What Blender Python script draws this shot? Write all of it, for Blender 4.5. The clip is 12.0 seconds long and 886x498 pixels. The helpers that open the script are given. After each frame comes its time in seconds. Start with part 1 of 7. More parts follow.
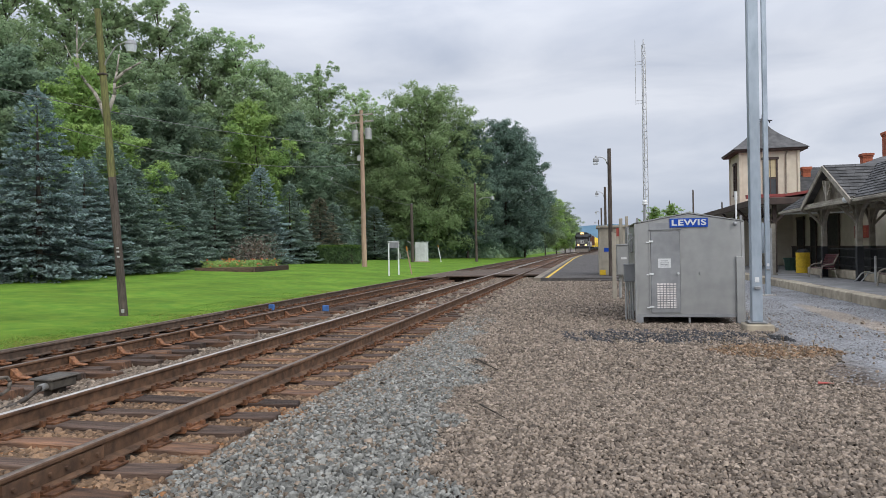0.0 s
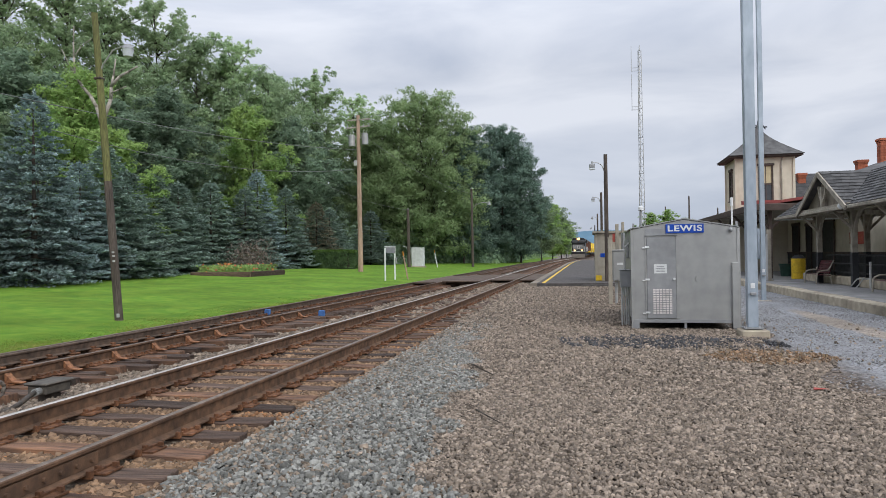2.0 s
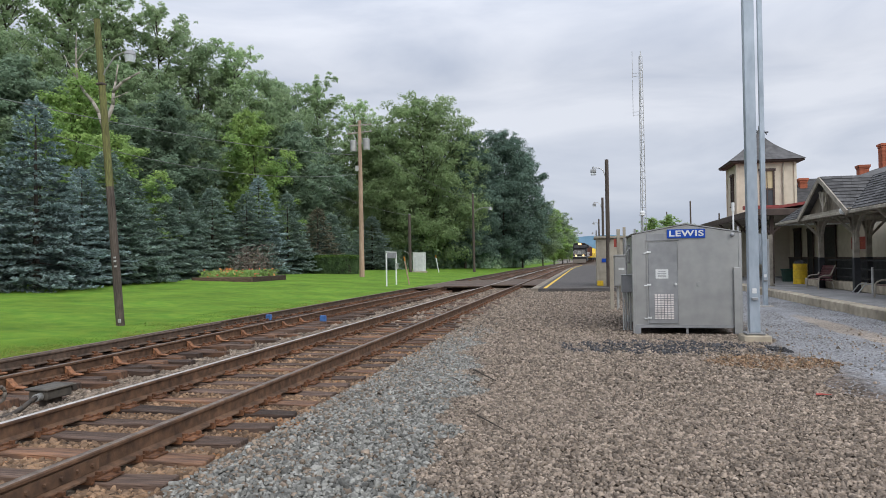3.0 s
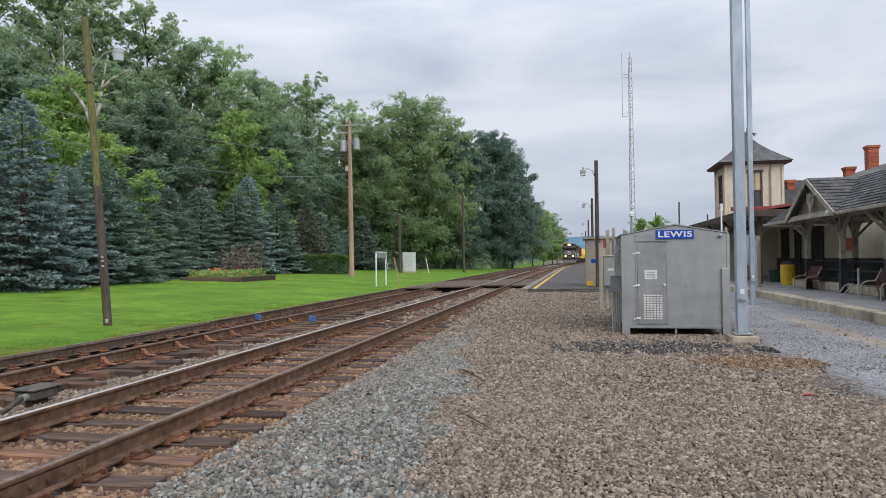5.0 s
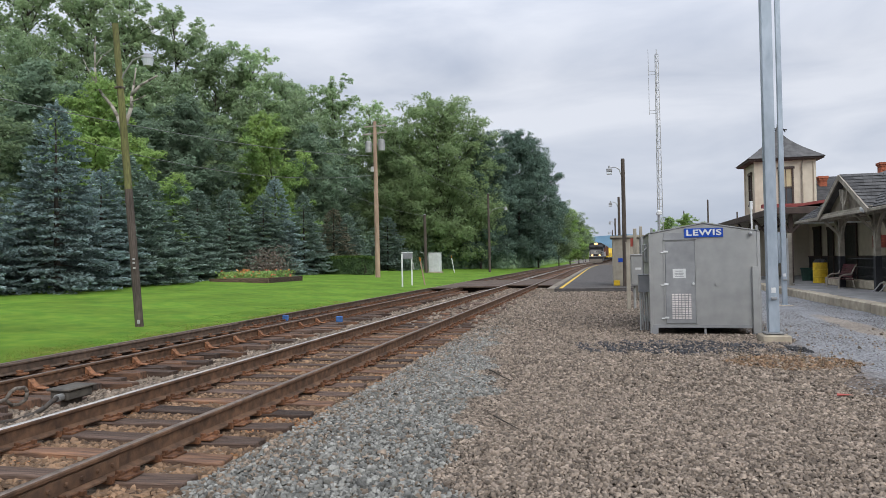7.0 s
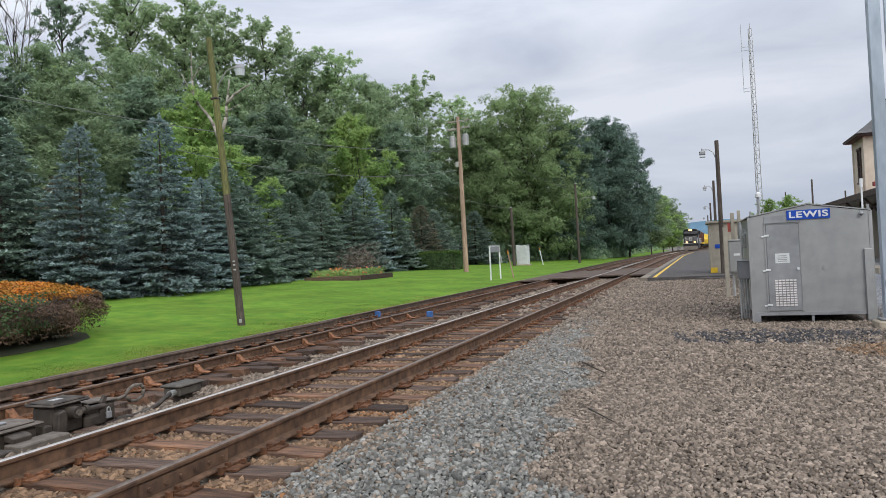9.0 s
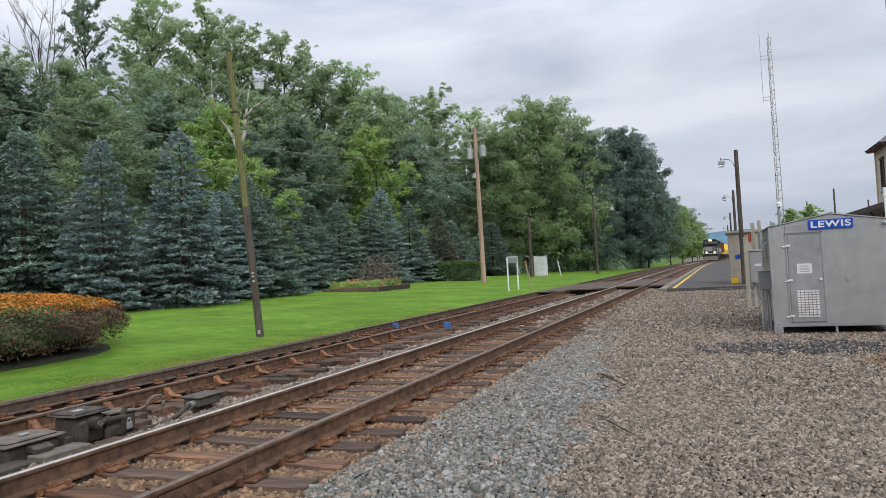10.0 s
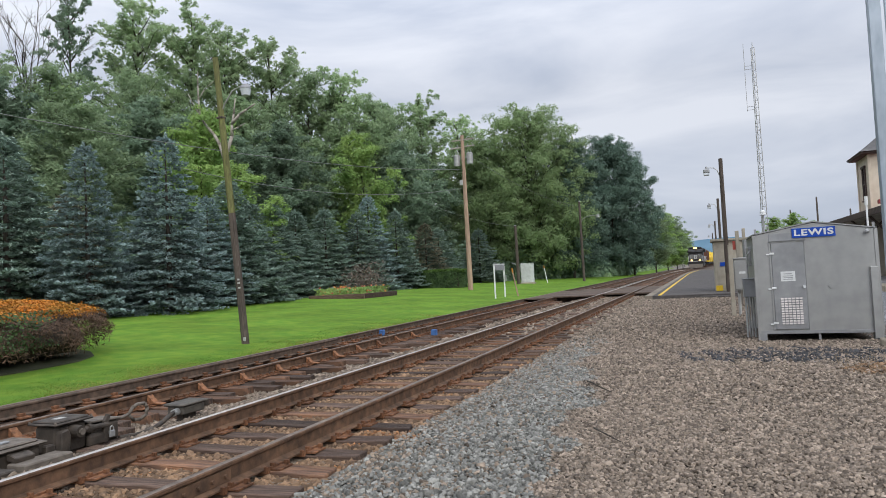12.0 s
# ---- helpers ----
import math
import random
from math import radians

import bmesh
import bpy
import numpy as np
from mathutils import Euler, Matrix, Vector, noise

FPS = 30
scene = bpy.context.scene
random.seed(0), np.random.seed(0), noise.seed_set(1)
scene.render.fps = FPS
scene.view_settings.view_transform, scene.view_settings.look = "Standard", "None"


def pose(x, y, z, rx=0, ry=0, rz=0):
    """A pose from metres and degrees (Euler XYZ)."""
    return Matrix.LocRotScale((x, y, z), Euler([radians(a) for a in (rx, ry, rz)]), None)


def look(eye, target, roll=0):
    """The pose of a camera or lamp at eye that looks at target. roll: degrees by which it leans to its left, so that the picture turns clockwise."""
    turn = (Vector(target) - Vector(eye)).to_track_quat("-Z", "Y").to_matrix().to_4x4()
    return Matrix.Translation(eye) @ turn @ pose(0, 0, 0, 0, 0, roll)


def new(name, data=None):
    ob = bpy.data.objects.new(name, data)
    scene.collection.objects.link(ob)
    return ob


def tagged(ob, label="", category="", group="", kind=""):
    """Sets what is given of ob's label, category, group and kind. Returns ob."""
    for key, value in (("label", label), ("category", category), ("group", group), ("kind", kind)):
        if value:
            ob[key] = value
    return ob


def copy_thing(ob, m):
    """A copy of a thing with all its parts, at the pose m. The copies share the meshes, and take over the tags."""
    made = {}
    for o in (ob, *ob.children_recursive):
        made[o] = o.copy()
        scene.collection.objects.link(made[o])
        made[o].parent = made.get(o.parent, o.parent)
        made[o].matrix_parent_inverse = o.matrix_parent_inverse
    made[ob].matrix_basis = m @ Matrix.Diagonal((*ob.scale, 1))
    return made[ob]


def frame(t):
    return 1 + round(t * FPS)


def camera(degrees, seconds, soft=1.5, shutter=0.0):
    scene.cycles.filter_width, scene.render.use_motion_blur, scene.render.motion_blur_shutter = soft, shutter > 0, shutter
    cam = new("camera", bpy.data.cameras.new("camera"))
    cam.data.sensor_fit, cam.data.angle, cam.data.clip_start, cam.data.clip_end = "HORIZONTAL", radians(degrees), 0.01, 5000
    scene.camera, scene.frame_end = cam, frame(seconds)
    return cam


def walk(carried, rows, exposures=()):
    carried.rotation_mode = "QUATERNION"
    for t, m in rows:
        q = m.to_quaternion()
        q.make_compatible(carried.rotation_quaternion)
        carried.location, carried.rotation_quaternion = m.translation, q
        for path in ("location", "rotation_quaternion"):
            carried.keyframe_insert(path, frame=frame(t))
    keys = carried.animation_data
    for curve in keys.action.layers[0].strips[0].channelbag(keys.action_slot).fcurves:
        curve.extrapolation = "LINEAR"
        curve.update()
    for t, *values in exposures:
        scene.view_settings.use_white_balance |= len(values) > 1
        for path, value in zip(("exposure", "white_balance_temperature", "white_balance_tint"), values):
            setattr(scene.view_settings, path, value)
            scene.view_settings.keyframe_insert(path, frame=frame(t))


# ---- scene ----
cam = camera(65.29, 12.0, soft=0.5)
PATH = [
    (0.0, pose(4.265, 0.0, 1.537, 90.02, 0.98, 12.03)),
    (0.5, pose(4.265, 0.0, 1.537, 90.11, 1.17, 12.06)),
    (1.0, pose(4.265, 0.0, 1.537, 90.21, 0.84, 11.97)),
    (1.5, pose(4.265, 0.0, 1.537, 90.17, 1.21, 11.86)),
    (2.0, pose(4.265, 0.0, 1.537, 90.44, 0.84, 11.73)),
    (2.5, pose(4.265, 0.0, 1.537, 90.71, 0.99, 11.79)),
    (3.0, pose(4.265, 0.0, 1.537, 90.87, 0.85, 11.84)),
    (5.0, pose(4.265, 0.0, 1.537, 90.88, 0.74, 11.00)),
    (5.5, pose(4.265, 0.0, 1.537, 91.08, 1.05, 11.13)),
    (6.0, pose(4.265, 0.0, 1.537, 91.20, 1.11, 12.37)),
    (6.5, pose(4.265, 0.0, 1.537, 91.11, 1.11, 12.64)),
    (7.0, pose(4.265, 0.0, 1.537, 90.92, 1.08, 13.13)),
    (7.2, pose(4.265, 0.0, 1.537, 90.83, 1.04, 13.37)),
    (8.8, pose(4.265, 0.0, 1.537, 90.63, 2.76, 19.97)),
    (9.0, pose(4.265, 0.0, 1.537, 90.66, 2.96, 20.40)),
    (9.5, pose(4.265, 0.0, 1.537, 91.15, 3.10, 21.66)),
    (10.0, pose(4.265, 0.0, 1.537, 91.66, 3.11, 21.85)),
    (10.5, pose(4.265, 0.0, 1.537, 92.08, 3.20, 21.58)),
    (11.0, pose(4.265, 0.0, 1.537, 92.16, 3.02, 21.33)),
    (11.5, pose(4.265, 0.0, 1.537, 92.19, 3.10, 21.05)),
    (12.0, pose(4.265, 0.0, 1.537, 92.18, 2.98, 20.76)),
]
walk(cam, PATH)

# ---- world and light: an overcast day ----
world = bpy.data.worlds.new("overcast_sky")
scene.world = world
world.use_nodes = True
wn, wl = world.node_tree.nodes, world.node_tree.links
wn.clear()
sky = wn.new("ShaderNodeTexSky")
sky.sky_type, sky.sun_disc = "NISHITA", False
sky.sun_elevation, sky.sun_rotation = radians(37), radians(140)
sky_gain = wn.new("ShaderNodeMix")
sky_gain.data_type, sky_gain.blend_type = "RGBA", "MULTIPLY"
sky_gain.inputs[0].default_value = 1.0
wl.new(sky.outputs[0], sky_gain.inputs[6])
sky_gain.inputs[7].default_value = (0.10, 0.10, 0.10, 1)
wc = wn.new("ShaderNodeTexCoord")
wm = wn.new("ShaderNodeMapping")
wm.inputs["Scale"].default_value = (1.3, 1.3, 5.0)
wl.new(wc.outputs["Generated"], wm.inputs[0])
cn = wn.new("ShaderNodeTexNoise")
cn.inputs["Scale"].default_value, cn.inputs["Detail"].default_value, cn.inputs["Roughness"].default_value = 1.7, 6, 0.5
cn.inputs["Distortion"].default_value = 0.4
wl.new(wm.outputs[0], cn.inputs["Vector"])
cr = wn.new("ShaderNodeValToRGB")
cr.color_ramp.elements[0].position, cr.color_ramp.elements[0].color = 0.36, (0.47, 0.525, 0.645, 1)
cr.color_ramp.elements[1].position, cr.color_ramp.elements[1].color = 0.62, (0.78, 0.812, 0.895, 1)
wl.new(cn.outputs[0], cr.inputs[0])
# an overcast sky is brightest overhead
sep = wn.new("ShaderNodeSeparateXYZ")
wl.new(wc.outputs["Generated"], sep.inputs[0])
up = wn.new("ShaderNodeMapRange")
up.inputs["From Min"].default_value, up.inputs["From Max"].default_value = 0.25, 1.0
up.inputs["To Min"].default_value, up.inputs["To Max"].default_value = 1.0, 2.55
wl.new(sep.outputs[2], up.inputs[0])
zen = wn.new("ShaderNodeVectorMath")
zen.operation = "SCALE"
wl.new(cr.outputs[0], zen.inputs[0])
wl.new(up.outputs[0], zen.inputs["Scale"])
wmix = wn.new("ShaderNodeMix")
wmix.data_type = "RGBA"
wmix.inputs[0].default_value = 0.93
wl.new(sky_gain.outputs[2], wmix.inputs[6])
wl.new(zen.outputs[0], wmix.inputs[7])
bg = wn.new("ShaderNodeBackground")
bg.inputs[1].default_value = 1.0
wl.new(wmix.outputs[2], bg.inputs[0])
wo = wn.new("ShaderNodeOutputWorld")
wl.new(bg.outputs[0], wo.inputs[0])

sun = bpy.data.lights.new("sun", "SUN")
sun.energy, sun.angle, sun.color = 1.75, radians(45), (1.0, 0.97, 0.92)
new("sun", sun).matrix_world = look((34, -30, 40), (0, 10, 0))


# ---- materials ----
def mat(name, c1, c2=None, scale=6.0, rough=0.8, metal=0.0, bump=0.15, bscale=40.0, island=0.0, obj=0.0, stain=0.12,
        stretch=None, through_light=0.0, spec=0.3):
    """A surface with grain (c1 to c2), broad stains, fine relief, and a change of brightness from piece to piece."""
    m = bpy.data.materials.new(name)
    m.use_nodes = True
    n, l = m.node_tree.nodes, m.node_tree.links
    b = n["Principled BSDF"]
    b.inputs["Metallic"].default_value = metal
    b.inputs["Specular IOR Level"].default_value = spec
    c2 = c2 or tuple(0.7 * v for v in c1)
    tc = n.new("ShaderNodeTexCoord")
    vec = tc.outputs["Object"]
    if stretch:
        mp = n.new("ShaderNodeMapping")
        mp.inputs["Scale"].default_value = stretch
        l.new(vec, mp.inputs[0])
        vec = mp.outputs[0]
    grain = n.new("ShaderNodeTexNoise")
    grain.inputs["Scale"].default_value, grain.inputs["Detail"].default_value = scale, 6
    l.new(vec, grain.inputs["Vector"])
    ramp = n.new("ShaderNodeMapRange")
    ramp.inputs["From Min"].default_value, ramp.inputs["From Max"].default_value = 0.35, 0.65
    l.new(grain.outputs[0], ramp.inputs[0])
    mix = n.new("ShaderNodeMix")
    mix.data_type = "RGBA"
    mix.inputs[6].default_value, mix.inputs[7].default_value = (*c1, 1), (*c2, 1)
    l.new(ramp.outputs[0], mix.inputs[0])
    broad = n.new("ShaderNodeTexNoise")
    broad.inputs["Scale"].default_value, broad.inputs["Detail"].default_value = scale * 0.17, 3
    l.new(vec, broad.inputs["Vector"])
    val = n.new("ShaderNodeMapRange")
    val.inputs["From Min"].default_value, val.inputs["From Max"].default_value = 0.3, 0.7
    val.inputs["To Min"].default_value, val.inputs["To Max"].default_value = 1 - stain, 1 + stain
    l.new(broad.outputs[0], val.inputs[0])
    out = val.outputs[0]
    for amount, node, socket in ((island, "ShaderNodeNewGeometry", "Random Per Island"), (obj, "ShaderNodeObjectInfo", "Random")):
        if amount:
            g = n.new(node)
            r = n.new("ShaderNodeMapRange")
            r.inputs["To Min"].default_value, r.inputs["To Max"].default_value = 1 - amount, 1 + amount
            l.new(g.outputs[socket], r.inputs[0])
            mu = n.new("ShaderNodeMath")
            mu.operation = "MULTIPLY"
            l.new(out, mu.inputs[0])
            l.new(r.outputs[0], mu.inputs[1])
            out = mu.outputs[0]
    sc = n.new("ShaderNodeVectorMath")
    sc.operation = "SCALE"
    l.new(mix.outputs[2], sc.inputs[0])
    l.new(out, sc.inputs["Scale"])
    l.new(sc.outputs[0], b.inputs["Base Color"])
    rr = n.new("ShaderNodeMapRange")
    rr.inputs["To Min"].default_value, rr.inputs["To Max"].default_value = max(0.03, rough - 0.12), min(1, rough + 0.12)
    l.new(grain.outputs[0], rr.inputs[0])
    l.new(rr.outputs[0], b.inputs["Roughness"])
    if bump:
        fine = n.new("ShaderNodeTexNoise")
        fine.inputs["Scale"].default_value, fine.inputs["Detail"].default_value = bscale, 4
        l.new(vec, fine.inputs["Vector"])
        bn = n.new("ShaderNodeBump")
        bn.inputs["Strength"].default_value, bn.inputs["Distance"].default_value = bump, 0.02
        l.new(fine.outputs[0], bn.inputs["Height"])
        l.new(bn.outputs[0], b.inputs["Normal"])
    if through_light:
        tr = n.new("ShaderNodeBsdfTranslucent")
        l.new(sc.outputs[0], tr.inputs[0])
        ms = n.new("ShaderNodeMixShader")
        ms.inputs[0].default_value = through_light
        l.new(b.outputs[0], ms.inputs[1])
        l.new(tr.outputs[0], ms.inputs[2])
        l.new(ms.outputs[0], n["Material Output"].inputs[0])
    return m


def lamp_mat(name, colour, strength):
    m = bpy.data.materials.new(name)
    m.use_nodes = True
    b = m.node_tree.nodes["Principled BSDF"]
    b.inputs["Base Color"].default_value = (*colour, 1)
    b.inputs["Emission Color"].default_value = (*colour, 1)
    b.inputs["Emission Strength"].default_value = strength
    return m


def ground_mat():
    """Crushed stone: pebbles in several tints, by stretches of the yard, with stains of its own."""
    m = bpy.data.materials.new("crushed_stone")
    m.use_nodes = True
    n, l = m.node_tree.nodes, m.node_tree.links
    b = n["Principled BSDF"]
    b.inputs["Roughness"].default_value = 0.9
    b.inputs["Specular IOR Level"].default_value = 0.2
    geo = n.new("ShaderNodeNewGeometry")
    pos = geo.outputs["Position"]
    sx = n.new("ShaderNodeSeparateXYZ")
    l.new(pos, sx.inputs[0])

    def math_node(op, a, bb):
        q = n.new("ShaderNodeMath")
        q.operation = op
        for i, v in enumerate((a, bb)):
            if isinstance(v, (int, float)):
                q.inputs[i].default_value = v
            else:
                l.new(v, q.inputs[i])
        return q.outputs[0]

    def noise_node(scale, detail=4):
        q = n.new("ShaderNodeTexNoise")
        q.inputs["Scale"].default_value, q.inputs["Detail"].default_value = scale, detail
        l.new(pos, q.inputs["Vector"])
        return q.outputs[0]

    def band(v, lo, hi):
        q = n.new("ShaderNodeMapRange")
        q.inputs["From Min"].default_value, q.inputs["From Max"].default_value = lo, hi
        l.new(v, q.inputs[0])
        return q.outputs[0]

    def mixc(fac, a, bb):
        q = n.new("ShaderNodeMix")
        q.data_type = "RGBA"
        l.new(fac, q.inputs[0])
        for i, v in ((6, a), (7, bb)):
            if isinstance(v, tuple):
                q.inputs[i].default_value = (*v, 1)
            else:
                l.new(v, q.inputs[i])
        return q.outputs[2]

    wob = math_node("MULTIPLY", math_node("SUBTRACT", noise_node(1.6), 0.5), 1.2)
    vor = n.new("ShaderNodeTexVoronoi")
    vor.inputs["Scale"].default_value = 26
    l.new(pos, vor.inputs["Vector"])
    cell = n.new("ShaderNodeSeparateColor")
    l.new(vor.outputs["Color"], cell.inputs[0])
    k = cell.outputs[0]
    # shade between the loose stones is put into these darkened yard and shoulder tints
    brown = mixc(k, (0.040, 0.031, 0.025), (0.20, 0.160, 0.130))
    blue = mixc(k, (0.045, 0.044, 0.040), (0.20, 0.197, 0.180))
    light = mixc(k, (0.165, 0.167, 0.174), (0.30, 0.303, 0.312))
    rust = mixc(k, (0.13, 0.10, 0.075), (0.36, 0.29, 0.22))
    # ballast shoulder beside the track, brown-grey yard stone, pale fine stone on the drive
    edge = math_node("ADD", math_node("ADD", sx.outputs[0], math_node("MULTIPLY", math_node("MINIMUM", sx.outputs[1], 14.0), 0.119)), wob)
    col = mixc(band(edge, 3.65, 3.95), blue, brown)
    drive = math_node("ADD", math_node("SUBTRACT", sx.outputs[0], math_node("MULTIPLY", math_node("ABSOLUTE", math_node("SUBTRACT", sx.outputs[1], 11.5), 0.0), 0.06)), math_node("MULTIPLY", wob, 0.7))
    col = mixc(band(drive, 7.2, 7.5), col, light)
    tr = math_node("ADD", sx.outputs[0], math_node("MULTIPLY", wob, 0.5))
    col = mixc(band(tr, 1.75, 1.2), col, rust)
    col = mixc(band(tr, -1.3, -1.7), col, mixc(k, (0.10, 0.088, 0.075), (0.25, 0.222, 0.19)))

    def patch(px, py, rx, ry, c, strength):
        nonlocal col
        dx = math_node("MULTIPLY", math_node("SUBTRACT", sx.outputs[0], px), 1 / rx)
        dy = math_node("MULTIPLY", math_node("SUBTRACT", sx.outputs[1], py), 1 / ry)
        d = math_node("ADD", math_node("ADD", math_node("MULTIPLY", dx, dx), math_node("MULTIPLY", dy, dy)), math_node("MULTIPLY", wob, 1.2))
        f = math_node("MULTIPLY", band(d, 1.15, 0.55), strength)
        col = mixc(f, col, c)

    patch(5.3, 12.0, 1.5, 0.8, mixc(k, (0.05, 0.053, 0.06), (0.26, 0.27, 0.29)), 0.85)   # cinder stain by the cabin
    patch(6.2, 12.9, 1.3, 0.55, light, 0.6)
    patch(6.8, 10.6, 0.95, 0.75, mixc(k, (0.14, 0.098, 0.06), (0.32, 0.24, 0.155)), 0.9)   # bare soil and dead weeds
    patch(9.35, 15.5, 0.35, 3.6, mixc(k, (0.20, 0.155, 0.11), (0.38, 0.31, 0.24)), 0.7)   # strip of dirt on the drive
    big = n.new("ShaderNodeMapRange")
    big.inputs["From Min"].default_value, big.inputs["From Max"].default_value = 0.3, 0.7
    big.inputs["To Min"].default_value, big.inputs["To Max"].default_value = 0.85, 1.15
    l.new(noise_node(0.7), big.inputs[0])
    sc = n.new("ShaderNodeVectorMath")
    sc.operation = "SCALE"
    l.new(col, sc.inputs[0])
    l.new(big.outputs[0], sc.inputs["Scale"])
    l.new(sc.outputs[0], b.inputs["Base Color"])
    inv = math_node("SUBTRACT", 1.0, vor.outputs["Distance"])
    bn = n.new("ShaderNodeBump")
    bn.inputs["Strength"].default_value, bn.inputs["Distance"].default_value = 0.9, 0.025
    l.new(math_node("ADD", inv, math_node("MULTIPLY", k, 0.5)), bn.inputs["Height"])
    l.new(bn.outputs[0], b.inputs["Normal"])
    return m


M_GROUND = ground_mat()
M_LAWN = mat("mown_grass", (0.085, 0.185, 0.02), (0.145, 0.235, 0.03), 2.2, 0.9, bump=0.8, bscale=55, stain=0.22, spec=0.1)
M_BLADE = mat("grass_blade", (0.078, 0.175, 0.017), (0.135, 0.228, 0.031), 3, 0.7, bump=0, island=0.35, through_light=0.3)
# one even, very dark colour for the wooded slope and the planted beds
M_WOODFLOOR = mat("very_dark_floor", (0.028, 0.035, 0.016), (0.05, 0.055, 0.028), 0.8, 0.95, bump=0.6, bscale=6)
M_BALLAST = mat("ballast_stone", (0.262, 0.258, 0.232), (0.12, 0.119, 0.107), 20, 0.85, bump=0.35, bscale=90, island=0.5)
M_YARDSTONE = mat("yard_stone", (0.29, 0.234, 0.182), (0.138, 0.109, 0.084), 20, 0.85, bump=0.35, bscale=90, island=0.52)
M_DRIVESTONE = mat("pale_drive_stone", (0.26, 0.255, 0.252), (0.19, 0.187, 0.186), 12, 0.88, bump=0.3, bscale=90, island=0.3)
M_RUSTSTONE = mat("rusty_stone", (0.262, 0.165, 0.097), (0.125, 0.08, 0.05), 8, 0.88, bump=0.35, bscale=90, island=0.52)
M_MIDSTONE = mat("dusty_brown_grey_stone", (0.255, 0.202, 0.152), (0.128, 0.101, 0.077), 12, 0.88, bump=0.35, bscale=90, island=0.52)
M_RUSTSCALE = mat("orange_rust_scale", (0.34, 0.165, 0.07), (0.19, 0.095, 0.048), 14, 0.9, bump=0.3, bscale=90, island=0.45)
M_RAIL = mat("rusted_rail_steel", (0.152, 0.086, 0.05), (0.068, 0.041, 0.027), 9, 0.78, metal=0.0, bump=0.25, bscale=70, stain=0.25)
M_RAILTOP = mat("polished_rail_head", (0.7, 0.66, 0.62), (0.55, 0.51, 0.47), 12, 0.36, metal=1.0, bump=0.05)
# duller brown head: its lack of sky reflection is put into the colour
M_GLINTLESSTOP = mat("brown_glintless_rail_head", (0.26, 0.205, 0.165), (0.15, 0.112, 0.088), 12, 0.42, metal=0.8, bump=0.08)
M_DULLTOP = mat("dull_rail_head", (0.20, 0.15, 0.12), (0.12, 0.085, 0.065), 12, 0.45, metal=0.6, bump=0.1)
M_TIE = mat("weathered_tie_wood", (0.125, 0.081, 0.059), (0.053, 0.036, 0.028), 5, 0.82, bump=0.7, bscale=26, obj=0.45, stretch=(0.5, 6, 3), stain=0.3)
M_TIE_RUST = mat("rust_stained_tie_wood", (0.205, 0.108, 0.062), (0.08, 0.05, 0.036), 4, 0.85, bump=0.7, bscale=26, obj=0.35, stretch=(0.6, 5, 3), stain=0.35)
M_PLATE = mat("rusted_tie_plate", (0.25, 0.115, 0.055), (0.11, 0.053, 0.03), 18, 0.8, metal=0.15, bump=0.4, bscale=80, obj=0.35)
M_MACHINE = mat("greasy_dark_steel", (0.088, 0.072, 0.058), (0.042, 0.035, 0.029), 8, 0.6, metal=0.2, bump=0.25, bscale=50)
M_PLATE_GREY = mat("dusty_brown_steel", (0.17, 0.145, 0.12), (0.10, 0.085, 0.07), 9, 0.75, metal=0.1, bump=0.25)
M_GREENGREY = mat("green_grey_casting", (0.105, 0.092, 0.075), (0.062, 0.056, 0.048), 8, 0.6, bump=0.2)
M_GALV = mat("galvanised_sheet", (0.395, 0.395, 0.38), (0.33, 0.332, 0.322), 3.5, 0.42, metal=0.45, bump=0.05, bscale=8, stain=0.10, spec=0.5)
M_GALVDARK = mat("weathered_galvanised", (0.33, 0.335, 0.335), (0.27, 0.275, 0.28), 5, 0.5, metal=0.35, bump=0.08, stain=0.15)
M_COLUMN = mat("galvanised_column", (0.40, 0.455, 0.51), (0.30, 0.35, 0.40), 7, 0.45, metal=0.35, bump=0.06, stain=0.18, stretch=(1, 1, 0.35))
M_WHITE = mat("white_paint", (0.74, 0.75, 0.74), (0.62, 0.63, 0.62), 6, 0.55, bump=0.05)
M_LOUVRE = mat("dusty_white_louvre", (0.60, 0.56, 0.54), (0.47, 0.43, 0.41), 9, 0.6, bump=0.05)
M_SIGNBLUE = mat("blue_enamel", (0.012, 0.075, 0.42), (0.010, 0.060, 0.36), 5, 0.35, bump=0.02, stain=0.06)
M_MARKBLUE = mat("faded_blue_paint", (0.06, 0.15, 0.36), (0.04, 0.10, 0.26), 8, 0.6, bump=0.1)
M_CONCRETE = mat("weathered_concrete", (0.42, 0.365, 0.275), (0.29, 0.25, 0.19), 4, 0.9, bump=0.3, bscale=45, stain=0.28)
M_EDGE = mat("stained_platform_edge", (0.25, 0.215, 0.17), (0.17, 0.145, 0.115), 5, 0.9, bump=0.3, stain=0.25)
M_ASPHALT = mat("old_asphalt", (0.096, 0.087, 0.082), (0.068, 0.062, 0.058), 9, 0.9, bump=0.35, bscale=110, stain=0.2)
M_PAVING = mat("station_paving", (0.27, 0.264, 0.255), (0.205, 0.2, 0.195), 3, 0.85, bump=0.15, stain=0.2)
M_YELLOW = mat("yellow_paint", (0.72, 0.48, 0.03), (0.56, 0.37, 0.03), 12, 0.6, bump=0.1, stain=0.2)
M_POLE = mat("weathered_pole_wood", (0.105, 0.085, 0.070), (0.060, 0.048, 0.040), 9, 0.85, bump=0.5, bscale=30, stretch=(4, 4, 0.4), stain=0.3)
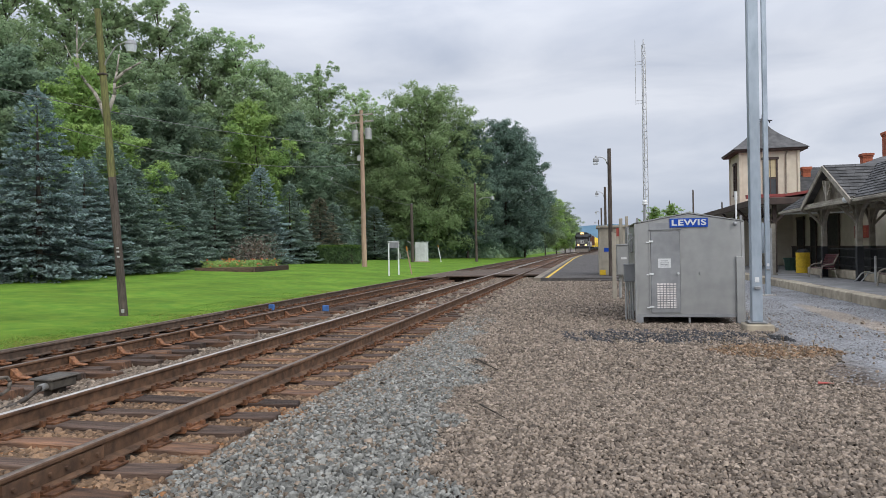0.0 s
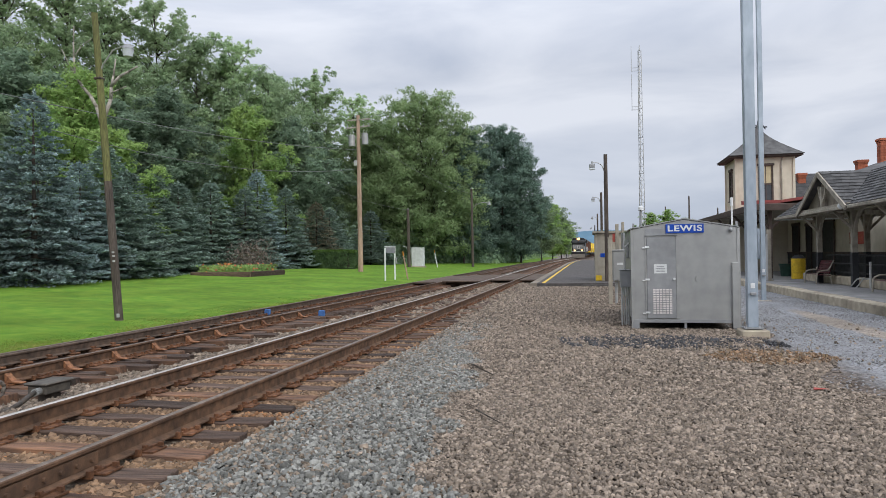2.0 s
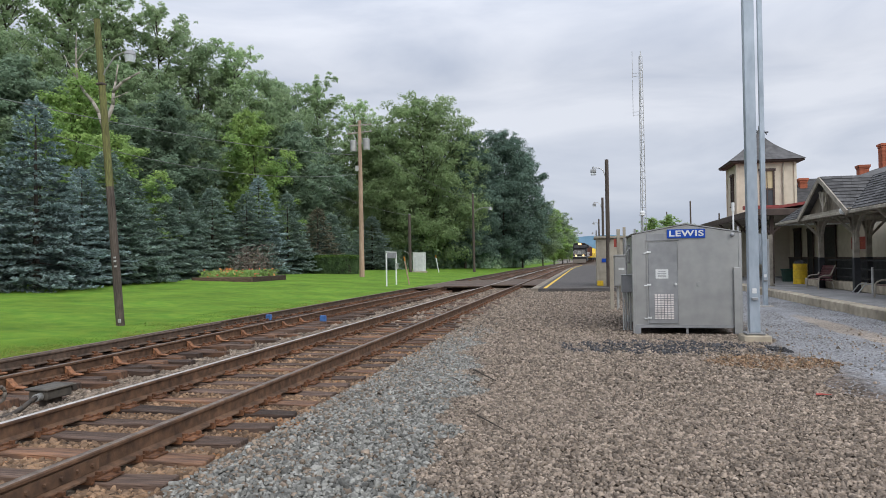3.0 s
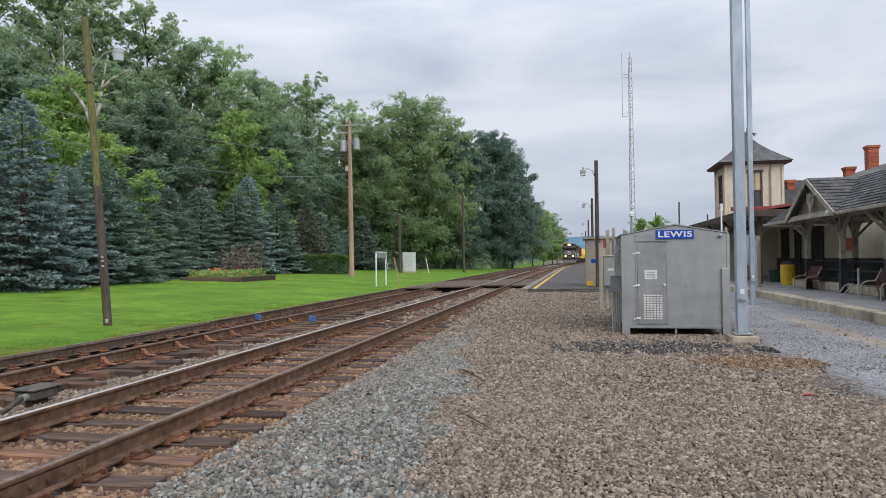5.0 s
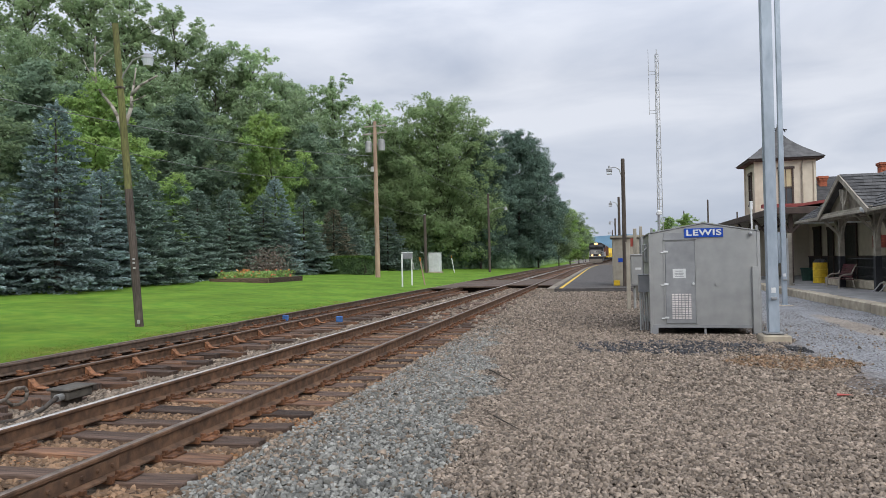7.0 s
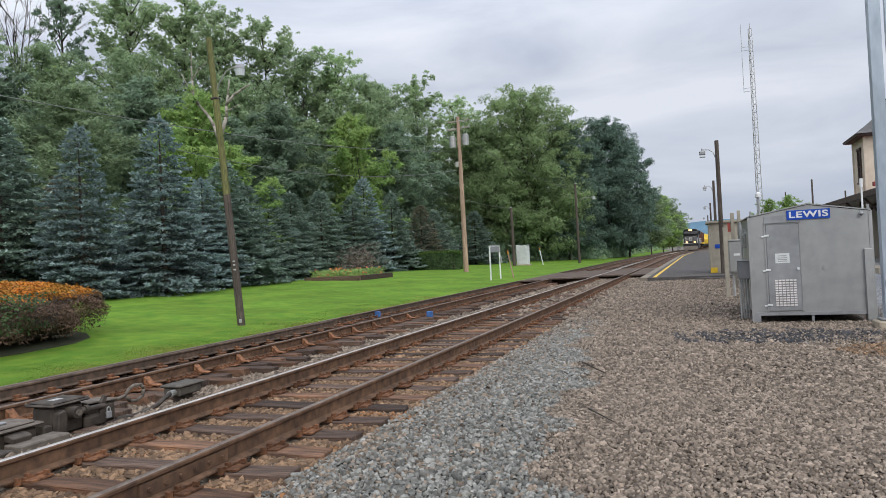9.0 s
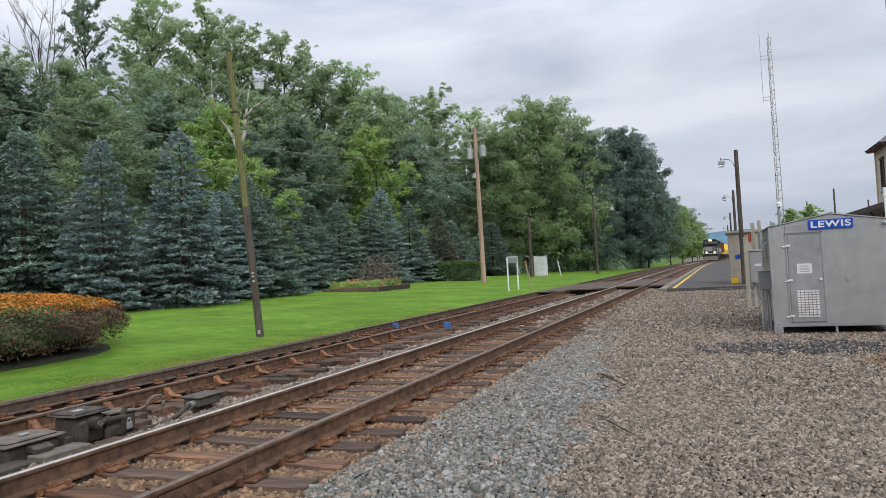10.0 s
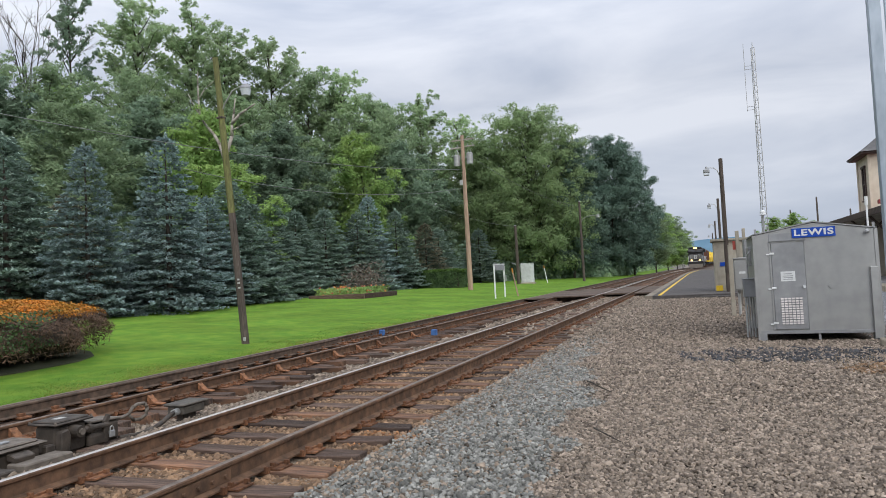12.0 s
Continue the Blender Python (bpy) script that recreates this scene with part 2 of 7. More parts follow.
M_MOSS = mat("mossy_pole_wood", (0.17, 0.175, 0.062), (0.105, 0.103, 0.045), 9, 0.9, bump=0.5, bscale=30, stretch=(4, 4, 0.5), stain=0.3)
M_NEWPOLE = mat("reddish_pole_wood", (0.42, 0.30, 0.22), (0.30, 0.20, 0.145), 7, 0.85, bump=0.4, bscale=30, stretch=(4, 4, 0.25), stain=0.3)
M_GREYWOOD = mat("bleached_dead_wood", (0.4, 0.365, 0.315), (0.27, 0.24, 0.205), 7, 0.9, bump=0.4)
M_BARK = mat("bark", (0.070, 0.058, 0.046), (0.038, 0.032, 0.026), 6, 0.9, bump=0.6, bscale=14, stretch=(3, 3, 0.6))
M_LEAF_MID = mat("green_leaves", (0.325, 0.42, 0.235), (0.23, 0.325, 0.18), 0.5, 0.58, bump=0, spec=0.15, island=0.16, obj=0.15, through_light=0.5)
# brighter copy of the green leaves: sky light through the crowns is in the colour
M_LEAF_BACKLIT = mat("backlit_green_leaves", (0.43, 0.54, 0.30), (0.31, 0.43, 0.23), 0.5, 0.58, bump=0, spec=0.15, island=0.16, obj=0.15, through_light=0.62)
M_LEAF_DARK = mat("dark_green_leaves", (0.255, 0.345, 0.23), (0.175, 0.26, 0.172), 0.5, 0.58, bump=0, spec=0.15, island=0.16, obj=0.15, through_light=0.5)
# darker copy of the leaf greens, with these trees' shaded look in the colour
M_LEAF_SHADED = mat("shaded_green_leaves", (0.165, 0.245, 0.185), (0.115, 0.185, 0.14), 0.5, 0.58, bump=0, spec=0.15, island=0.16, obj=0.1, through_light=0.35)
M_LEAF_ROUND = mat("olive_green_leaves", (0.285, 0.375, 0.178), (0.21, 0.3, 0.142), 0.5, 0.58, bump=0, spec=0.15, island=0.16, obj=0.12, through_light=0.5)
M_LEAF_YEL = mat("yellow_green_leaves", (0.39, 0.53, 0.17), (0.26, 0.41, 0.135), 0.5, 0.58, bump=0, spec=0.15, island=0.16, obj=0.12, through_light=0.5)
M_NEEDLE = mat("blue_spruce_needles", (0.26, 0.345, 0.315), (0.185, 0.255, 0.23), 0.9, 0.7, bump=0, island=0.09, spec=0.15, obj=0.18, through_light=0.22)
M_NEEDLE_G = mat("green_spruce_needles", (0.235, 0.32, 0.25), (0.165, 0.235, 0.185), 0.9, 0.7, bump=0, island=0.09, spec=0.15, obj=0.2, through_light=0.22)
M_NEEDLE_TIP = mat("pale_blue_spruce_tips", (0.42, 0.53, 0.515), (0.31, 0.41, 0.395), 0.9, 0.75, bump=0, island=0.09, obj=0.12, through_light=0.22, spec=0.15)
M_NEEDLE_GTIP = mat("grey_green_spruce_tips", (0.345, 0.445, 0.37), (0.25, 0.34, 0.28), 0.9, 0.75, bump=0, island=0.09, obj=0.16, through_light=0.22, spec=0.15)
M_NEEDLE_B = mat("browned_needles", (0.3, 0.285, 0.2), (0.21, 0.2, 0.135), 0.9, 0.8, bump=0, island=0.4, through_light=0.22)
# lighter leaves for the clipped top: light from overhead is put into the colour
M_HEDGELIT = mat("lit_hedge_leaves", (0.10, 0.18, 0.034), (0.06, 0.11, 0.024), 0.8, 0.65, bump=0, island=0.4, through_light=0.2)
M_HEDGEGREEN = mat("dark_hedge_leaves", (0.085, 0.145, 0.05), (0.045, 0.082, 0.032), 1.5, 0.65, bump=0, island=0.22, through_light=0.2)
M_ORANGE = mat("orange_barberry_leaves", (0.6, 0.205, 0.028), (0.34, 0.185, 0.032), 1.2, 0.7, bump=0, island=0.4, through_light=0.25)
M_TWIG = mat("brown_hedge_twigs", (0.15, 0.092, 0.062), (0.075, 0.048, 0.034), 2, 0.85, bump=0, island=0.4)
M_DRYTWIG = mat("grey_dry_twigs", (0.2, 0.165, 0.135), (0.12, 0.1, 0.082), 2, 0.85, bump=0, island=0.4)
M_DRYGRASS = mat("yellowing_grass_blade", (0.235, 0.275, 0.048), (0.29, 0.26, 0.08), 3, 0.7, bump=0, island=0.4, through_light=0.3)
M_OUTERRAIL = mat("dark_greasy_rail_steel", (0.125, 0.085, 0.06), (0.062, 0.045, 0.034), 9, 0.7, bump=0.25, bscale=70, stain=0.25)
M_WEED = mat("dead_weed", (0.26, 0.19, 0.105), (0.15, 0.115, 0.065), 9, 0.9, bump=0, island=0.3)
M_FLOWER = mat("flower_petals", (0.75, 0.42, 0.10), (0.65, 0.12, 0.10), 3, 0.6, bump=0, island=0.3, through_light=0.3)
M_CREAM = mat("cream_painted_wall", (0.60, 0.545, 0.44), (0.53, 0.475, 0.375), 2.5, 0.75, bump=0.12, stain=0.12)
M_TRIM = mat("brown_trim_paint", (0.085, 0.060, 0.050), (0.060, 0.044, 0.038), 5, 0.6, bump=0.1)
M_DARKTRIM = mat("dark_wainscot", (0.040, 0.041, 0.045), (0.026, 0.027, 0.030), 4, 0.6, bump=0.1)
M_BEAM = mat("weathered_cream_timber", (0.36, 0.325, 0.265), (0.25, 0.225, 0.185), 5, 0.8, bump=0.25, stain=0.25)
# darker copy of the cream timber, with the gable's shade put into its colour
M_GABLE = mat("shaded_gable_boards", (0.26, 0.225, 0.18), (0.18, 0.155, 0.125), 5, 0.85, bump=0.25, stain=0.25, stretch=(1, 6, 1))
M_SLATE = mat("roof_slate", (0.1, 0.098, 0.097), (0.064, 0.063, 0.063), 3, 0.75, bump=0.25, bscale=20, obj=0.35, stain=0.2, spec=0.15)
M_REDROOF = mat("red_painted_metal", (0.27, 0.060, 0.055), (0.19, 0.045, 0.042), 4, 0.55, bump=0.1)
M_BRICK = mat("chimney_brick", (0.42, 0.135, 0.075), (0.30, 0.095, 0.055), 14, 0.9, bump=0.4, obj=0.25)
M_REDSIGN = mat("faded_red_board", (0.38, 0.075, 0.055), (0.30, 0.06, 0.045), 4, 0.6, bump=0.05)
M_BLACK = mat("black_paint", (0.018, 0.018, 0.02), (0.011, 0.011, 0.012), 6, 0.5, bump=0.08)
M_LOCO = mat("black_locomotive_paint", (0.022, 0.022, 0.024), (0.04, 0.038, 0.036), 2.5, 0.45, bump=0.05, stain=0.3)
M_HOPPER = mat("brown_car_paint", (0.16, 0.075, 0.05), (0.10, 0.05, 0.036), 3, 0.75, bump=0.15, stain=0.3)
M_MAROON = mat("maroon_bench_paint", (0.095, 0.022, 0.028), (0.06, 0.016, 0.02), 5, 0.4, bump=0.05)
M_BEIGE = mat("beige_cabinet_paint", (0.37, 0.335, 0.27), (0.30, 0.27, 0.215), 4, 0.65, bump=0.08)
M_PVC = mat("grey_conduit", (0.42, 0.42, 0.40), (0.34, 0.34, 0.33), 8, 0.6, bump=0.05)
M_GREEN = mat("green_plastic", (0.018, 0.05, 0.036), (0.012, 0.036, 0.026), 6, 0.5, bump=0.05)
M_CINDER = mat("black_cinder_stone", (0.062, 0.062, 0.066), (0.03, 0.03, 0.032), 12, 0.85, bump=0.3, bscale=90, island=0.5)
M_CABWHITE = mat("pale_cabinet_paint", (0.62, 0.63, 0.63), (0.53, 0.54, 0.54), 5, 0.5, bump=0.05)
M_DECK = mat("brown_grey_crossing_deck", (0.118, 0.085, 0.064), (0.075, 0.055, 0.043), 6, 0.9, bump=0.3, stain=0.25)
# the blue of distance haze is put into the ridge's base colour
M_HILL = mat("haze_tinted_hill", (0.115, 0.19, 0.25), (0.085, 0.15, 0.20), 0.02, 1.0, bump=0, stain=0.2, spec=0.0)
M_GLASS = mat("dark_window_glass", (0.05, 0.055, 0.06), (0.035, 0.04, 0.045), 2, 0.08, bump=0, spec=0.6)
M_BLIND = mat("yellowed_window_blind", (0.55, 0.47, 0.29), (0.47, 0.40, 0.25), 3, 0.7, bump=0.05)
M_CABLE = mat("weathered_grey_cable", (0.20, 0.21, 0.20), (0.14, 0.15, 0.145), 10, 0.6, bump=0)
M_SCREEN = mat("reflecting_windscreen", (0.07, 0.075, 0.08), (0.05, 0.055, 0.06), 5, 0.1, bump=0, spec=0.6)
M_LENS = mat("lamp_lens", (0.62, 0.66, 0.68), (0.5, 0.54, 0.56), 5, 0.2, bump=0)
M_HEADLIGHT = lamp_mat("lit_headlight", (1.0, 0.58, 0.22), 2.8)
M_DITCHLIGHT = lamp_mat("lit_ditch_light", (1.0, 0.55, 0.20), 2.4)


# ---- mesh helpers ----
def thing(name, x=0, y=0, z=0, label="", category="", group="", kind="", rz=0):
    ob = new(name)
    ob.matrix_basis = pose(x, y, z, 0, 0, rz)
    return tagged(ob, label, category, group, kind)


def mesh_of(name, bm, material, bevel=0.0, smooth=False):
    if bevel:
        edges = [e for e in bm.edges if len(e.link_faces) == 2 and e.calc_face_angle(0) > 0.6]
        bmesh.ops.bevel(bm, geom=edges, offset=bevel, segments=1, affect="EDGES", clamp_overlap=True)
    me = bpy.data.meshes.new(name)
    bm.to_mesh(me)
    bm.free()
    for m in (material if isinstance(material, (list, tuple)) else [material]):
        me.materials.append(m)
    if smooth:
        me.polygons.foreach_set("use_smooth", [True] * len(me.polygons))
    return me


def part(name, bm, material, parent=None, label="", bevel=0.0, smooth=False):
    """Links a bmesh as one mesh object under a thing or a part."""
    ob = new(name, mesh_of(name, bm, material, bevel, smooth))
    if parent:
        ob.parent = parent
    return tagged(ob, label)


def share(name, me, parent, m, label=""):
    ob = new(name, me)
    ob.parent = parent
    ob.matrix_basis = m
    return tagged(ob, label)


def bx(*boxes):
    """A bmesh of boxes (x0, x1, y0, y1, z0, z1)."""
    bm = bmesh.new()
    for x0, x1, y0, y1, z0, z1 in boxes:
        bmesh.ops.create_cube(bm, size=1, matrix=Matrix.Translation(((x0 + x1) / 2, (y0 + y1) / 2, (z0 + z1) / 2)) @ Matrix.Diagonal((x1 - x0, y1 - y0, z1 - z0, 1)))
    return bm


def rod(bm, a, b, r0, r1=None, n=8):
    """Adds a tapered round bar from a to b."""
    a, b = Vector(a), Vector(b)
    d = b - a
    m = Matrix.Translation((a + b) / 2) @ d.to_track_quat("Z", "Y").to_matrix().to_4x4()
    bmesh.ops.create_cone(bm, cap_ends=True, segments=n, radius1=r0, radius2=r0 if r1 is None else r1, depth=d.length, matrix=m)
    return bm


def rods(points, r, r1=None, n=8):
    bm = bmesh.new()
    k = len(points) - 1
    for i in range(k):
        ra = r if r1 is None else r + (r1 - r) * i / k
        rb = r if r1 is None else r + (r1 - r) * (i + 1) / k
        rod(bm, points[i], points[i + 1], ra, rb, n)
    return bm


def bar(bm, a, b, w, h):
    """Adds a squared timber from a to b."""
    a, b = Vector(a), Vector(b)
    d = b - a
    m = Matrix.Translation((a + b) / 2) @ d.to_track_quat("Z", "Y").to_matrix().to_4x4() @ Matrix.Diagonal((w, h, d.length, 1))
    bmesh.ops.create_cube(bm, size=1, matrix=m)
    return bm


def prism(outline, axis, lo, hi):
    """A bmesh: the outline (pairs) pushed along an axis: 'x' takes (y, z), 'y' takes (x, z), 'z' takes (x, y)."""
    bm = bmesh.new()
    def at(p, t):
        return {"x": (t, p[0], p[1]), "y": (p[0], t, p[1]), "z": (p[0], p[1], t)}[axis]
    a = [bm.verts.new(at(p, lo)) for p in outline]
    b = [bm.verts.new(at(p, hi)) for p in outline]
    k = len(outline)
    for i in range(k):
        bm.faces.new((a[i], a[(i + 1) % k], b[(i + 1) % k], b[i]))
    bm.faces.new(a[::-1])
    bm.faces.new(b)
    bmesh.ops.recalc_face_normals(bm, faces=bm.faces)
    return bm


def slab(corners, t):
    """A bmesh: a flat plate of thickness t below its four corners."""
    bm = bmesh.new()
    c = [Vector(p) for p in corners]
    nrm = (c[1] - c[0]).cross(c[2] - c[0]).normalized()
    if nrm.z < 0:
        nrm = -nrm
    a = [bm.verts.new(p) for p in c]
    b = [bm.verts.new(p - nrm * t) for p in c]
    k = len(c)
    bm.faces.new(a)
    bm.faces.new(b[::-1])
    for i in range(k):
        bm.faces.new((a[i], b[i], b[(i + 1) % k], a[(i + 1) % k]))
    bmesh.ops.recalc_face_normals(bm, faces=bm.faces)
    return bm


def big_mesh(name, verts, size, material):
    """A mesh from an array of corners, each run of `size` of them one face."""
    n = len(verts) // size
    me = bpy.data.meshes.new(name)
    me.vertices.add(len(verts))
    me.vertices.foreach_set("co", np.asarray(verts, dtype=np.float32).ravel())
    me.loops.add(n * size)
    me.loops.foreach_set("vertex_index", np.arange(n * size, dtype=np.int32))
    me.polygons.add(n)
    me.polygons.foreach_set("loop_start", np.arange(0, n * size, size, dtype=np.int32))
    me.update(calc_edges=True)
    me.materials.append(material)
    return me


# ---- the ground ----
def lawn(x):
    return float(np.interp(-x, [5.9, 6.6, 9, 13, 22, 40, 60], [-0.30, -0.24, -0.12, 0.15, 0.45, 0.9, 1.2]))


def ground_z(x, y):
    if x < -5.9:
        return lawn(x) + max(0, min(120, -30 - x)) * 0.16
    return float(np.interp(x, [-5.9, -5.4, -2.42, -1.85, -1.35, 1.5, 2.2, 20.0], [-0.30, -0.24, -0.25, -0.12, -0.045, -0.045, 0, 0]))


def sheet(name, xs, ys, dz, material, wobble=0.0):
    bm = bmesh.new()
    rows = [[bm.verts.new((x, y, ground_z(x, y) + dz + (wobble * noise.noise((x * 0.9, y * 0.9, 3)) if abs(x) < 40 and -10 < y < 120 else 0))) for x in xs] for y in ys]
    for a, b in zip(rows, rows[1:]):
        for i in range(len(xs) - 1):
            bm.faces.new((a[i], a[i + 1], b[i + 1], b[i]))
    return new(name, mesh_of(name, bm, material, smooth=True))


def steps(*spans):
    out = [spans[0][0]]
    for a, b, n in spans:
        out += [a + (b - a) * (i + 1) / n for i in range(n)]
    return out


tagged(sheet("ground", steps((-3000, -150, 4), (-150, -60, 6), (-60, -6, 12), (-6, -5.4, 2), (-5.4, 12, 58), (12, 60, 8), (60, 3000, 5)),
             steps((-3000, -40, 4), (-40, 0, 8), (0, 24, 60), (24, 80, 24), (80, 400, 12), (400, 3000, 5)), 0, M_GROUND, 0.02),
       "crushed stone and ballast railway yard ground", "ground", kind="structure")
tagged(sheet("lawn", steps((-60, -30, 6), (-30, -5.95, 40)), steps((-40, 0, 10), (0, 30, 40), (30, 260, 60)), 0.03, M_LAWN, 0.025),
       "bright green mown lawn beside the tracks", "lawn", kind="structure")
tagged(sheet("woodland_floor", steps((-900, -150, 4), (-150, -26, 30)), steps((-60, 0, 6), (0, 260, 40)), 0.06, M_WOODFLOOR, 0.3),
       "very dark slope under the trees", "woodland floor", kind="structure")


# ---- tracks ----
RAIL = [(-0.076, 0), (0.076, 0), (0.076, 0.012), (0.010, 0.032), (0.010, 0.128), (0.034, 0.142), (0.036, 0.162), (0.030, 0.171), (0.014, 0.177),
        (-0.014, 0.177), (-0.030, 0.171), (-0.036, 0.162), (-0.034, 0.142), (-0.010, 0.128), (-0.010, 0.032), (-0.076, 0.012)]


def bend(y):
    """How far the line has swung to the right: straight, then a wide curve, then straight again."""
    return 0.0 if y < 80 else 0.00055 * (y - 80) ** 2 if y < 115 else 0.674 + 0.0385 * (y - 115)


def swept(outline, ys):
    """A bmesh: the outline (x, z) carried along the line through the given distances."""
    bm = bmesh.new()
    rings = [[bm.verts.new((px + bend(y), y, pz)) for px, pz in outline] for y in ys]
    k = len(outline)
    for a, b in zip(rings, rings[1:]):
        for i in range(k):
            bm.faces.new((a[i], a[(i + 1) % k], b[(i + 1) % k], b[i]))
    bm.faces.new(rings[0][::-1]), bm.faces.new(rings[-1])
    bmesh.ops.recalc_face_normals(bm, faces=bm.faces)
    return bm


def rail_mesh(top, y0, y1, body=None):
    bm = swept(RAIL, [y0] + list(range(80, 116, 5)) + [y1])
    bm.normal_update()
    for f in bm.faces:
        if f.normal.z > 0.6 and f.calc_center_median().z > 0.165:
            f.material_index = 1
    return mesh_of("rail", bm, [body or M_RAIL, top])


def tie_mesh(mat_, seed):
    rnd = random.Random(seed)
    bm = bx((-1.32, 1.32, -0.115, 0.115, -0.17, 0))
    bmesh.ops.subdivide_edges(bm, edges=[e for e in bm.edges if abs(e.verts[0].co.x - e.verts[1].co.x) > 1], cuts=5)
    for v in bm.verts:
        v.co += Vector((rnd.uniform(-0.03, 0.03), rnd.uniform(-0.012, 0.012), rnd.uniform(-0.012, 0.006)))
    return mesh_of("tie", bm, mat_, bevel=0.008)


def plate_mesh():
    """Tie plate with shoulders and four spike heads."""
    bm = bx((-0.19, 0.19, -0.095, 0.095, 0, 0.014), (-0.105, -0.080, -0.09, 0.09, 0.013, 0.030), (0.080, 0.105, -0.09, 0.09, 0.013, 0.030))
    for x, y in ((-0.09, 0.05), (0.09, -0.05), (-0.155, -0.06), (0.155, 0.06)):
        bmesh.ops.create_cube(bm, size=1, matrix=Matrix.Translation((x, y, 0.038)) @ Matrix.Diagonal((0.04, 0.028, 0.03, 1)))
    return mesh_of("tie_plate", bm, M_PLATE)


def anchor_mesh():
    """Spring clip that grips the rail foot beside a tie."""
    bm = bx((-0.11, 0.11, -0.012, 0.012, -0.028, -0.002), (0.076, 0.115, -0.016, 0.016, -0.02, 0.03), (-0.115, -0.076, -0.016, 0.016, -0.02, 0.03))
    return mesh_of("rail_anchor", bm, M_PLATE)


def joint_mesh():
    bm = bx((0.012, 0.032, -0.45, 0.45, 0.03, 0.125), (-0.032, -0.012, -0.45, 0.45, 0.03, 0.125))
    for i in range(6):
        rod(bm, (-0.055, -0.375 + 0.15 * i, 0.078), (0.055, -0.375 + 0.15 * i, 0.078), 0.017, n=6)
    return mesh_of("joint_bar", bm, M_RAIL)


TIES = [tie_mesh(M_TIE, 1), tie_mesh(M_TIE, 2), tie_mesh(M_TIE_RUST, 3), tie_mesh(M_TIE, 4), tie_mesh(M_TIE_RUST, 5)]
PLATE, ANCHOR, JOINT = plate_mesh(), anchor_mesh(), joint_mesh()


def track(name, xc, z, top, first, step, label, joints):
    """Two rails on wooden ties; z is the top of the ties."""
    tr = thing(name, xc, 0, z, label, "railway track", kind="structure")
    rnd = random.Random(name)
    rails = [rail_mesh(m, -40, 900, M_OUTERRAIL if name == "track_far" and i == 0 else None) for i, m in enumerate(top)]
    for s, me in zip((-1, 1), rails):
        share("rail", me, tr, pose(s * 0.711, 0, 0.014))
    for i in range(250):
        y = first + i * step
        t = share("tie", TIES[rnd.choice((0, 1, 2, 3, 4))], tr, pose(bend(y) + rnd.uniform(-0.03, 0.03), y + rnd.uniform(-0.02, 0.02), rnd.uniform(-0.015, 0.0), 0, 0, rnd.uniform(-0.8, 0.8)))
        if i < 75:
            for s in (-1, 1):
                share("tie_plate", PLATE, tr, pose(s * 0.711, y, 0.001))
                if rnd.random() < 0.75:
                    share("rail_anchor", ANCHOR, tr, pose(s * 0.711, y - 0.14, 0.014))
                if rnd.random() < 0.35:
                    share("rail_anchor", ANCHOR, tr, pose(s * 0.711, y + 0.14, 0.014))
    for s, y in joints:
        share("joint_bar", JOINT, tr, pose(s * 0.711, y, 0.014))
    # more ties, too far to tell apart
    far = bx(*[(bend(first + i * step) - 1.32, bend(first + i * step) + 1.32, first + i * step - 0.115, first + i * step + 0.115, -0.17, 0) for i in range(250, 420)])
    part("distant_ties", far, M_TIE, tr)["kind"] = "stuff"
    return tr


FAR_X, FAR_Z = -4.1, -0.115
track("track_near", 0, 0, (M_RAILTOP, M_GLINTLESSTOP), -1.01, 0.543, "near track with worn shiny rails on rust-stained wooden ties", [(1, 4.0), (-1, 17.0)])
track("track_far", FAR_X, FAR_Z, (M_DULLTOP, M_DULLTOP), -0.6, 0.53, "farther track with dull brown rails on dark wooden ties", [(-1, 9.5), (1, 19.0)])

# brace plates that hold the rails of the turnout on the far track
brace_bm = prism([(0.04, 0.02), (0.30, 0.02), (0.30, 0.035), (0.16, 0.05), (0.05, 0.15), (0.04, 0.15)], "y", -0.05, 0.05)
BRACE = mesh_of("rail_brace", brace_bm, M_PLATE, bevel=0.005)
far_track = bpy.data.objects["track_far"]
for i in range(14):
    y = -0.6 + 0.53 * (8 + 2 * i)
    share("rail_brace", BRACE, far_track, pose(0.711, y, 0.0))
    share("rail_brace", BRACE, far_track, pose(-0.711, y, 0.0, 0, 0, 180))
# long timbers and the thin switch rail of the turnout
TIMBERS = [tie_mesh(M_TIE, 6), tie_mesh(M_TIE_RUST, 7), tie_mesh(M_TIE, 8)]
tb = random.Random(12)
for i in range(34):
    y = -0.6 + 0.53 * (7 + i) + 0.26
    if i % 2 == 0 or tb.random() < 0.35:
        share("switch_timber", TIMBERS[i % 3], far_track, pose(0.42 + tb.uniform(-0.08, 0.12), y, tb.uniform(-0.03, -0.006), 0, 0, tb.uniform(-1, 1)))
        share("tie_plate", PLATE, far_track, pose(0.76, y, 0.0))
SLIDE = mesh_of("slide_plate", bx((-0.62, -0.36, -0.08, 0.08, 0.002, 0.03), (-0.50, -0.44, -0.05, 0.05, 0.028, 0.075)), M_PLATE, bevel=0.006)
for i in range(26):
    share("slide_plate", SLIDE, far_track, pose(0, -0.6 + 0.53 * (7 + i), 0.0))
share("switch_rail", mesh_of("switch_rail", prism([(p[0] * 0.8, p[1] * 0.94) for p in RAIL], "y", 2.0, 15.5), M_OUTERRAIL), far_track, pose(-0.575, 0, 0.03, 0, 0, -0.35))
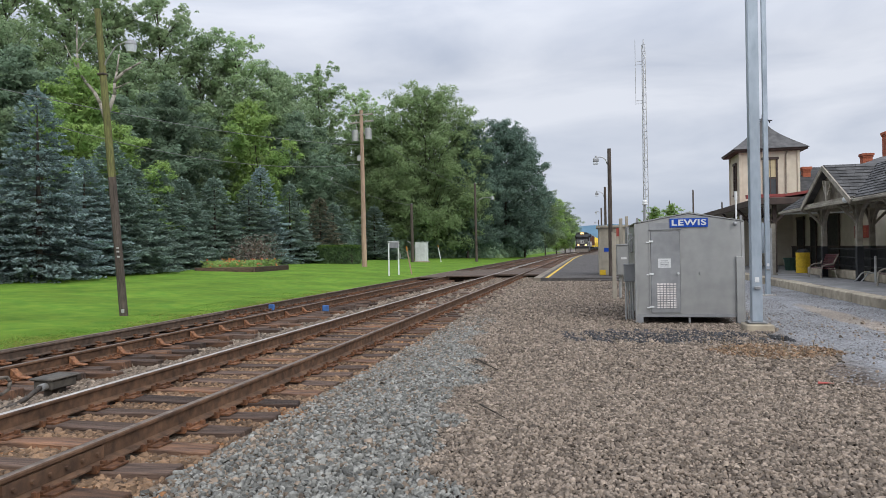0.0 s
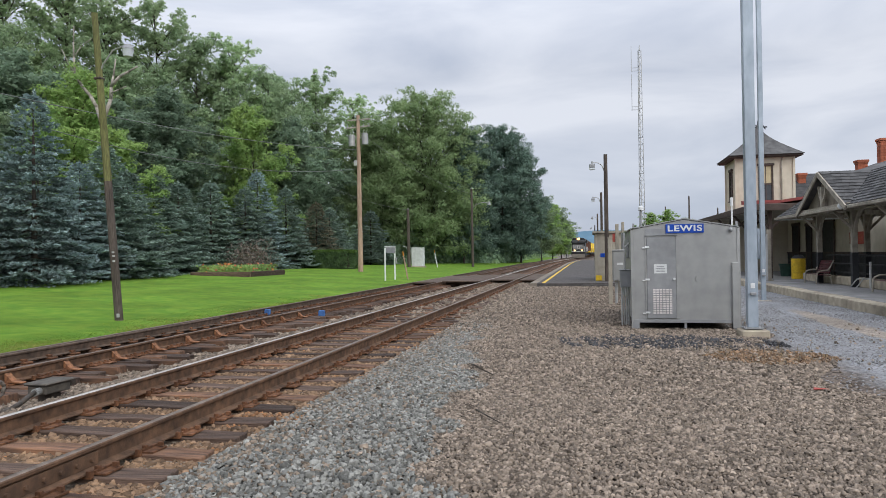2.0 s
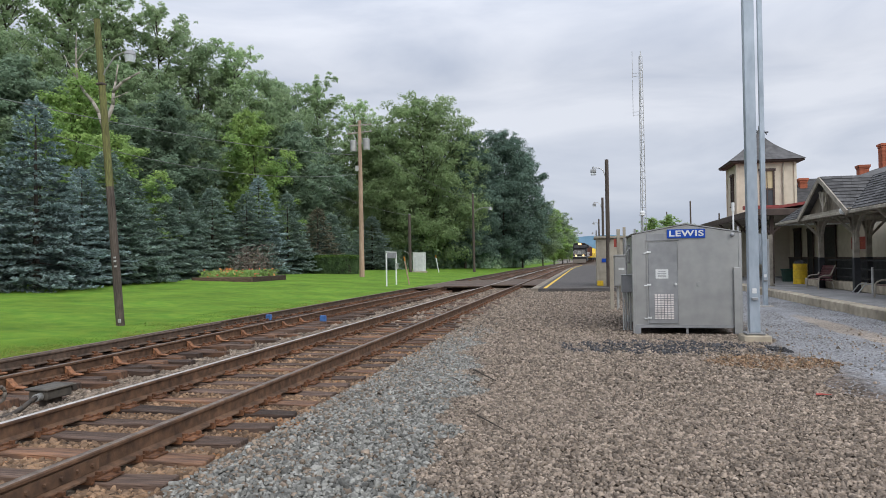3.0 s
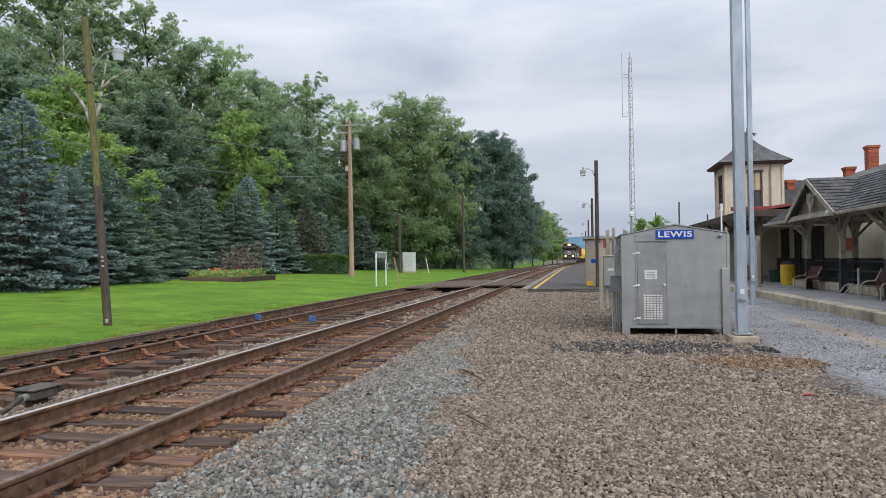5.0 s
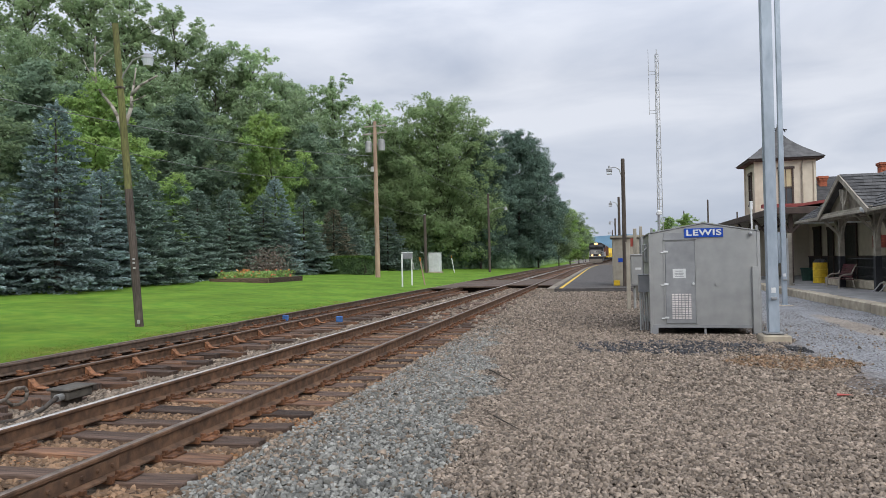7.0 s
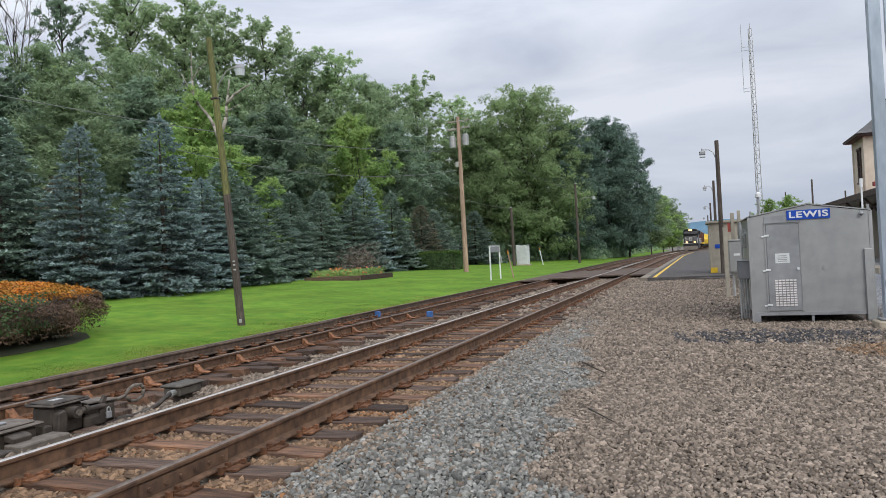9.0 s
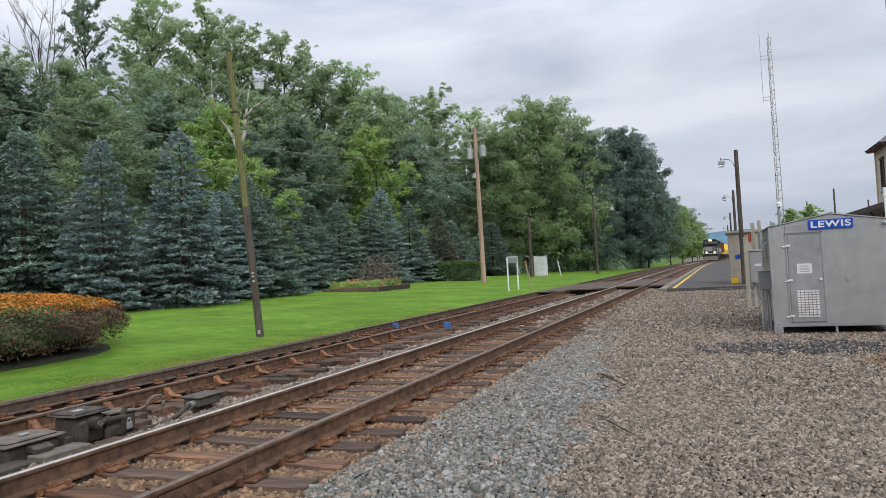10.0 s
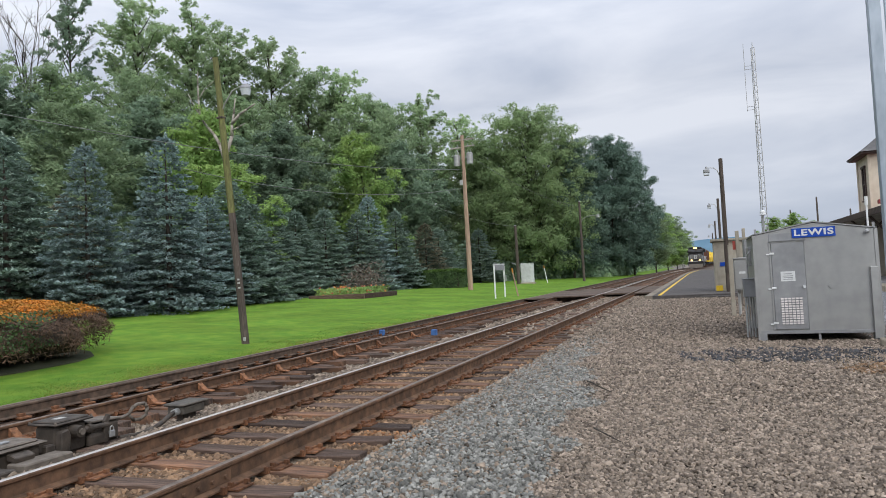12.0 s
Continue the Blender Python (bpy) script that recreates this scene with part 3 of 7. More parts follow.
BOLT = mesh_of("rail_bolt", rod(rod(bmesh.new(), (0.008, 0, 0), (0.05, 0, 0), 0.018, n=6), (-0.05, 0, 0), (-0.008, 0, 0), 0.018, n=6), M_PLATE)
for i in range(36):
    share("rail_bolt", BOLT, far_track, pose(-0.711, 4.0 + 0.42 * i, 0.088))
# blue tie-end markers
for s, x, y in ((0, -4.72, 18.4), (1, -2.95, 18.1)):
    mk = part("track_marker", bx((x - 0.09, x + 0.09, y - 0.05, y + 0.05, FAR_Z - 0.02, FAR_Z + 0.15)), M_MARKBLUE, bevel=0.02)
    tagged(mk, "small blue painted block beside the rail", "track marker", "blue track markers")


# ---- loose stones ----
def rocks(name, pts, sizes, material, label, parent=None, seed=0):
    """Angular stones, all in one mesh: each is a squashed, skewed block."""
    rs = np.random.RandomState(seed)
    n = len(pts)
    cube = np.array([(x, y, z) for z in (-1, 1) for y in (-1, 1) for x in (-1, 1)], dtype=float) * 0.5
    v = cube[None] + rs.uniform(-0.30, 0.30, (n, 8, 3))
    v[:, 4:, :2] *= rs.uniform(0.45, 0.9, (n, 1, 1))
    v *= (rs.uniform(0.7, 1.35, (n, 3)) * np.array([1.28, 0.90, 0.68]))[:, None] * np.asarray(sizes)[:, None, None]
    a, b, c = rs.uniform(0, 6.283, n), rs.uniform(-0.6, 0.6, n), rs.uniform(-0.6, 0.6, n)
    def rot(v, i, j, a):
        ci, si = np.cos(a)[:, None], np.sin(a)[:, None]
        p, q = v[:, :, i].copy(), v[:, :, j].copy()
        v[:, :, i], v[:, :, j] = ci * p - si * q, si * p + ci * q
    rot(v, 1, 2, b), rot(v, 0, 2, c), rot(v, 0, 1, a)
    v += np.asarray(pts)[:, None]
    faces = np.array([(4, 5, 7, 6), (0, 1, 5, 4), (2, 6, 7, 3), (0, 4, 6, 2), (1, 3, 7, 5)])
    idx = (faces[None] + 8 * np.arange(n)[:, None, None]).reshape(-1)
    me = bpy.data.meshes.new(name)
    me.vertices.add(n * 8)
    me.vertices.foreach_set("co", v.astype(np.float32).ravel())
    me.loops.add(len(idx))
    me.loops.foreach_set("vertex_index", idx.astype(np.int32))
    me.polygons.add(n * 5)
    me.polygons.foreach_set("loop_start", np.arange(0, n * 20, 4, dtype=np.int32))
    me.update(calc_edges=True)
    me.materials.append(material)
    return tagged(new(name, me), label, "stones", kind="stuff")


def scatter(x0, x1, y0, y1, pitch, keep, seed, lift=0.42):
    """Jittered places on the ground, with sizes; keep(x, y) gives the share that stays."""
    rs = np.random.RandomState(seed)
    gx, gy = np.meshgrid(np.arange(x0, x1, pitch), np.arange(y0, y1, pitch))
    p = np.stack([gx.ravel(), gy.ravel()], 1) + rs.uniform(-0.5, 0.5, (gx.size, 2)) * pitch
    p = p[rs.uniform(0, 1, len(p)) < keep(p[:, 0], p[:, 1])]
    s = pitch * rs.uniform(0.65, 1.25, len(p)) * np.where(rs.uniform(0, 1, len(p)) < 0.05, 1.45, 1.0)
    prof = np.interp(p[:, 0], [-5.9, -5.4, -2.42, -1.85, -1.35, 1.5, 2.2, 20.0], [-0.30, -0.24, -0.25, -0.12, -0.045, -0.045, 0, 0])
    return np.stack([p[:, 0], p[:, 1], prof + s * lift], 1), s


def shoulder(x, y):
    return x + 0.119 * np.minimum(y, 14) + 0.25 * np.sin(y * 2.1) * np.sin(y * 0.9 + 1) + 0.1 * np.sin(7 * y)


def fade(y, a, b):
    return np.clip((b - y) / (b - a), 0, 1)


P, S = scatter(1.38, 3.6, 3.0, 17, 0.031, lambda x, y: (shoulder(x, y) < 3.8) * fade(y, 12, 17), 1)
mixed = np.random.RandomState(77).uniform(0, 1, len(P)) < 0.16 + 0.30 * np.clip((2.2 - P[:, 0]) / 0.8, 0, 1)
rocks("brown_ballast_stones", P[mixed], S[mixed] * 0.86, M_MIDSTONE, "brown-grey stones among the shoulder ballast", seed=12)
P, S = P[~mixed], S[~mixed]
rocks("ballast_stones", P, S * 0.86, M_BALLAST, "grey crushed ballast stones on the track shoulder", seed=1)
def yard(x, y):
    soil = ((x - 6.8) / 0.9) ** 2 + ((y - 10.6) / 0.7) ** 2 + 0.4 * np.sin(4 * x) * np.sin(5 * y)
    cinder = ((x - 5.2) / 1.4) ** 2 + ((y - 12.0) / 0.75) ** 2
    return ((shoulder(x, y) >= 3.75) * (x < 4.9 + 0.44 * y) * np.where(x > 7.2 + 0.3 * np.sin(2 * y), 0.02, 1) * np.where(soil < 1, 0.14, 1)
            * np.where(cinder < 1, 0.55, 1) * np.where((x > 5.1) & (x < 7.15) & (y > 14.1), 0, 1))


P, S = scatter(2.0, 9.2, 3.2, 9.6, 0.0262, lambda x, y: yard(x, y) * fade(y, 7.6, 9.6), 2)
rocks("yard_stones", P, S * 0.82, M_YARDSTONE, "brown-grey crushed stones of the yard", seed=2)
P, S = scatter(2.0, 11, 7.4, 16.5, 0.040, lambda x, y: yard(x, y) * fade(-y, -9.6, -7.4) * fade(y, 13, 16.5), 9)
rocks("yard_stones", P, S * 0.68, M_YARDSTONE, "brown-grey crushed stones of the yard", seed=9)
P, S = scatter(5.6, 8.0, 9.7, 11.6, 0.03, lambda x, y: (((x - 6.8) / 0.9) ** 2 + ((y - 10.6) / 0.7) ** 2 < 1) * 0.35, 10)
rocks("soil_clods", P, S * 0.8, M_RUSTSTONE, "tan soil clods and dead weed litter", seed=10)
P, S = scatter(1.4, 12, 12, 31.2, 0.066, lambda x, y: np.clip((y - 12) / 5, 0, 1) * (x < 7.3 + 0.25 * np.sin(2 * y)) * np.where((x > 5.0) & (x < 7.2) & (y < 17.3), 0, 0.85) * np.where(np.abs(x - 7.12) + np.abs(y - 13.1) < 0.6, 0, 1), 6)
rocks("far_yard_stones", P, S * 0.50, M_YARDSTONE, "brown-grey crushed stones towards the platform", seed=6)
P, S = scatter(3.7, 7.4, 11.1, 13.4, 0.034, lambda x, y: (((x - 5.5) / 1.75) ** 2 + ((y - 12.1) / 0.85) ** 2 + 0.35 * np.sin(5 * x) * np.sin(7 * y) + 0.5 * np.sin(13 * x + 3 * y) < 0.9) * 0.62, 8)
rocks("cinders", P, S, M_CINDER, "black cinder-stained stones in front of the cabin", seed=8)
P, S = scatter(7.0, 10.8, 8, 24, 0.072, lambda x, y: (x > 7.2 + 0.3 * np.sin(2 * y)) * 0.8 * (np.abs(x - 9.3 - 0.1 * np.sin(2 * y)) > 0.3), 7, 0.05)
rocks("drive_stones", P, S * 0.27, M_DRIVESTONE, "pale fine stones on the station drive", seed=7)
P, S = scatter(-1.45, 1.4, 2.2, 16, 0.040, lambda x, y: (np.abs((y + 1.01 + 0.2715) % 0.543 - 0.2715) > 0.125) * fade(y, 12, 16)
               * (np.abs(np.abs(x) - 0.711) > 0.075), 3, 0.05)
rocks("track_ballast", P, S, M_RUSTSTONE, "rusty brown ballast stones between the ties", seed=3)
P, S = scatter(-5.5, -1.25, 2.6, 18, 0.043, lambda x, y: np.where(x > -2.32 + 0.12 * np.sin(5 * y), 1.0, 0.62) * fade(y, 13, 18), 4)
rocks("middle_ballast", P, S, M_MIDSTONE, "brown-grey ballast stones between the two tracks", seed=4)
P, S = scatter(-3.2, 1.9, 15, 35.7, 0.10, lambda x, y: np.clip((y - 15) / 3, 0, 1) * (np.abs(np.abs(x) - 0.711) > 0.09) * np.where(np.abs(x) < 1.3, 0.25 + 0.6 * np.clip((y - 24) / 6, 0, 1), 0.9), 14, 0.15)
rocks("far_track_ballast", P, S * 0.75, M_MIDSTONE, "brown-grey ballast stones along the near track", seed=14)

P, S = scatter(0.84, 1.55, 3.0, 14, 0.034, lambda x, y: (np.sin(y * 2.3) + np.sin(y * 5.1 + 1) + 0.8 * np.sin(9 * x + 3 * y) > 0.9) * 0.42, 15, 0.35)
rocks("rust_scale", P, S * 0.7, M_RUSTSCALE, "orange rust-stained stones beside the tie ends", seed=15)
P, S = scatter(-0.68, -0.25, 3.0, 14, 0.034, lambda x, y: (np.sin(y * 2.9 + 2) + np.sin(y * 4.3) > 1.0) * 0.35, 16, 0.1)
rocks("rust_scale", P, S * 0.7, M_RUSTSCALE, "orange rust-stained stones beside the rail", seed=16)

weeds = bmesh.new()
wr = random.Random(3)
for _ in range(46):
    x, y = 6.8 + wr.uniform(-0.9, 0.75), 10.6 + wr.uniform(-0.6, 0.7)
    rod(weeds, (x, y, -0.02), (x + wr.uniform(-0.06, 0.06), y + wr.uniform(-0.05, 0.05), wr.uniform(0.06, 0.22)), 0.004, 0.0015, 3)
tagged(part("dead_weeds", weeds, M_WEED), "thin dead brown weeds on bare soil", "weeds", kind="stuff")

# sticks and litter on the stones
tagged(part("stick", rods([(2.66, 9.4, 0.03), (2.80, 9.1, 0.05), (2.98, 8.75, 0.04), (3.13, 8.45, 0.045)], 0.012, 0.006, 6), M_BARK), "thin dark dead stick on the stones", "stick")
tagged(part("stick", rods([(3.2, 6.6, 0.035), (3.32, 6.35, 0.05), (3.5, 6.1, 0.035)], 0.010, 0.005, 6), M_BARK), "thin dark dead stick on the stones", "stick")
tagged(part("litter", slab([(6.62, 8.06, 0.035), (6.76, 8.03, 0.05), (6.79, 8.10, 0.035), (6.64, 8.13, 0.045)], 0.006), M_REDSIGN, bevel=0.003), "crumpled red wrapper on the stones", "litter")


# ---- switch machine between the tracks ----
def switch_machine():
    t = thing("switch_machine", -2.05, 5.2, -0.10, "dark greasy electric switch machine with padlock and hand lever", "switch machine")
    part("bed_plate", bx((-0.30, 0.20, -0.95, 0.85, -0.05, 0.02)), M_TIE, t, bevel=0.008)
    part("gear_box", bx((-0.17, 0.13, -0.06, 0.32, 0.02, 0.32)), M_MACHINE, t, bevel=0.03)
    lid = part("gear_box_lid", bx((-0.22, 0.18, -0.10, 0.37, 0.325, 0.35), (-0.19, 0.15, -0.07, 0.34, 0.345, 0.368)), M_MACHINE, t, "wide dirty lid", bevel=0.012)
    for x, y in ((0.155, -0.08), (0.155, 0.35), (-0.2, -0.08), (-0.2, 0.35)):
        part("lid_bolt", rod(bmesh.new(), (x, y, 0.35), (x, y, 0.366), 0.013, n=6), M_PLATE_GREY, lid)
    part("motor_box", bx((-0.22, 0.15, -0.80, -0.24, 0.02, 0.20)), M_MACHINE, t, bevel=0.03)
    lid = part("motor_box_lid", bx((-0.26, 0.20, -0.85, -0.20, 0.205, 0.232), (-0.21, 0.15, -0.79, -0.26, 0.23, 0.258)), M_PLATE_GREY, t, "rounded brown-grey lid", bevel=0.018)
    part("lid_latch", bx((-0.02, 0.03, -0.56, -0.47, 0.258, 0.28)), M_GALVDARK, lid, bevel=0.006)
    part("lid_clip", prism([(0.17, 0.13), (0.29, 0.11), (0.30, 0.16), (0.24, 0.185), (0.17, 0.19)], "y", -0.62, -0.42), M_MACHINE, t, bevel=0.008)
    part("side_step", bx((0.22, 0.46, -0.66, -0.14, -0.02, 0.115)), M_PLATE_GREY, t, bevel=0.012)
    part("side_step", bx((0.20, 0.44, -1.15, -0.72, -0.02, 0.10)), M_MACHINE, t, bevel=0.012)
    part("side_step", bx((0.18, 0.40, 0.12, 0.38, -0.04, 0.045)), M_TIE, t, bevel=0.012)
    part("front_casting", prism([(-0.08, 0.05), (0.03, 0.05), (0.05, 0.22), (0.02, 0.29), (-0.06, 0.27)], "x", 0.13, 0.22), M_MACHINE, t, bevel=0.012)
    part("corner_bracket", bx((0.12, 0.20, -0.22, -0.12, 0.02, 0.17)), M_MACHINE, t, bevel=0.012)
    part("clutch_hub", rod(bmesh.new(), (0.13, 0.14, 0.235), (0.25, 0.14, 0.235), 0.072, 0.058, n=14), M_MACHINE, t)
    part("hub_cap", rod(bmesh.new(), (0.25, 0.14, 0.235), (0.275, 0.14, 0.235), 0.032, n=10), M_PLATE_GREY, t)
    part("shaft", rod(bmesh.new(), (0.20, 0.16, 0.235), (0.20, 0.52, 0.225), 0.034, 0.026, n=10), M_MACHINE, t)
    part("shaft_collar", rod(bmesh.new(), (0.20, 0.26, 0.235), (0.20, 0.30, 0.235), 0.046, n=12), M_MACHINE, t)
    part("lower_casting", bx((0.12, 0.20, 0.28, 0.50, 0.02, 0.16)), M_MACHINE, t, bevel=0.03)
    part("lever_housing", bx((-0.15, 0.12, 0.40, 0.76, 0.02, 0.235)), M_MACHINE, t, bevel=0.03)
    part("housing_lid", slab([(-0.17, 0.36, 0.285), (0.13, 0.36, 0.285), (0.13, 0.78, 0.255), (-0.17, 0.78, 0.255)], 0.022), M_PLATE_GREY, t, bevel=0.006)
    part("lock_hasp", prism([(0.46, 0.04), (0.53, 0.04), (0.54, 0.25), (0.57, 0.31), (0.53, 0.335), (0.48, 0.27)], "x", 0.16, 0.20), M_MACHINE, t, bevel=0.006)
    part("hand_lever", rods([(0.08, 0.74, 0.22), (0.08, 0.93, 0.245), (0.08, 0.99, 0.31), (0.08, 1.06, 0.335), (0.08, 1.17, 0.325), (0.08, 1.21, 0.27), (0.08, 1.19, 0.19), (0.08, 1.10, 0.155), (0.08, 1.0, 0.165), (0.08, 0.93, 0.235)], 0.019, n=8), M_PLATE_GREY, t, "brown-grey looped hand lever", smooth=True)
    p = part("padlock", bx((0.205, 0.235, 0.52, 0.59, 0.085, 0.155)), M_GALVDARK, t, "small steel padlock", bevel=0.006)
    part("shackle", rods([(0.22, 0.533, 0.155), (0.22, 0.533, 0.185), (0.22, 0.555, 0.205), (0.22, 0.577, 0.185), (0.22, 0.577, 0.155)], 0.007, n=6), M_GALV, p)
    part("label_plate", bx((-0.06, 0.02, 0.05, 0.17, 0.368, 0.371)), M_PVC, t)
    part("throw_rod", rods([(-0.2, -0.1, 0.02), (-1.5, -0.1, 0.0)], 0.03, n=8), M_RAIL, t)
    part("throw_rod", rods([(-0.2, 0.15, 0.02), (-1.4, 0.15, 0.0)], 0.022, n=8), M_RAIL, t)
    j = thing("junction_box", -2.05, 7.15, -0.10, "low dark green-grey trackside junction box with a cable hose", "junction box")
    part("box_body", bx((-0.13, 0.13, -0.20, 0.20, 0.06, 0.17)), M_GREENGREY, j, bevel=0.015)
    part("box_lid", bx((-0.16, 0.16, -0.23, 0.23, 0.17, 0.20)), M_GREENGREY, j, bevel=0.012)
    part("foot", bx((-0.05, 0.05, -0.12, 0.12, -0.06, 0.06)), M_MACHINE, j)
    part("clamp", bx((0.0, 0.10, 0.23, 0.32, 0.10, 0.18)), M_MACHINE, j, bevel=0.01)
    part("hose_end", rod(bmesh.new(), (0.04, -0.19, 0.11), (0.06, -0.30, 0.11), 0.045, n=10), M_GALV, j)
    part("cable_hose", rods([(0.06, -0.30, 0.11), (0.10, -0.42, 0.095), (0.14, -0.58, 0.055), (0.17, -0.76, 0.02), (0.16, -0.95, 0.005), (0.12, -1.2, 0.02)], 0.028, n=10), M_MACHINE, j, smooth=True)


switch_machine()


# ---- station crossing and asphalt platform ----
deck = thing("station_crossing", 0, 0, 0, "dark asphalt foot crossing over both tracks", "track crossing", kind="structure")
for x0, x1, zt in ((-0.66, 0.66, 0.185), (0.86, 1.75, 0.17), (-3.24, -0.86, 0.13), (-4.76, -3.44, 0.07) ):
    part("crossing_panel", bx((x0, x1, 35.8, 46, zt - 0.075, zt)), M_DECK, deck, bevel=0.012)
    for yb in (36.5, 41, 45.5):
        part("bearer", bx((x0 + 0.05, x1 - 0.05, yb, yb + 0.2, -0.2, zt - 0.07)), M_TIE, deck)
plat = thing("platform", 0, 0, 0, "low asphalt platform with concrete edge and yellow line", "platform", kind="structure")
LINE = [31.3, 80, 85, 90, 95, 100, 105, 110, 115, 120]
part("platform_surface", swept([(2.05, -0.05), (6.4, -0.05), (6.4, 0.17), (2.05, 0.17)], LINE), M_ASPHALT, plat, bevel=0.01)
for i in range(22):
    y = 31.3 + 4 * i
    part("edge_stone", swept([(1.72, -0.05), (2.045, -0.05), (2.045, 0.18), (1.72, 0.18)], [y, y + 2, y + 3.98]), M_EDGE, plat, bevel=0.012)
part("yellow_line", swept([(2.26, 0.165), (2.40, 0.165), (2.40, 0.176), (2.26, 0.176)], [31.5] + LINE[1:]), M_YELLOW, plat, "worn yellow safety line")

# low ramp at the near end of the platform
part("ramp_edge", bx((4.0, 6.4, 31.0, 31.28, -0.05, 0.10)), M_ASPHALT, plat, bevel=0.02)


# ---- signal cabin ----
def lettering(text, parent, m, size, wide, material):
    cu = bpy.data.curves.new("lettering", "FONT")
    cu.body, cu.size, cu.align_x, cu.align_y, cu.extrude, cu.offset = text, size, "CENTER", "CENTER", 0.002, size * 0.03
    cu.space_character = 1.12
    tmp = bpy.data.objects.new("lettering_tmp", cu)
    scene.collection.objects.link(tmp)
    me = bpy.data.meshes.new_from_object(tmp.evaluated_get(bpy.context.evaluated_depsgraph_get()))
    bpy.data.objects.remove(tmp)
    me.materials.clear()
    me.materials.append(material)
    ob = new("lettering", me)
    ob.parent = parent
    ob.matrix_basis = m @ Matrix.Diagonal((wide, 1, 1, 1))
    return ob


def signal_cabin():
    # front face at y 0, middle of the front at x 0
    t = thing("signal_cabin", 6.14, 14.2, 0, "grey galvanised steel signal equipment cabin on short legs", "equipment cabin")
    part("cabin_body", prism([(-0.97, 0.15), (0.97, 0.15), (0.97, 1.98), (0, 2.15), (-0.97, 1.98)], "y", 0, 2.85), M_GALV, t, bevel=0.006)
    for s in (-1, 1):
        part("roof_sheet", slab([(0, -0.016, 2.178), (s * 1.01, -0.016, 2.0), (s * 1.01, 2.88, 2.0), (0, 2.88, 2.178)], 0.02), M_GALV, t)
        part("corner_post", bx((s * 0.99 - 0.03, s * 0.99 + 0.03, -0.012, 0.05, 0.02, 1.97)), M_GALV, t, bevel=0.004)
        part("foot", bx((s * 0.93 - 0.06, s * 0.93 + 0.06, -0.02, 0.16, 0.0, 0.15)), M_GALVDARK, t, bevel=0.006)
        part("foot", bx((s * 0.93 - 0.06, s * 0.93 + 0.06, 2.6, 2.8, 0.0, 0.15)), M_GALVDARK, t, bevel=0.006)
        part("eave_bolt", bx((s * 0.96 - 0.02, s * 0.96 + 0.02, -0.03, 0.0, 2.0, 2.09)), M_GALVDARK, t)
    part("foot", bx((-0.02, 0.02, 0.0, 0.06, 0.02, 0.15)), M_GALVDARK, t)
    part("base_rail", bx((-0.97, 0.97, -0.018, 0.0, 0.13, 0.19)), M_GALVDARK, t, bevel=0.004)
    part("head_panel", bx((-0.74, -0.13, -0.010, 0.001, 1.835, 1.985)), M_GALVDARK, t, bevel=0.003)
    d = part("door", bx((-0.715, -0.165, -0.030, 0.0, 0.215, 1.815)), M_GALVDARK, t, "grey steel door with white louvres", bevel=0.006)
    part("door_frame", bx((-0.745, -0.72, -0.02, 0.001, 0.20, 1.83), (-0.16, -0.135, -0.02, 0.001, 0.20, 1.83), (-0.72, -0.16, -0.02, 0.001, 1.82, 1.84)), M_GALV, t)
    part("rain_strip", bx((-0.75, -0.13, -0.045, 0.0, 1.845, 1.862)), M_GALVDARK, t)
    for z in (0.33, 0.98, 1.62):
        part("hinge", bx((-0.745, -0.665, -0.042, -0.028, z - 0.018, z + 0.018), (-0.80, -0.745, -0.03, 0.0, z - 0.03, z - 0.005)), M_WHITE, d, bevel=0.004)
    for i in range(6):
        for j in range(11):
            x, z = -0.605 + 0.062 * i, 0.305 + 0.0455 * j
            part("louvre", prism([(-0.030, z), (-0.046, z + 0.004), (-0.030, z + 0.034)], "x", x, x + 0.046), M_LOUVRE, d)
    part("notice", bx((-0.58, -0.34, -0.034, -0.029, 1.10, 1.28)), M_WHITE, d, "white paper notice with unreadable print")
    for k, (w, z) in enumerate(((0.14, 1.235), (0.17, 1.195), (0.15, 1.165), (0.16, 1.135))):
        part("print_bar", bx((-0.46 - w / 2, -0.46 + w / 2, -0.0355, -0.0335, z - 0.007, z + 0.007)), M_GALVDARK, d)
    kn = bmesh.new()
    rod(kn, (-0.205, -0.03, 0.99), (-0.205, -0.085, 0.99), 0.024, n=12)
    part("door_knob", kn, M_WHITE, d, "bright round door knob")
    ds = bmesh.new()
    rod(ds, (0.24, -0.02, 0.99), (0.24, 0.0, 0.99), 0.048, n=14)
    part("wall_cap", ds, M_GALV, t, "round blanking cap")
    part("corner_duct", bx((0.86, 0.985, -0.055, 0.0, 0.03, 1.30)), M_GALV, t, "vertical sheet-metal cable duct", bevel=0.006)
    s = part("name_board", bx((-0.35, 0.36, -0.03, -0.008, 1.885, 2.06)), M_SIGNBLUE, t, "blue board with white capital letters", bevel=0.003)
    lettering("LEWIS", s, pose(0.005, -0.031, 1.972, 90, 0, 0), 0.158, 1.38, M_WHITE)
    fl = bmesh.new()
    bmesh.ops.create_uvsphere(fl, u_segments=12, v_segments=8, radius=0.042, matrix=Matrix.Translation((0.85, -0.05, 1.93)))
    part("flood_lamp", fl, M_GALVDARK, t, smooth=True)
    a = bmesh.new()
    rod(a, (-0.80, 0.08, 1.9), (-0.80, 0.08, 2.36), 0.018, n=8)
    part("aerial_mast", a, M_GALVDARK, t)
    dm = bmesh.new()
    rod(dm, (-0.80, 0.08, 2.35), (-0.80, 0.08, 2.38), 0.055, n=14)
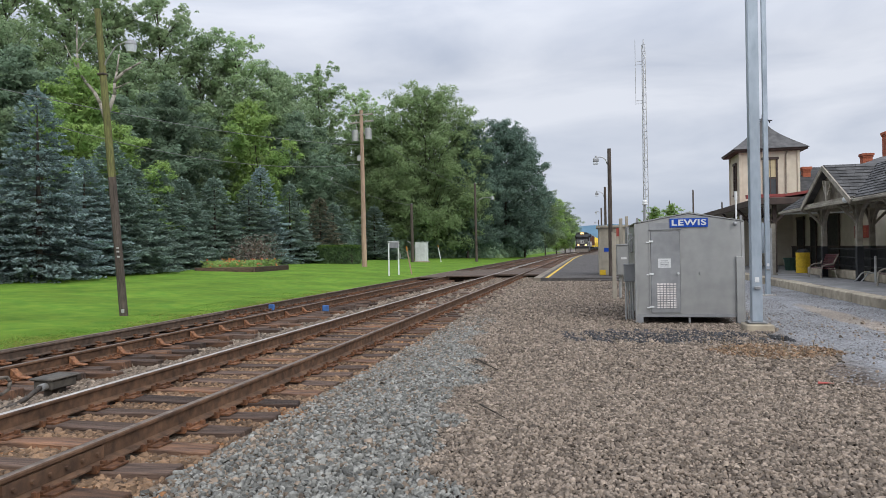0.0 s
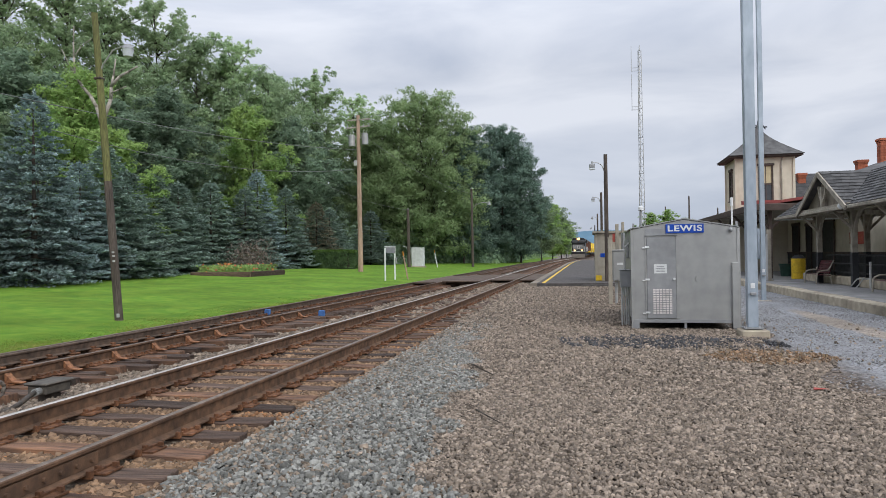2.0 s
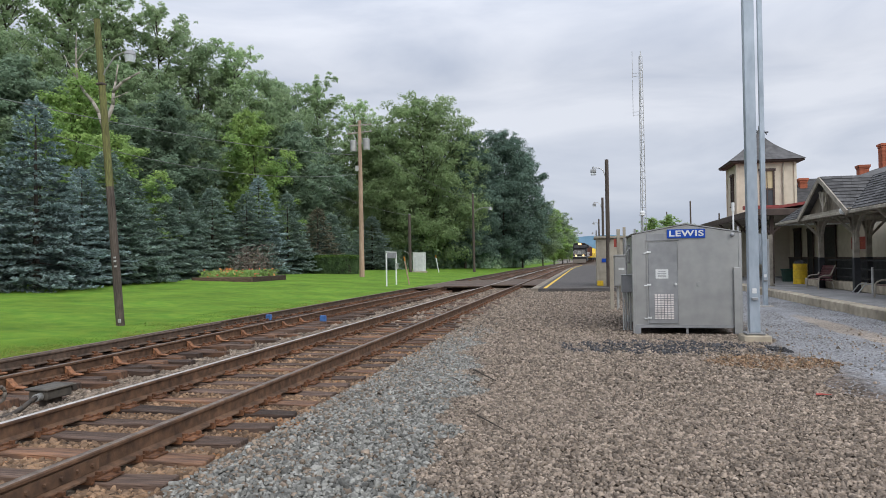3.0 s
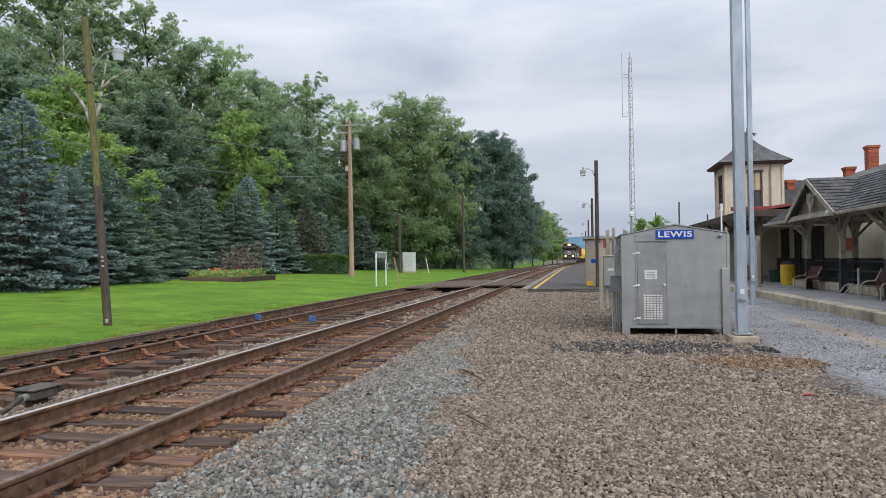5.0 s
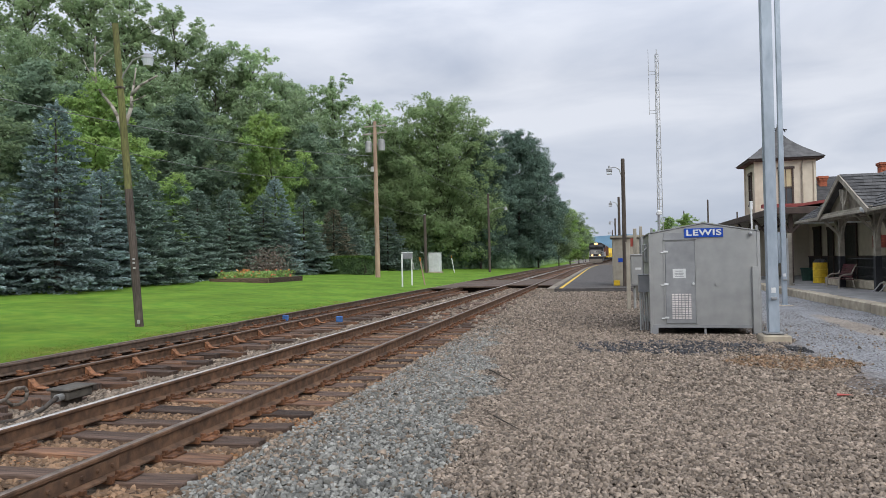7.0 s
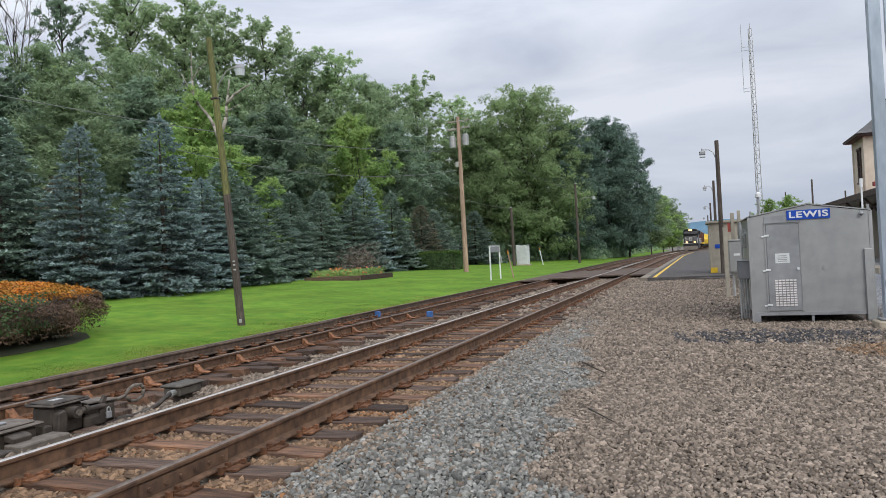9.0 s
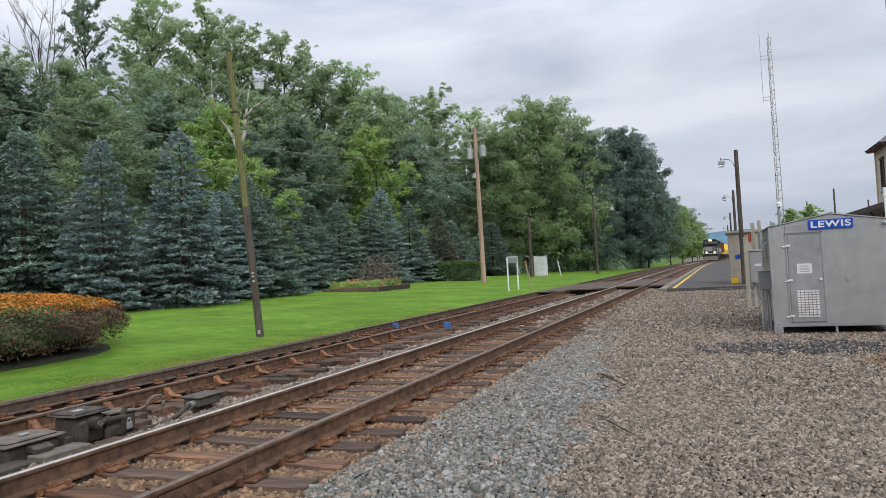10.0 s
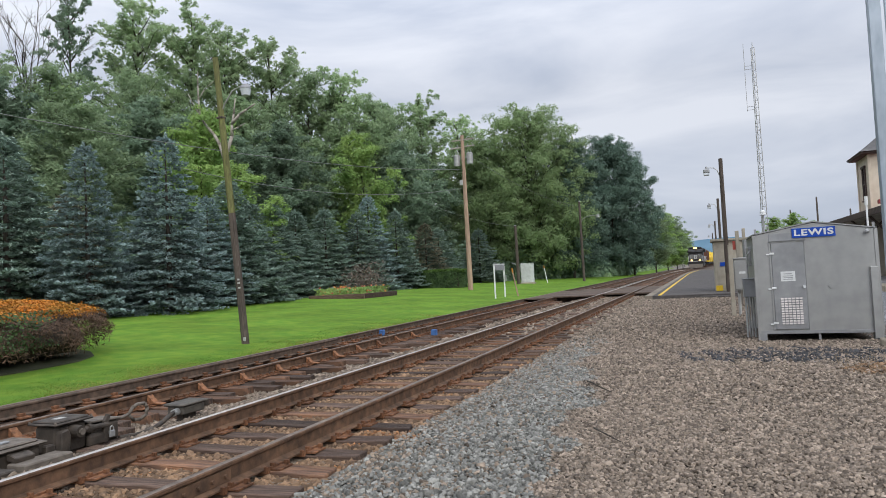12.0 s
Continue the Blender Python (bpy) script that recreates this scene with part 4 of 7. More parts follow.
    bmesh.ops.create_uvsphere(dm, u_segments=14, v_segments=8, radius=0.052, matrix=Matrix.Translation((-0.80, 0.08, 2.40)))
    part("aerial_dome", dm, M_WHITE, t, "white dome aerial", smooth=True)
    a = bmesh.new()
    rod(a, (0.90, 0.1, 1.9), (0.90, 0.1, 2.40), 0.016, n=8)
    rod(a, (0.90, 0.1, 2.40), (0.90, 0.1, 2.56), 0.028, n=10)
    part("whip_aerial", a, M_WHITE, t)
    # boxes and pipes on the side towards the track
    part("side_box", bx((-1.20, -0.975, 0.55, 0.85, 0.80, 1.15), (-1.215, -0.975, 0.53, 0.87, 1.15, 1.165)), M_GALVDARK, t, "grey side-mounted junction box", bevel=0.008)
    for k in range(4):
        part("conduit", rods([(-1.17 + 0.05 * k, 0.6 + 0.06 * k, 0.0), (-1.17 + 0.05 * k, 0.6 + 0.06 * k, 0.80)], 0.018), M_PVC, t)
    part("conduit", rods([(-1.10, 0.7, 1.16), (-1.10, 0.7, 1.62), (-1.0, 0.7, 1.72)], 0.016), M_PVC, t)
    part("side_vent", bx((-1.03, -0.97, 1.5, 2.1, 1.4, 1.8)), M_GALV, t, bevel=0.01)


signal_cabin()


# ---- tall steel columns beside the drive ----
def steel_column(x, y, h, label, w, footing):
    t = thing("steel_column", x, y, 0, label, "steel column", "tall steel columns")
    d, tf = w, 0.014
    part("column_shaft", prism([(-w, -d), (w, -d), (w, -d + tf), (w, d - tf), (w, d), (-w, d), (-w, d - tf), (-w, -d + tf)], "z", 0.17 if footing else 0.0, h), M_COLUMN, t, bevel=0.008)
    part("base_plate", bx((-0.16, 0.16, -0.16, 0.16, 0.145, 0.17) if footing else (-0.16, 0.16, -0.16, 0.16, 0.0, 0.025)), M_GALVDARK, t, bevel=0.004)
    part("footing", bx((-0.22, 0.24, -0.24, 0.24, -0.10, 0.13)) if footing else bx((-0.2, 0.2, -0.2, 0.2, -0.1, 0.02)), M_CONCRETE, t, bevel=0.02)
    for sx in (-1, 1):
        for sy in (-1, 1):
            part("anchor_bolt", rod(bmesh.new(), (sx * 0.13, sy * 0.13, 0.10 if footing else -0.02), (sx * 0.13, sy * 0.13, 0.235 if footing else 0.06), 0.014, n=6), M_GALVDARK, t)
    part("inspection_plate", bx((-0.035, 0.035, -d - 0.006, -d + 0.001, 0.86, 0.95)), M_WHITE, t)
    part("lug", bx((-0.05, 0.05, -d - 0.05, -d, 0.74, 0.79)), M_GALVDARK, t, bevel=0.008)
    return t


steel_column(7.12, 13.12, 11.0, "blue-grey galvanised steel column on a concrete footing", 0.088, True)
c2 = steel_column(9.45, 22.3, 14.0, "blue-grey galvanised steel column near the station kerb", 0.066, False)
part("strap_box", bx((0.067, 0.125, -0.06, 0.05, 0.6, 2.0)), M_GALVDARK, c2, bevel=0.006)


# ---- cabinets and posts behind the cabin ----
def relay_cabinet():
    t = thing("relay_cabinet", 5.28, 20.7, 0, "light grey trackside relay cabinet on two posts", "relay cabinet")
    part("cabinet_body", bx((-0.29, 0.30, -0.18, 0.20, 0.70, 1.56), (-0.32, 0.33, -0.21, 0.23, 1.56, 1.60)), M_GALV, t, bevel=0.008)
    part("cabinet_door", bx((-0.27, 0.27, -0.195, -0.18, 0.73, 1.53)), M_GALV, t, bevel=0.006)
    part("label_plate", bx((-0.16, 0.0, -0.20, -0.194, 1.16, 1.22)), M_WHITE, t)
    for x in (-0.18, 0.2):
        part("leg", rod(bmesh.new(), (x, 0, 0), (x, 0, 0.71), 0.04, n=10), M_PVC, t)
    p = thing("marker_post", 4.92, 20.3, 0, "pale square post standing in the stones", "post")
    part("post", bx((-0.055, 0.055, -0.055, 0.055, 0, 1.93)), M_BEIGE, p, bevel=0.012)
    part("post_cap", bx((-0.062, 0.062, -0.062, 0.062, 1.93, 1.95)), M_BEIGE, p)
    p2 = thing("marker_post", 5.36, 26.0, 0, "two pale posts with a warning board between", "post")
    part("post", bx((-0.06, 0.06, -0.06, 0.06, 0, 2.55)), M_BEIGE, p2, bevel=0.01)
    part("post", bx((0.16, 0.26, -0.06, 0.06, 0, 2.62)), M_BEIGE, p2, bevel=0.01)
    part("warning_board", bx((-0.16, -0.065, -0.02, 0.02, 1.9, 2.2)), M_REDSIGN, p2)
    g = thing("generator_cabinet", 5.9, 24.2, 0, "weathered grey louvred equipment cabinet", "equipment cabinet")
    part("cabinet_body", prism([(-0.42, 0.06), (0.55, 0.06), (0.55, 2.42), (-0.42, 2.18)], "y", 0, 1.2), M_GALVDARK, g, bevel=0.008)
    for k in range(7):
        part("louvre", bx((-0.38, 0.5, -0.014, 0.0, 1.2 + 0.11 * k, 1.26 + 0.11 * k)), M_GALVDARK, g)
    part("plinth", bx((-0.46, 0.59, -0.04, 1.24, -0.02, 0.06)), M_CONCRETE, g)


relay_cabinet()


def platform_shelter():
    t = thing("platform_shelter", 4.66, 33.6, 0.17, "small beige flat-roofed platform shelter", "shelter")
    part("shelter_wall", bx((0, 0.08, 0, 2.6, 0, 2.25), (0.08, 1.6, 0, 0.08, 0, 2.25), (1.6, 1.68, 0, 2.6, 0, 2.25)), M_BEIGE, t, bevel=0.01)
    part("shelter_roof", bx((-0.10, 1.78, -0.10, 2.7, 2.25, 2.36)), M_BEIGE, t, bevel=0.012)
    part("blue_notice", bx((0.24, 0.52, -0.02, 0.0, 1.12, 1.30)), M_SIGNBLUE, t)
    part("yellow_foot", bx((0.02, 0.30, -0.03, 0.0, 0.02, 0.26)), M_YELLOW, t)


platform_shelter()


def wooden_lamp_pole(x, y, h, label, z=0.17):
    t = thing("lamp_pole", x, y, z, label, "lamp pole", "platform lamp poles")
    part("pole", rod(bmesh.new(), (0, 0, -0.3), (0, 0, h), 0.105, 0.085, 12), M_POLE, t, smooth=False)
    part("lamp_arm", rods([(-0.08, 0, h - 0.75), (-0.16, 0, h - 0.5), (-0.32, 0, h - 0.38), (-0.55, 0, h - 0.36), (-0.66, 0, h - 0.38)], 0.022), M_GALV, t)
    hd = part("lamp_head", bx((-0.74, -0.48, -0.12, 0.12, h - 0.60, h - 0.42)), M_GALVDARK, t, bevel=0.03)
    part("lamp_glass", bx((-0.73, -0.49, -0.11, 0.11, h - 0.70, h - 0.60)), M_LENS, hd, bevel=0.02)
    part("photocell", rod(bmesh.new(), (-0.61, 0, h - 0.43), (-0.61, 0, h - 0.30), 0.05, 0.04, 10), M_GALVDARK, hd)
    return t


wooden_lamp_pole(5.19, 33.0, 5.9, "dark wooden platform lamp pole with a curved lamp arm")
wooden_lamp_pole(5.42, 54, 5.9, "dark wooden platform lamp pole with a curved lamp arm")
wooden_lamp_pole(5.6, 84, 5.9, "dark wooden platform lamp pole with a curved lamp arm")
wooden_lamp_pole(5.7, 120, 5.9, "dark wooden platform lamp pole with a curved lamp arm")


# ---- radio mast ----
def radio_mast(x, y, h):
    t = thing("radio_mast", x, y, 0, "slender lattice steel radio mast with side aerials", "radio mast")
    r = [0.31, 0.17]
    legs = [(math.cos(a), math.sin(a)) for a in (0.3, 2.394, 4.489)]
    def at(k, z):
        w = r[0] + (r[1] - r[0]) * z / h
        return (legs[k][0] * w, legs[k][1] * w, z)
    for k in range(3):
        part("mast_leg", rod(bmesh.new(), at(k, -0.2), at(k, h), 0.035, 0.030, 6), M_GALV, t)
    br = bmesh.new()
    n = 30
    for i in range(n):
        za, zb = h * i / n, h * (i + 1) / n
        for k in range(3):
            j = (k + 1) % 3
            rod(br, at(k, za), at(j, zb), 0.014, n=4)
            rod(br, at(k, zb), at(j, zb), 0.014, n=4)
    part("lattice", br, M_GALV, t)
    for z0, ln in ((h - 1.9, 2.4), (h - 5.6, 3.4)):
        a = bmesh.new()
        rod(a, (-0.1, 0, z0), (-0.75, 0, z0), 0.02, n=6)
        rod(a, (-0.1, 0, z0 + 0.3), (-0.75, 0, z0 + 0.3), 0.02, n=6)
        rod(a, (-0.75, 0, z0 - 0.1), (-0.75, 0, z0 + ln), 0.025, n=6)
        part("side_aerial", a, M_GALV, t)
    part("top_beacon", rod(bmesh.new(), (0, 0, h), (0, 0, h + 0.5), 0.05, 0.03, 8), M_GALV, t)


radio_mast(9.47, 68, 20.6)


# ---- lawn side: poles, sign, cabinet, hedge, flower bed ----
def lawn_thing(name, x, y, label, category, group=""):
    return thing(name, x, y, ground_z(x, y), label, category, group)


def pole_a():
    t = lawn_thing("lamp_pole", -8.21, 16.64, "leaning mossy wooden lamp pole with a bracket lamp", "lamp pole")
    top = Vector((-0.75, 0.1, 8.5))
    mid = top * 0.45
    part("pole", rod(bmesh.new(), (0.02, 0, -0.3), mid, 0.115, 0.105, 12), M_POLE, t, "dark weathered lower pole")
    part("pole_top", rod(bmesh.new(), mid, top, 0.105, 0.085, 12), M_MOSS, t, "green mossy upper pole")
    b = top * 0.80
    part("lamp_arm", rods([b, b + Vector((0.12, 0, 0.25)), b + Vector((0.42, 0, 0.62)), b + Vector((0.75, 0, 0.72))], 0.022), M_GALV, t)
    hd = bmesh.new()
    rod(hd, b + Vector((0.9, 0, 0.74)), b + Vector((0.9, 0, 0.62)), 0.10, 0.17, 14)
    part("lamp_hood", hd, M_GALVDARK, t)
    gl = bmesh.new()
    rod(gl, b + Vector((0.9, 0, 0.62)), b + Vector((0.9, 0, 0.42)), 0.155, 0.12, 14)
    part("lamp_glass", gl, M_LENS, t)
    part("pole_bracket", bx((b.x - 0.11, b.x + 0.11, -0.11 + b.y, 0.11 + b.y, b.z - 0.16, b.z - 0.09)), M_POLE, t, bevel=0.02)
    for z in (1.62, 1.76, 1.86):
        part("number_tag", bx((0.05 - 0.088 * z, 0.11 - 0.088 * z, -0.13, -0.10, z, z + 0.045)), M_PVC, t)
    part("base_collar", bx((0.02, 0.09, -0.14, -0.11, 0.12, 0.22)), M_PVC, t)


pole_a()


def utility_pole(x, y, h):
    t = lawn_thing("utility_pole", x, y, "tall reddish wooden utility pole with two grey transformers", "utility pole")
    part("pole", rod(bmesh.new(), (0, 0, -0.4), (-0.06, 0, h), 0.22, 0.14, 14), M_NEWPOLE, t)
    part("crossarm", bar(bmesh.new(), (-1.1, 0, h - 1.05), (0.95, 0.1, h - 0.90), 0.11, 0.11), M_GREYWOOD, t)
    part("crossarm", bar(bmesh.new(), (-0.95, -0.12, h - 0.42), (0.95, -0.05, h - 0.36), 0.10, 0.11), M_GREYWOOD, t)
    for x0 in (-1.0, -0.5, 0.4, 0.85):
        part("insulator", rod(bmesh.new(), (x0, 0.02, h - 0.98), (x0, 0.02, h - 0.72), 0.05, 0.03, 8), M_GALVDARK, t)
    for x0, z0 in ((-0.62, h - 2.55), (0.52, h - 2.45)):
        c = bmesh.new()
        rod(c, (x0, 0, z0), (x0, 0, z0 + 0.88), 0.27, n=16)
        rod(c, (x0, 0, z0 + 0.88), (x0, 0, z0 + 0.95), 0.28, 0.18, 16)
        k = part("transformer", c, M_GALV, t, "grey drum transformer")
        for dx in (-0.1, 0.1):
            part("bushing", rod(bmesh.new(), (x0 + dx, 0, z0 + 0.94), (x0 + dx, 0, z0 + 1.2), 0.035, 0.02, 8), M_GALVDARK, k)
    part("bracket", bar(bmesh.new(), (-0.6, 0, h - 1.9), (0.5, 0, h - 1.85), 0.06, 0.10), M_GALVDARK, t)
    part("meter_box", bx((-0.42, -0.14, -0.2, 0.1, h - 4.2, h - 3.75)), M_PVC, t, bevel=0.03)


utility_pole(-14.0, 54.5, 12.95)


def plain_pole(x, y, h, r, label, lamp=False):
    t = lawn_thing("wooden_pole", x, y, label, "pole")
    part("pole", rod(bmesh.new(), (0, 0, -0.3), (-0.05, 0, h), r, r * 0.75, 10), M_POLE, t)
    part("pole_cap", rod(bmesh.new(), (-0.05, 0, h), (-0.05, 0, h + 0.06), r * 0.8, r * 0.5, 10), M_GALVDARK, t)
    if lamp:
        z = h * 0.74
        part("lamp_arm", rods([(0, 0, z), (0.5, 0, z + 0.55), (1.2, 0, z + 0.75), (1.9, 0, z + 0.72)], 0.035), M_GALV, t)
        part("lamp_head", rod(bmesh.new(), (2.1, 0, z + 0.85), (2.1, 0, z + 0.45), 0.14, 0.24, 12), M_GALVDARK, t)


plain_pole(-14.25, 71.35, 6.2, 0.19, "grey wooden service pole on the lawn")
plain_pole(-9.52, 84.5, 9.7, 0.17, "grey wooden pole with a curved street lamp arm", True)
plain_pole(-9.0, 145, 8.0, 0.16, "far wooden pole beside the track")


def lawn_sign():
    t = lawn_thing("board_sign", -8.4, 43.6, "white two-post frame with a grey board, seen edge-on to the track", "sign")
    for x, y in ((0.0, -0.9), (0.0, 1.4)):
        part("sign_post", bx((x - 0.042, x + 0.042, y - 0.042, y + 0.042, -0.1, 2.15)), M_WHITE, t, bevel=0.008)
    part("board", bx((-0.03, 0.03, -0.9, 1.4, 1.82, 2.2)), M_GALVDARK, t, bevel=0.008)
    part("top_rail", bx((-0.05, 0.05, -0.98, 1.48, 2.2, 2.26)), M_WHITE, t)
    part("clasp", bx((0.05, 0.12, 1.3, 1.55, 1.1, 1.5)), M_GALV, t, bevel=0.02)


lawn_sign()


def lawn_cabinet():
    t = lawn_thing("utility_cabinet", -13.3, 72.5, "light grey steel utility cabinet on a slab", "utility cabinet")
    part("cabinet_body", bx((-0.85, 0.35, -0.5, 0.6, 0.15, 2.15), (-0.9, 0.4, -0.55, 0.65, 2.15, 2.2)), M_CABWHITE, t, bevel=0.02)
    part("cabinet_door", bx((-0.80, -0.27, -0.52, -0.5, 0.25, 2.08)), M_CABWHITE, t, bevel=0.01)
    part("cabinet_door", bx((-0.24, 0.30, -0.52, -0.5, 0.25, 2.08)), M_CABWHITE, t, bevel=0.01)
    part("slab", bx((-0.95, 0.5, -0.6, 0.7, -0.1, 0.15)), M_CONCRETE, t, bevel=0.02)
    part("side_meter", bx((-1.35, -0.87, -0.2, 0.2, 1.35, 1.85)), M_GALV, t, bevel=0.04)
    part("conduit", rods([(-1.2, 0, 1.85), (-1.5, -0.4, 2.2), (-1.6, -0.9, 2.3)], 0.05), M_PVC, t)
    for x, y, m in ((-12.03, 75.0, M_WHITE), (-7.9, 46.2, M_NEWPOLE)):
        s = lawn_thing("marker_stake", x, y, "thin leaning marker stake in the grass", "stake", "marker stakes")
        part("stake", rod(bmesh.new(), (0.1, 0, -0.1), (-0.22, 0, 1.65), 0.05, n=6), m, s)
        part("stake_tip", rod(bmesh.new(), (-0.22, 0, 1.65), (-0.27, 0, 1.95), 0.055, n=6), M_ORANGE, s)


lawn_cabinet()


def tube_wire(points, r, name="overhead_wire"):
    cu = bpy.data.curves.new(name, "CURVE")
    cu.dimensions, cu.bevel_depth = "3D", r
    sp = cu.splines.new("POLY")
    sp.points.add(len(points) - 1)
    for q, p in zip(sp.points, points):
        q.co = (*p, 1)
    cu.materials.append(M_CABLE)
    return tagged(new(name, cu), "thin black overhead cable", "cable", "overhead cables")


def sagging(a, b, sag, n=14):
    a, b = Vector(a), Vector(b)
    return [tuple(a.lerp(b, i / n) - Vector((0, 0, sag * 4 * (i / n) * (1 - i / n)))) for i in range(n + 1)]


tube_wire(sagging((-14.3, 54.5, 10.3), (-22, 5, 9.0), 1.2), 0.02)
tube_wire(sagging((-14.3, 54.5, 8.7), (-24, 32, 8.6), 1.0), 0.02)
tube_wire(sagging((-14.3, 54.5, 12.0), (-9.6, 84.5, 9.0), 0.8), 0.015)
tube_wire(sagging((-14.3, 71.35, 6.3), (-20, 60, 8.5), 0.4), 0.015)


# ---- leaves ----
def leaf_cards(rs, centres, normals, size, elong=1.5):
    """Small four-cornered leaves, one at each centre, facing about along the normals."""
    n = len(centres)
    nn = normals / (np.linalg.norm(normals, axis=1, keepdims=True) + 1e-9)
    t = np.cross(nn, rs.normal(size=(n, 3)))
    t /= np.linalg.norm(t, axis=1, keepdims=True) + 1e-9
    u = np.cross(nn, t)
    s = (size * rs.uniform(0.6, 1.4, n))[:, None]
    v = np.empty((n, 4, 3))
    v[:, 0] = centres - t * s * elong * 0.5
    v[:, 1] = centres + u * s * 0.5 + nn * s * 0.15
    v[:, 2] = centres + t * s * elong * 0.5
    v[:, 3] = centres - u * s * 0.5 + nn * s * 0.15
    return v.reshape(-1, 3)


def leaf_tris(rs, centres, normals, size, elong=1.7):
    """Small pointed three-cornered leaves, one at each centre."""
    q = leaf_cards(rs, centres, normals, size, elong).reshape(-1, 4, 3)
    return np.stack([q[:, 0] * 0.7 + q[:, 2] * 0.3, q[:, 1] * 1.15 - q[:, 3] * 0.15, q[:, 2]], 1).reshape(-1, 3)


def soften(me, normals):
    """Gives every leaf the shading normal of its clump, so that the crowns shade as soft masses."""
    me.normals_split_custom_set(np.repeat(normals, 3, axis=0).astype(np.float32).tolist())


def unit(v):
    return v / (np.linalg.norm(v, axis=-1, keepdims=True) + 1e-9)


def facing(tris, normals):
    """Turns three-cornered leaves so that their front is on the side of the normals."""
    q = tris.reshape(-1, 3, 3)
    g = np.cross(q[:, 1] - q[:, 0], q[:, 2] - q[:, 0])
    back = (g * normals).sum(1) < 0
    q[back] = q[back][:, ::-1]
    return q.reshape(-1, 3)


def broadleaf(name, seed, h, w, base, n_leaf, leaf, material, lobes, label, sparse=0.0, plate=1.0, full=0.35):
    """A tree at the origin: trunk, limbs that branch, and drooping sprays of small leaves along every limb."""
    rs = np.random.RandomState(seed)
    t = thing(name, 0, 0, 0, label, "tree", "woodland trees")
    tr = bmesh.new()
    lean = [(0, 0, -0.5), (rs.uniform(-0.2, 0.2), 0.05, h * 0.25), (rs.uniform(-0.4, 0.4), rs.uniform(-0.4, 0.4), h * 0.5), (rs.uniform(-0.6, 0.6), 0, h * 0.92)]
    rad = [h * 0.010, h * 0.0075, h * 0.0045, h * 0.001]
    for i in range(3):
        rod(tr, lean[i], lean[i + 1], rad[i], rad[i + 1], 8)
    def stem(z):
        return np.array([np.interp(z, [p[2] for p in lean], [p[k] for p in lean]) for k in (0, 1)] + [z])
    sub_c, sub_r, sub_d, inner = [], [], [], []
    for i in range(lobes):
        f = (i + 0.5) / lobes
        z = base + (h - base) * (0.05 + 0.90 * f) + (h * rs.uniform(-0.05, 0.05) if i < lobes - 2 else 0)
        env = w * 0.5 * math.sin(math.pi * min(1, 0.22 + 0.72 * f)) ** 0.7
        a = i * 2.4 + rs.uniform(-0.6, 0.6)
        d = env * rs.uniform(full, 1.05) if i < lobes - 1 else 0.1
        end = np.array([d * math.cos(a), d * math.sin(a), z])
        r = w * rs.uniform(0.11, 0.20) * (1 - 0.3 * f) * (1 - sparse)
        root = stem(max(h * 0.1, z - d * rs.uniform(0.5, 1.1) - h * 0.03))
        mid = (root + end) / 2 + np.array([0, 0, d * 0.10]) + rs.normal(size=3) * d * 0.06
        rod(tr, root, mid, h * 0.0026, h * 0.0016, 5)
        rod(tr, mid, end, h * 0.0016, h * 0.0006, 4)
        out = unit(end - root)
        for k in range(9):
            s = rs.uniform(0.42, 0.95) if k < 4 else 1.0
            at = mid + (end - mid) * (2 * s - 1) if s > 0.5 else root + (mid - root) * 2 * s
            v = unit(rs.normal(size=3) * np.array([1, 1, 0.75]) + out * 0.6 + np.array([0, 0, 0.2]))
            e = at + v * r * rs.uniform(0.35, 1.15) * (0.7 if k < 4 else 1.0)
            sub_c.append(e)
            sub_r.append(r * rs.uniform(0.24, 0.62) * plate)
            sub_d.append(v)
            if k % 3 == 0:
                rod(tr, at, e, h * 0.0007, h * 0.0003, 3)
        inner.append((root * 0.75 + end * 0.25, end * 0.75 + root * 0.25, r))
    part("trunk", tr, M_BARK, t)
    sub_c, sub_r, sub_d = np.array(sub_c), np.array(sub_r), np.array(sub_d)
    # clumps of leaves, fuller on their upper side, over a shaded inner crown
    k = rs.choice(len(sub_c), n_leaf, p=sub_r ** 2 / (sub_r ** 2).sum())
    v = unit(rs.normal(size=(n_leaf, 3)) + np.array([0, 0, 0.25]))
    g = v * (rs.uniform(0, 1, n_leaf) ** 0.42 * rs.uniform(0.8, 1.15, n_leaf))[:, None] * np.array([1.0, 1.0, 0.62])
    g[:, 2] -= 0.22 * (g[:, 0] ** 2 + g[:, 1] ** 2)
    c = sub_c[k] + g * sub_r[k][:, None]
    lift = np.array([0, 0, 1.0])
    nrm = unit(v * 0.8 + lift * 0.5 + rs.normal(size=(n_leaf, 3)) * 0.40)
    axis = np.stack([c[:, 0], c[:, 1], (c[:, 2] - h * 0.55) * 0.7], 1)
    soft = unit(nrm * 0.35 + v * 0.75 + sub_d[k] * 0.35 + unit(axis) * (0.10 + 0.75 * full) + lift * 0.25)
    size = np.full(n_leaf, leaf)
    m = int(n_leaf * 0.14 * (1 - 2.2 * sparse))
    if m > 0:
        q = rs.randint(0, lobes, m)
        lo, hi, wide = (np.array([row[i] for row in inner])[q] for i in range(3))
        c[:m] = lo + (hi - lo) * rs.uniform(0, 1, (m, 1)) + rs.normal(size=(m, 3)) * (wide * 0.35)[:, None]
        size[:m] = leaf * 1.7
    me = big_mesh("crown", facing(leaf_tris(rs, c, nrm, size), soft), 3, material)
    soften(me, soft)
    ob = new("crown", me)
    ob.parent = t
    return t


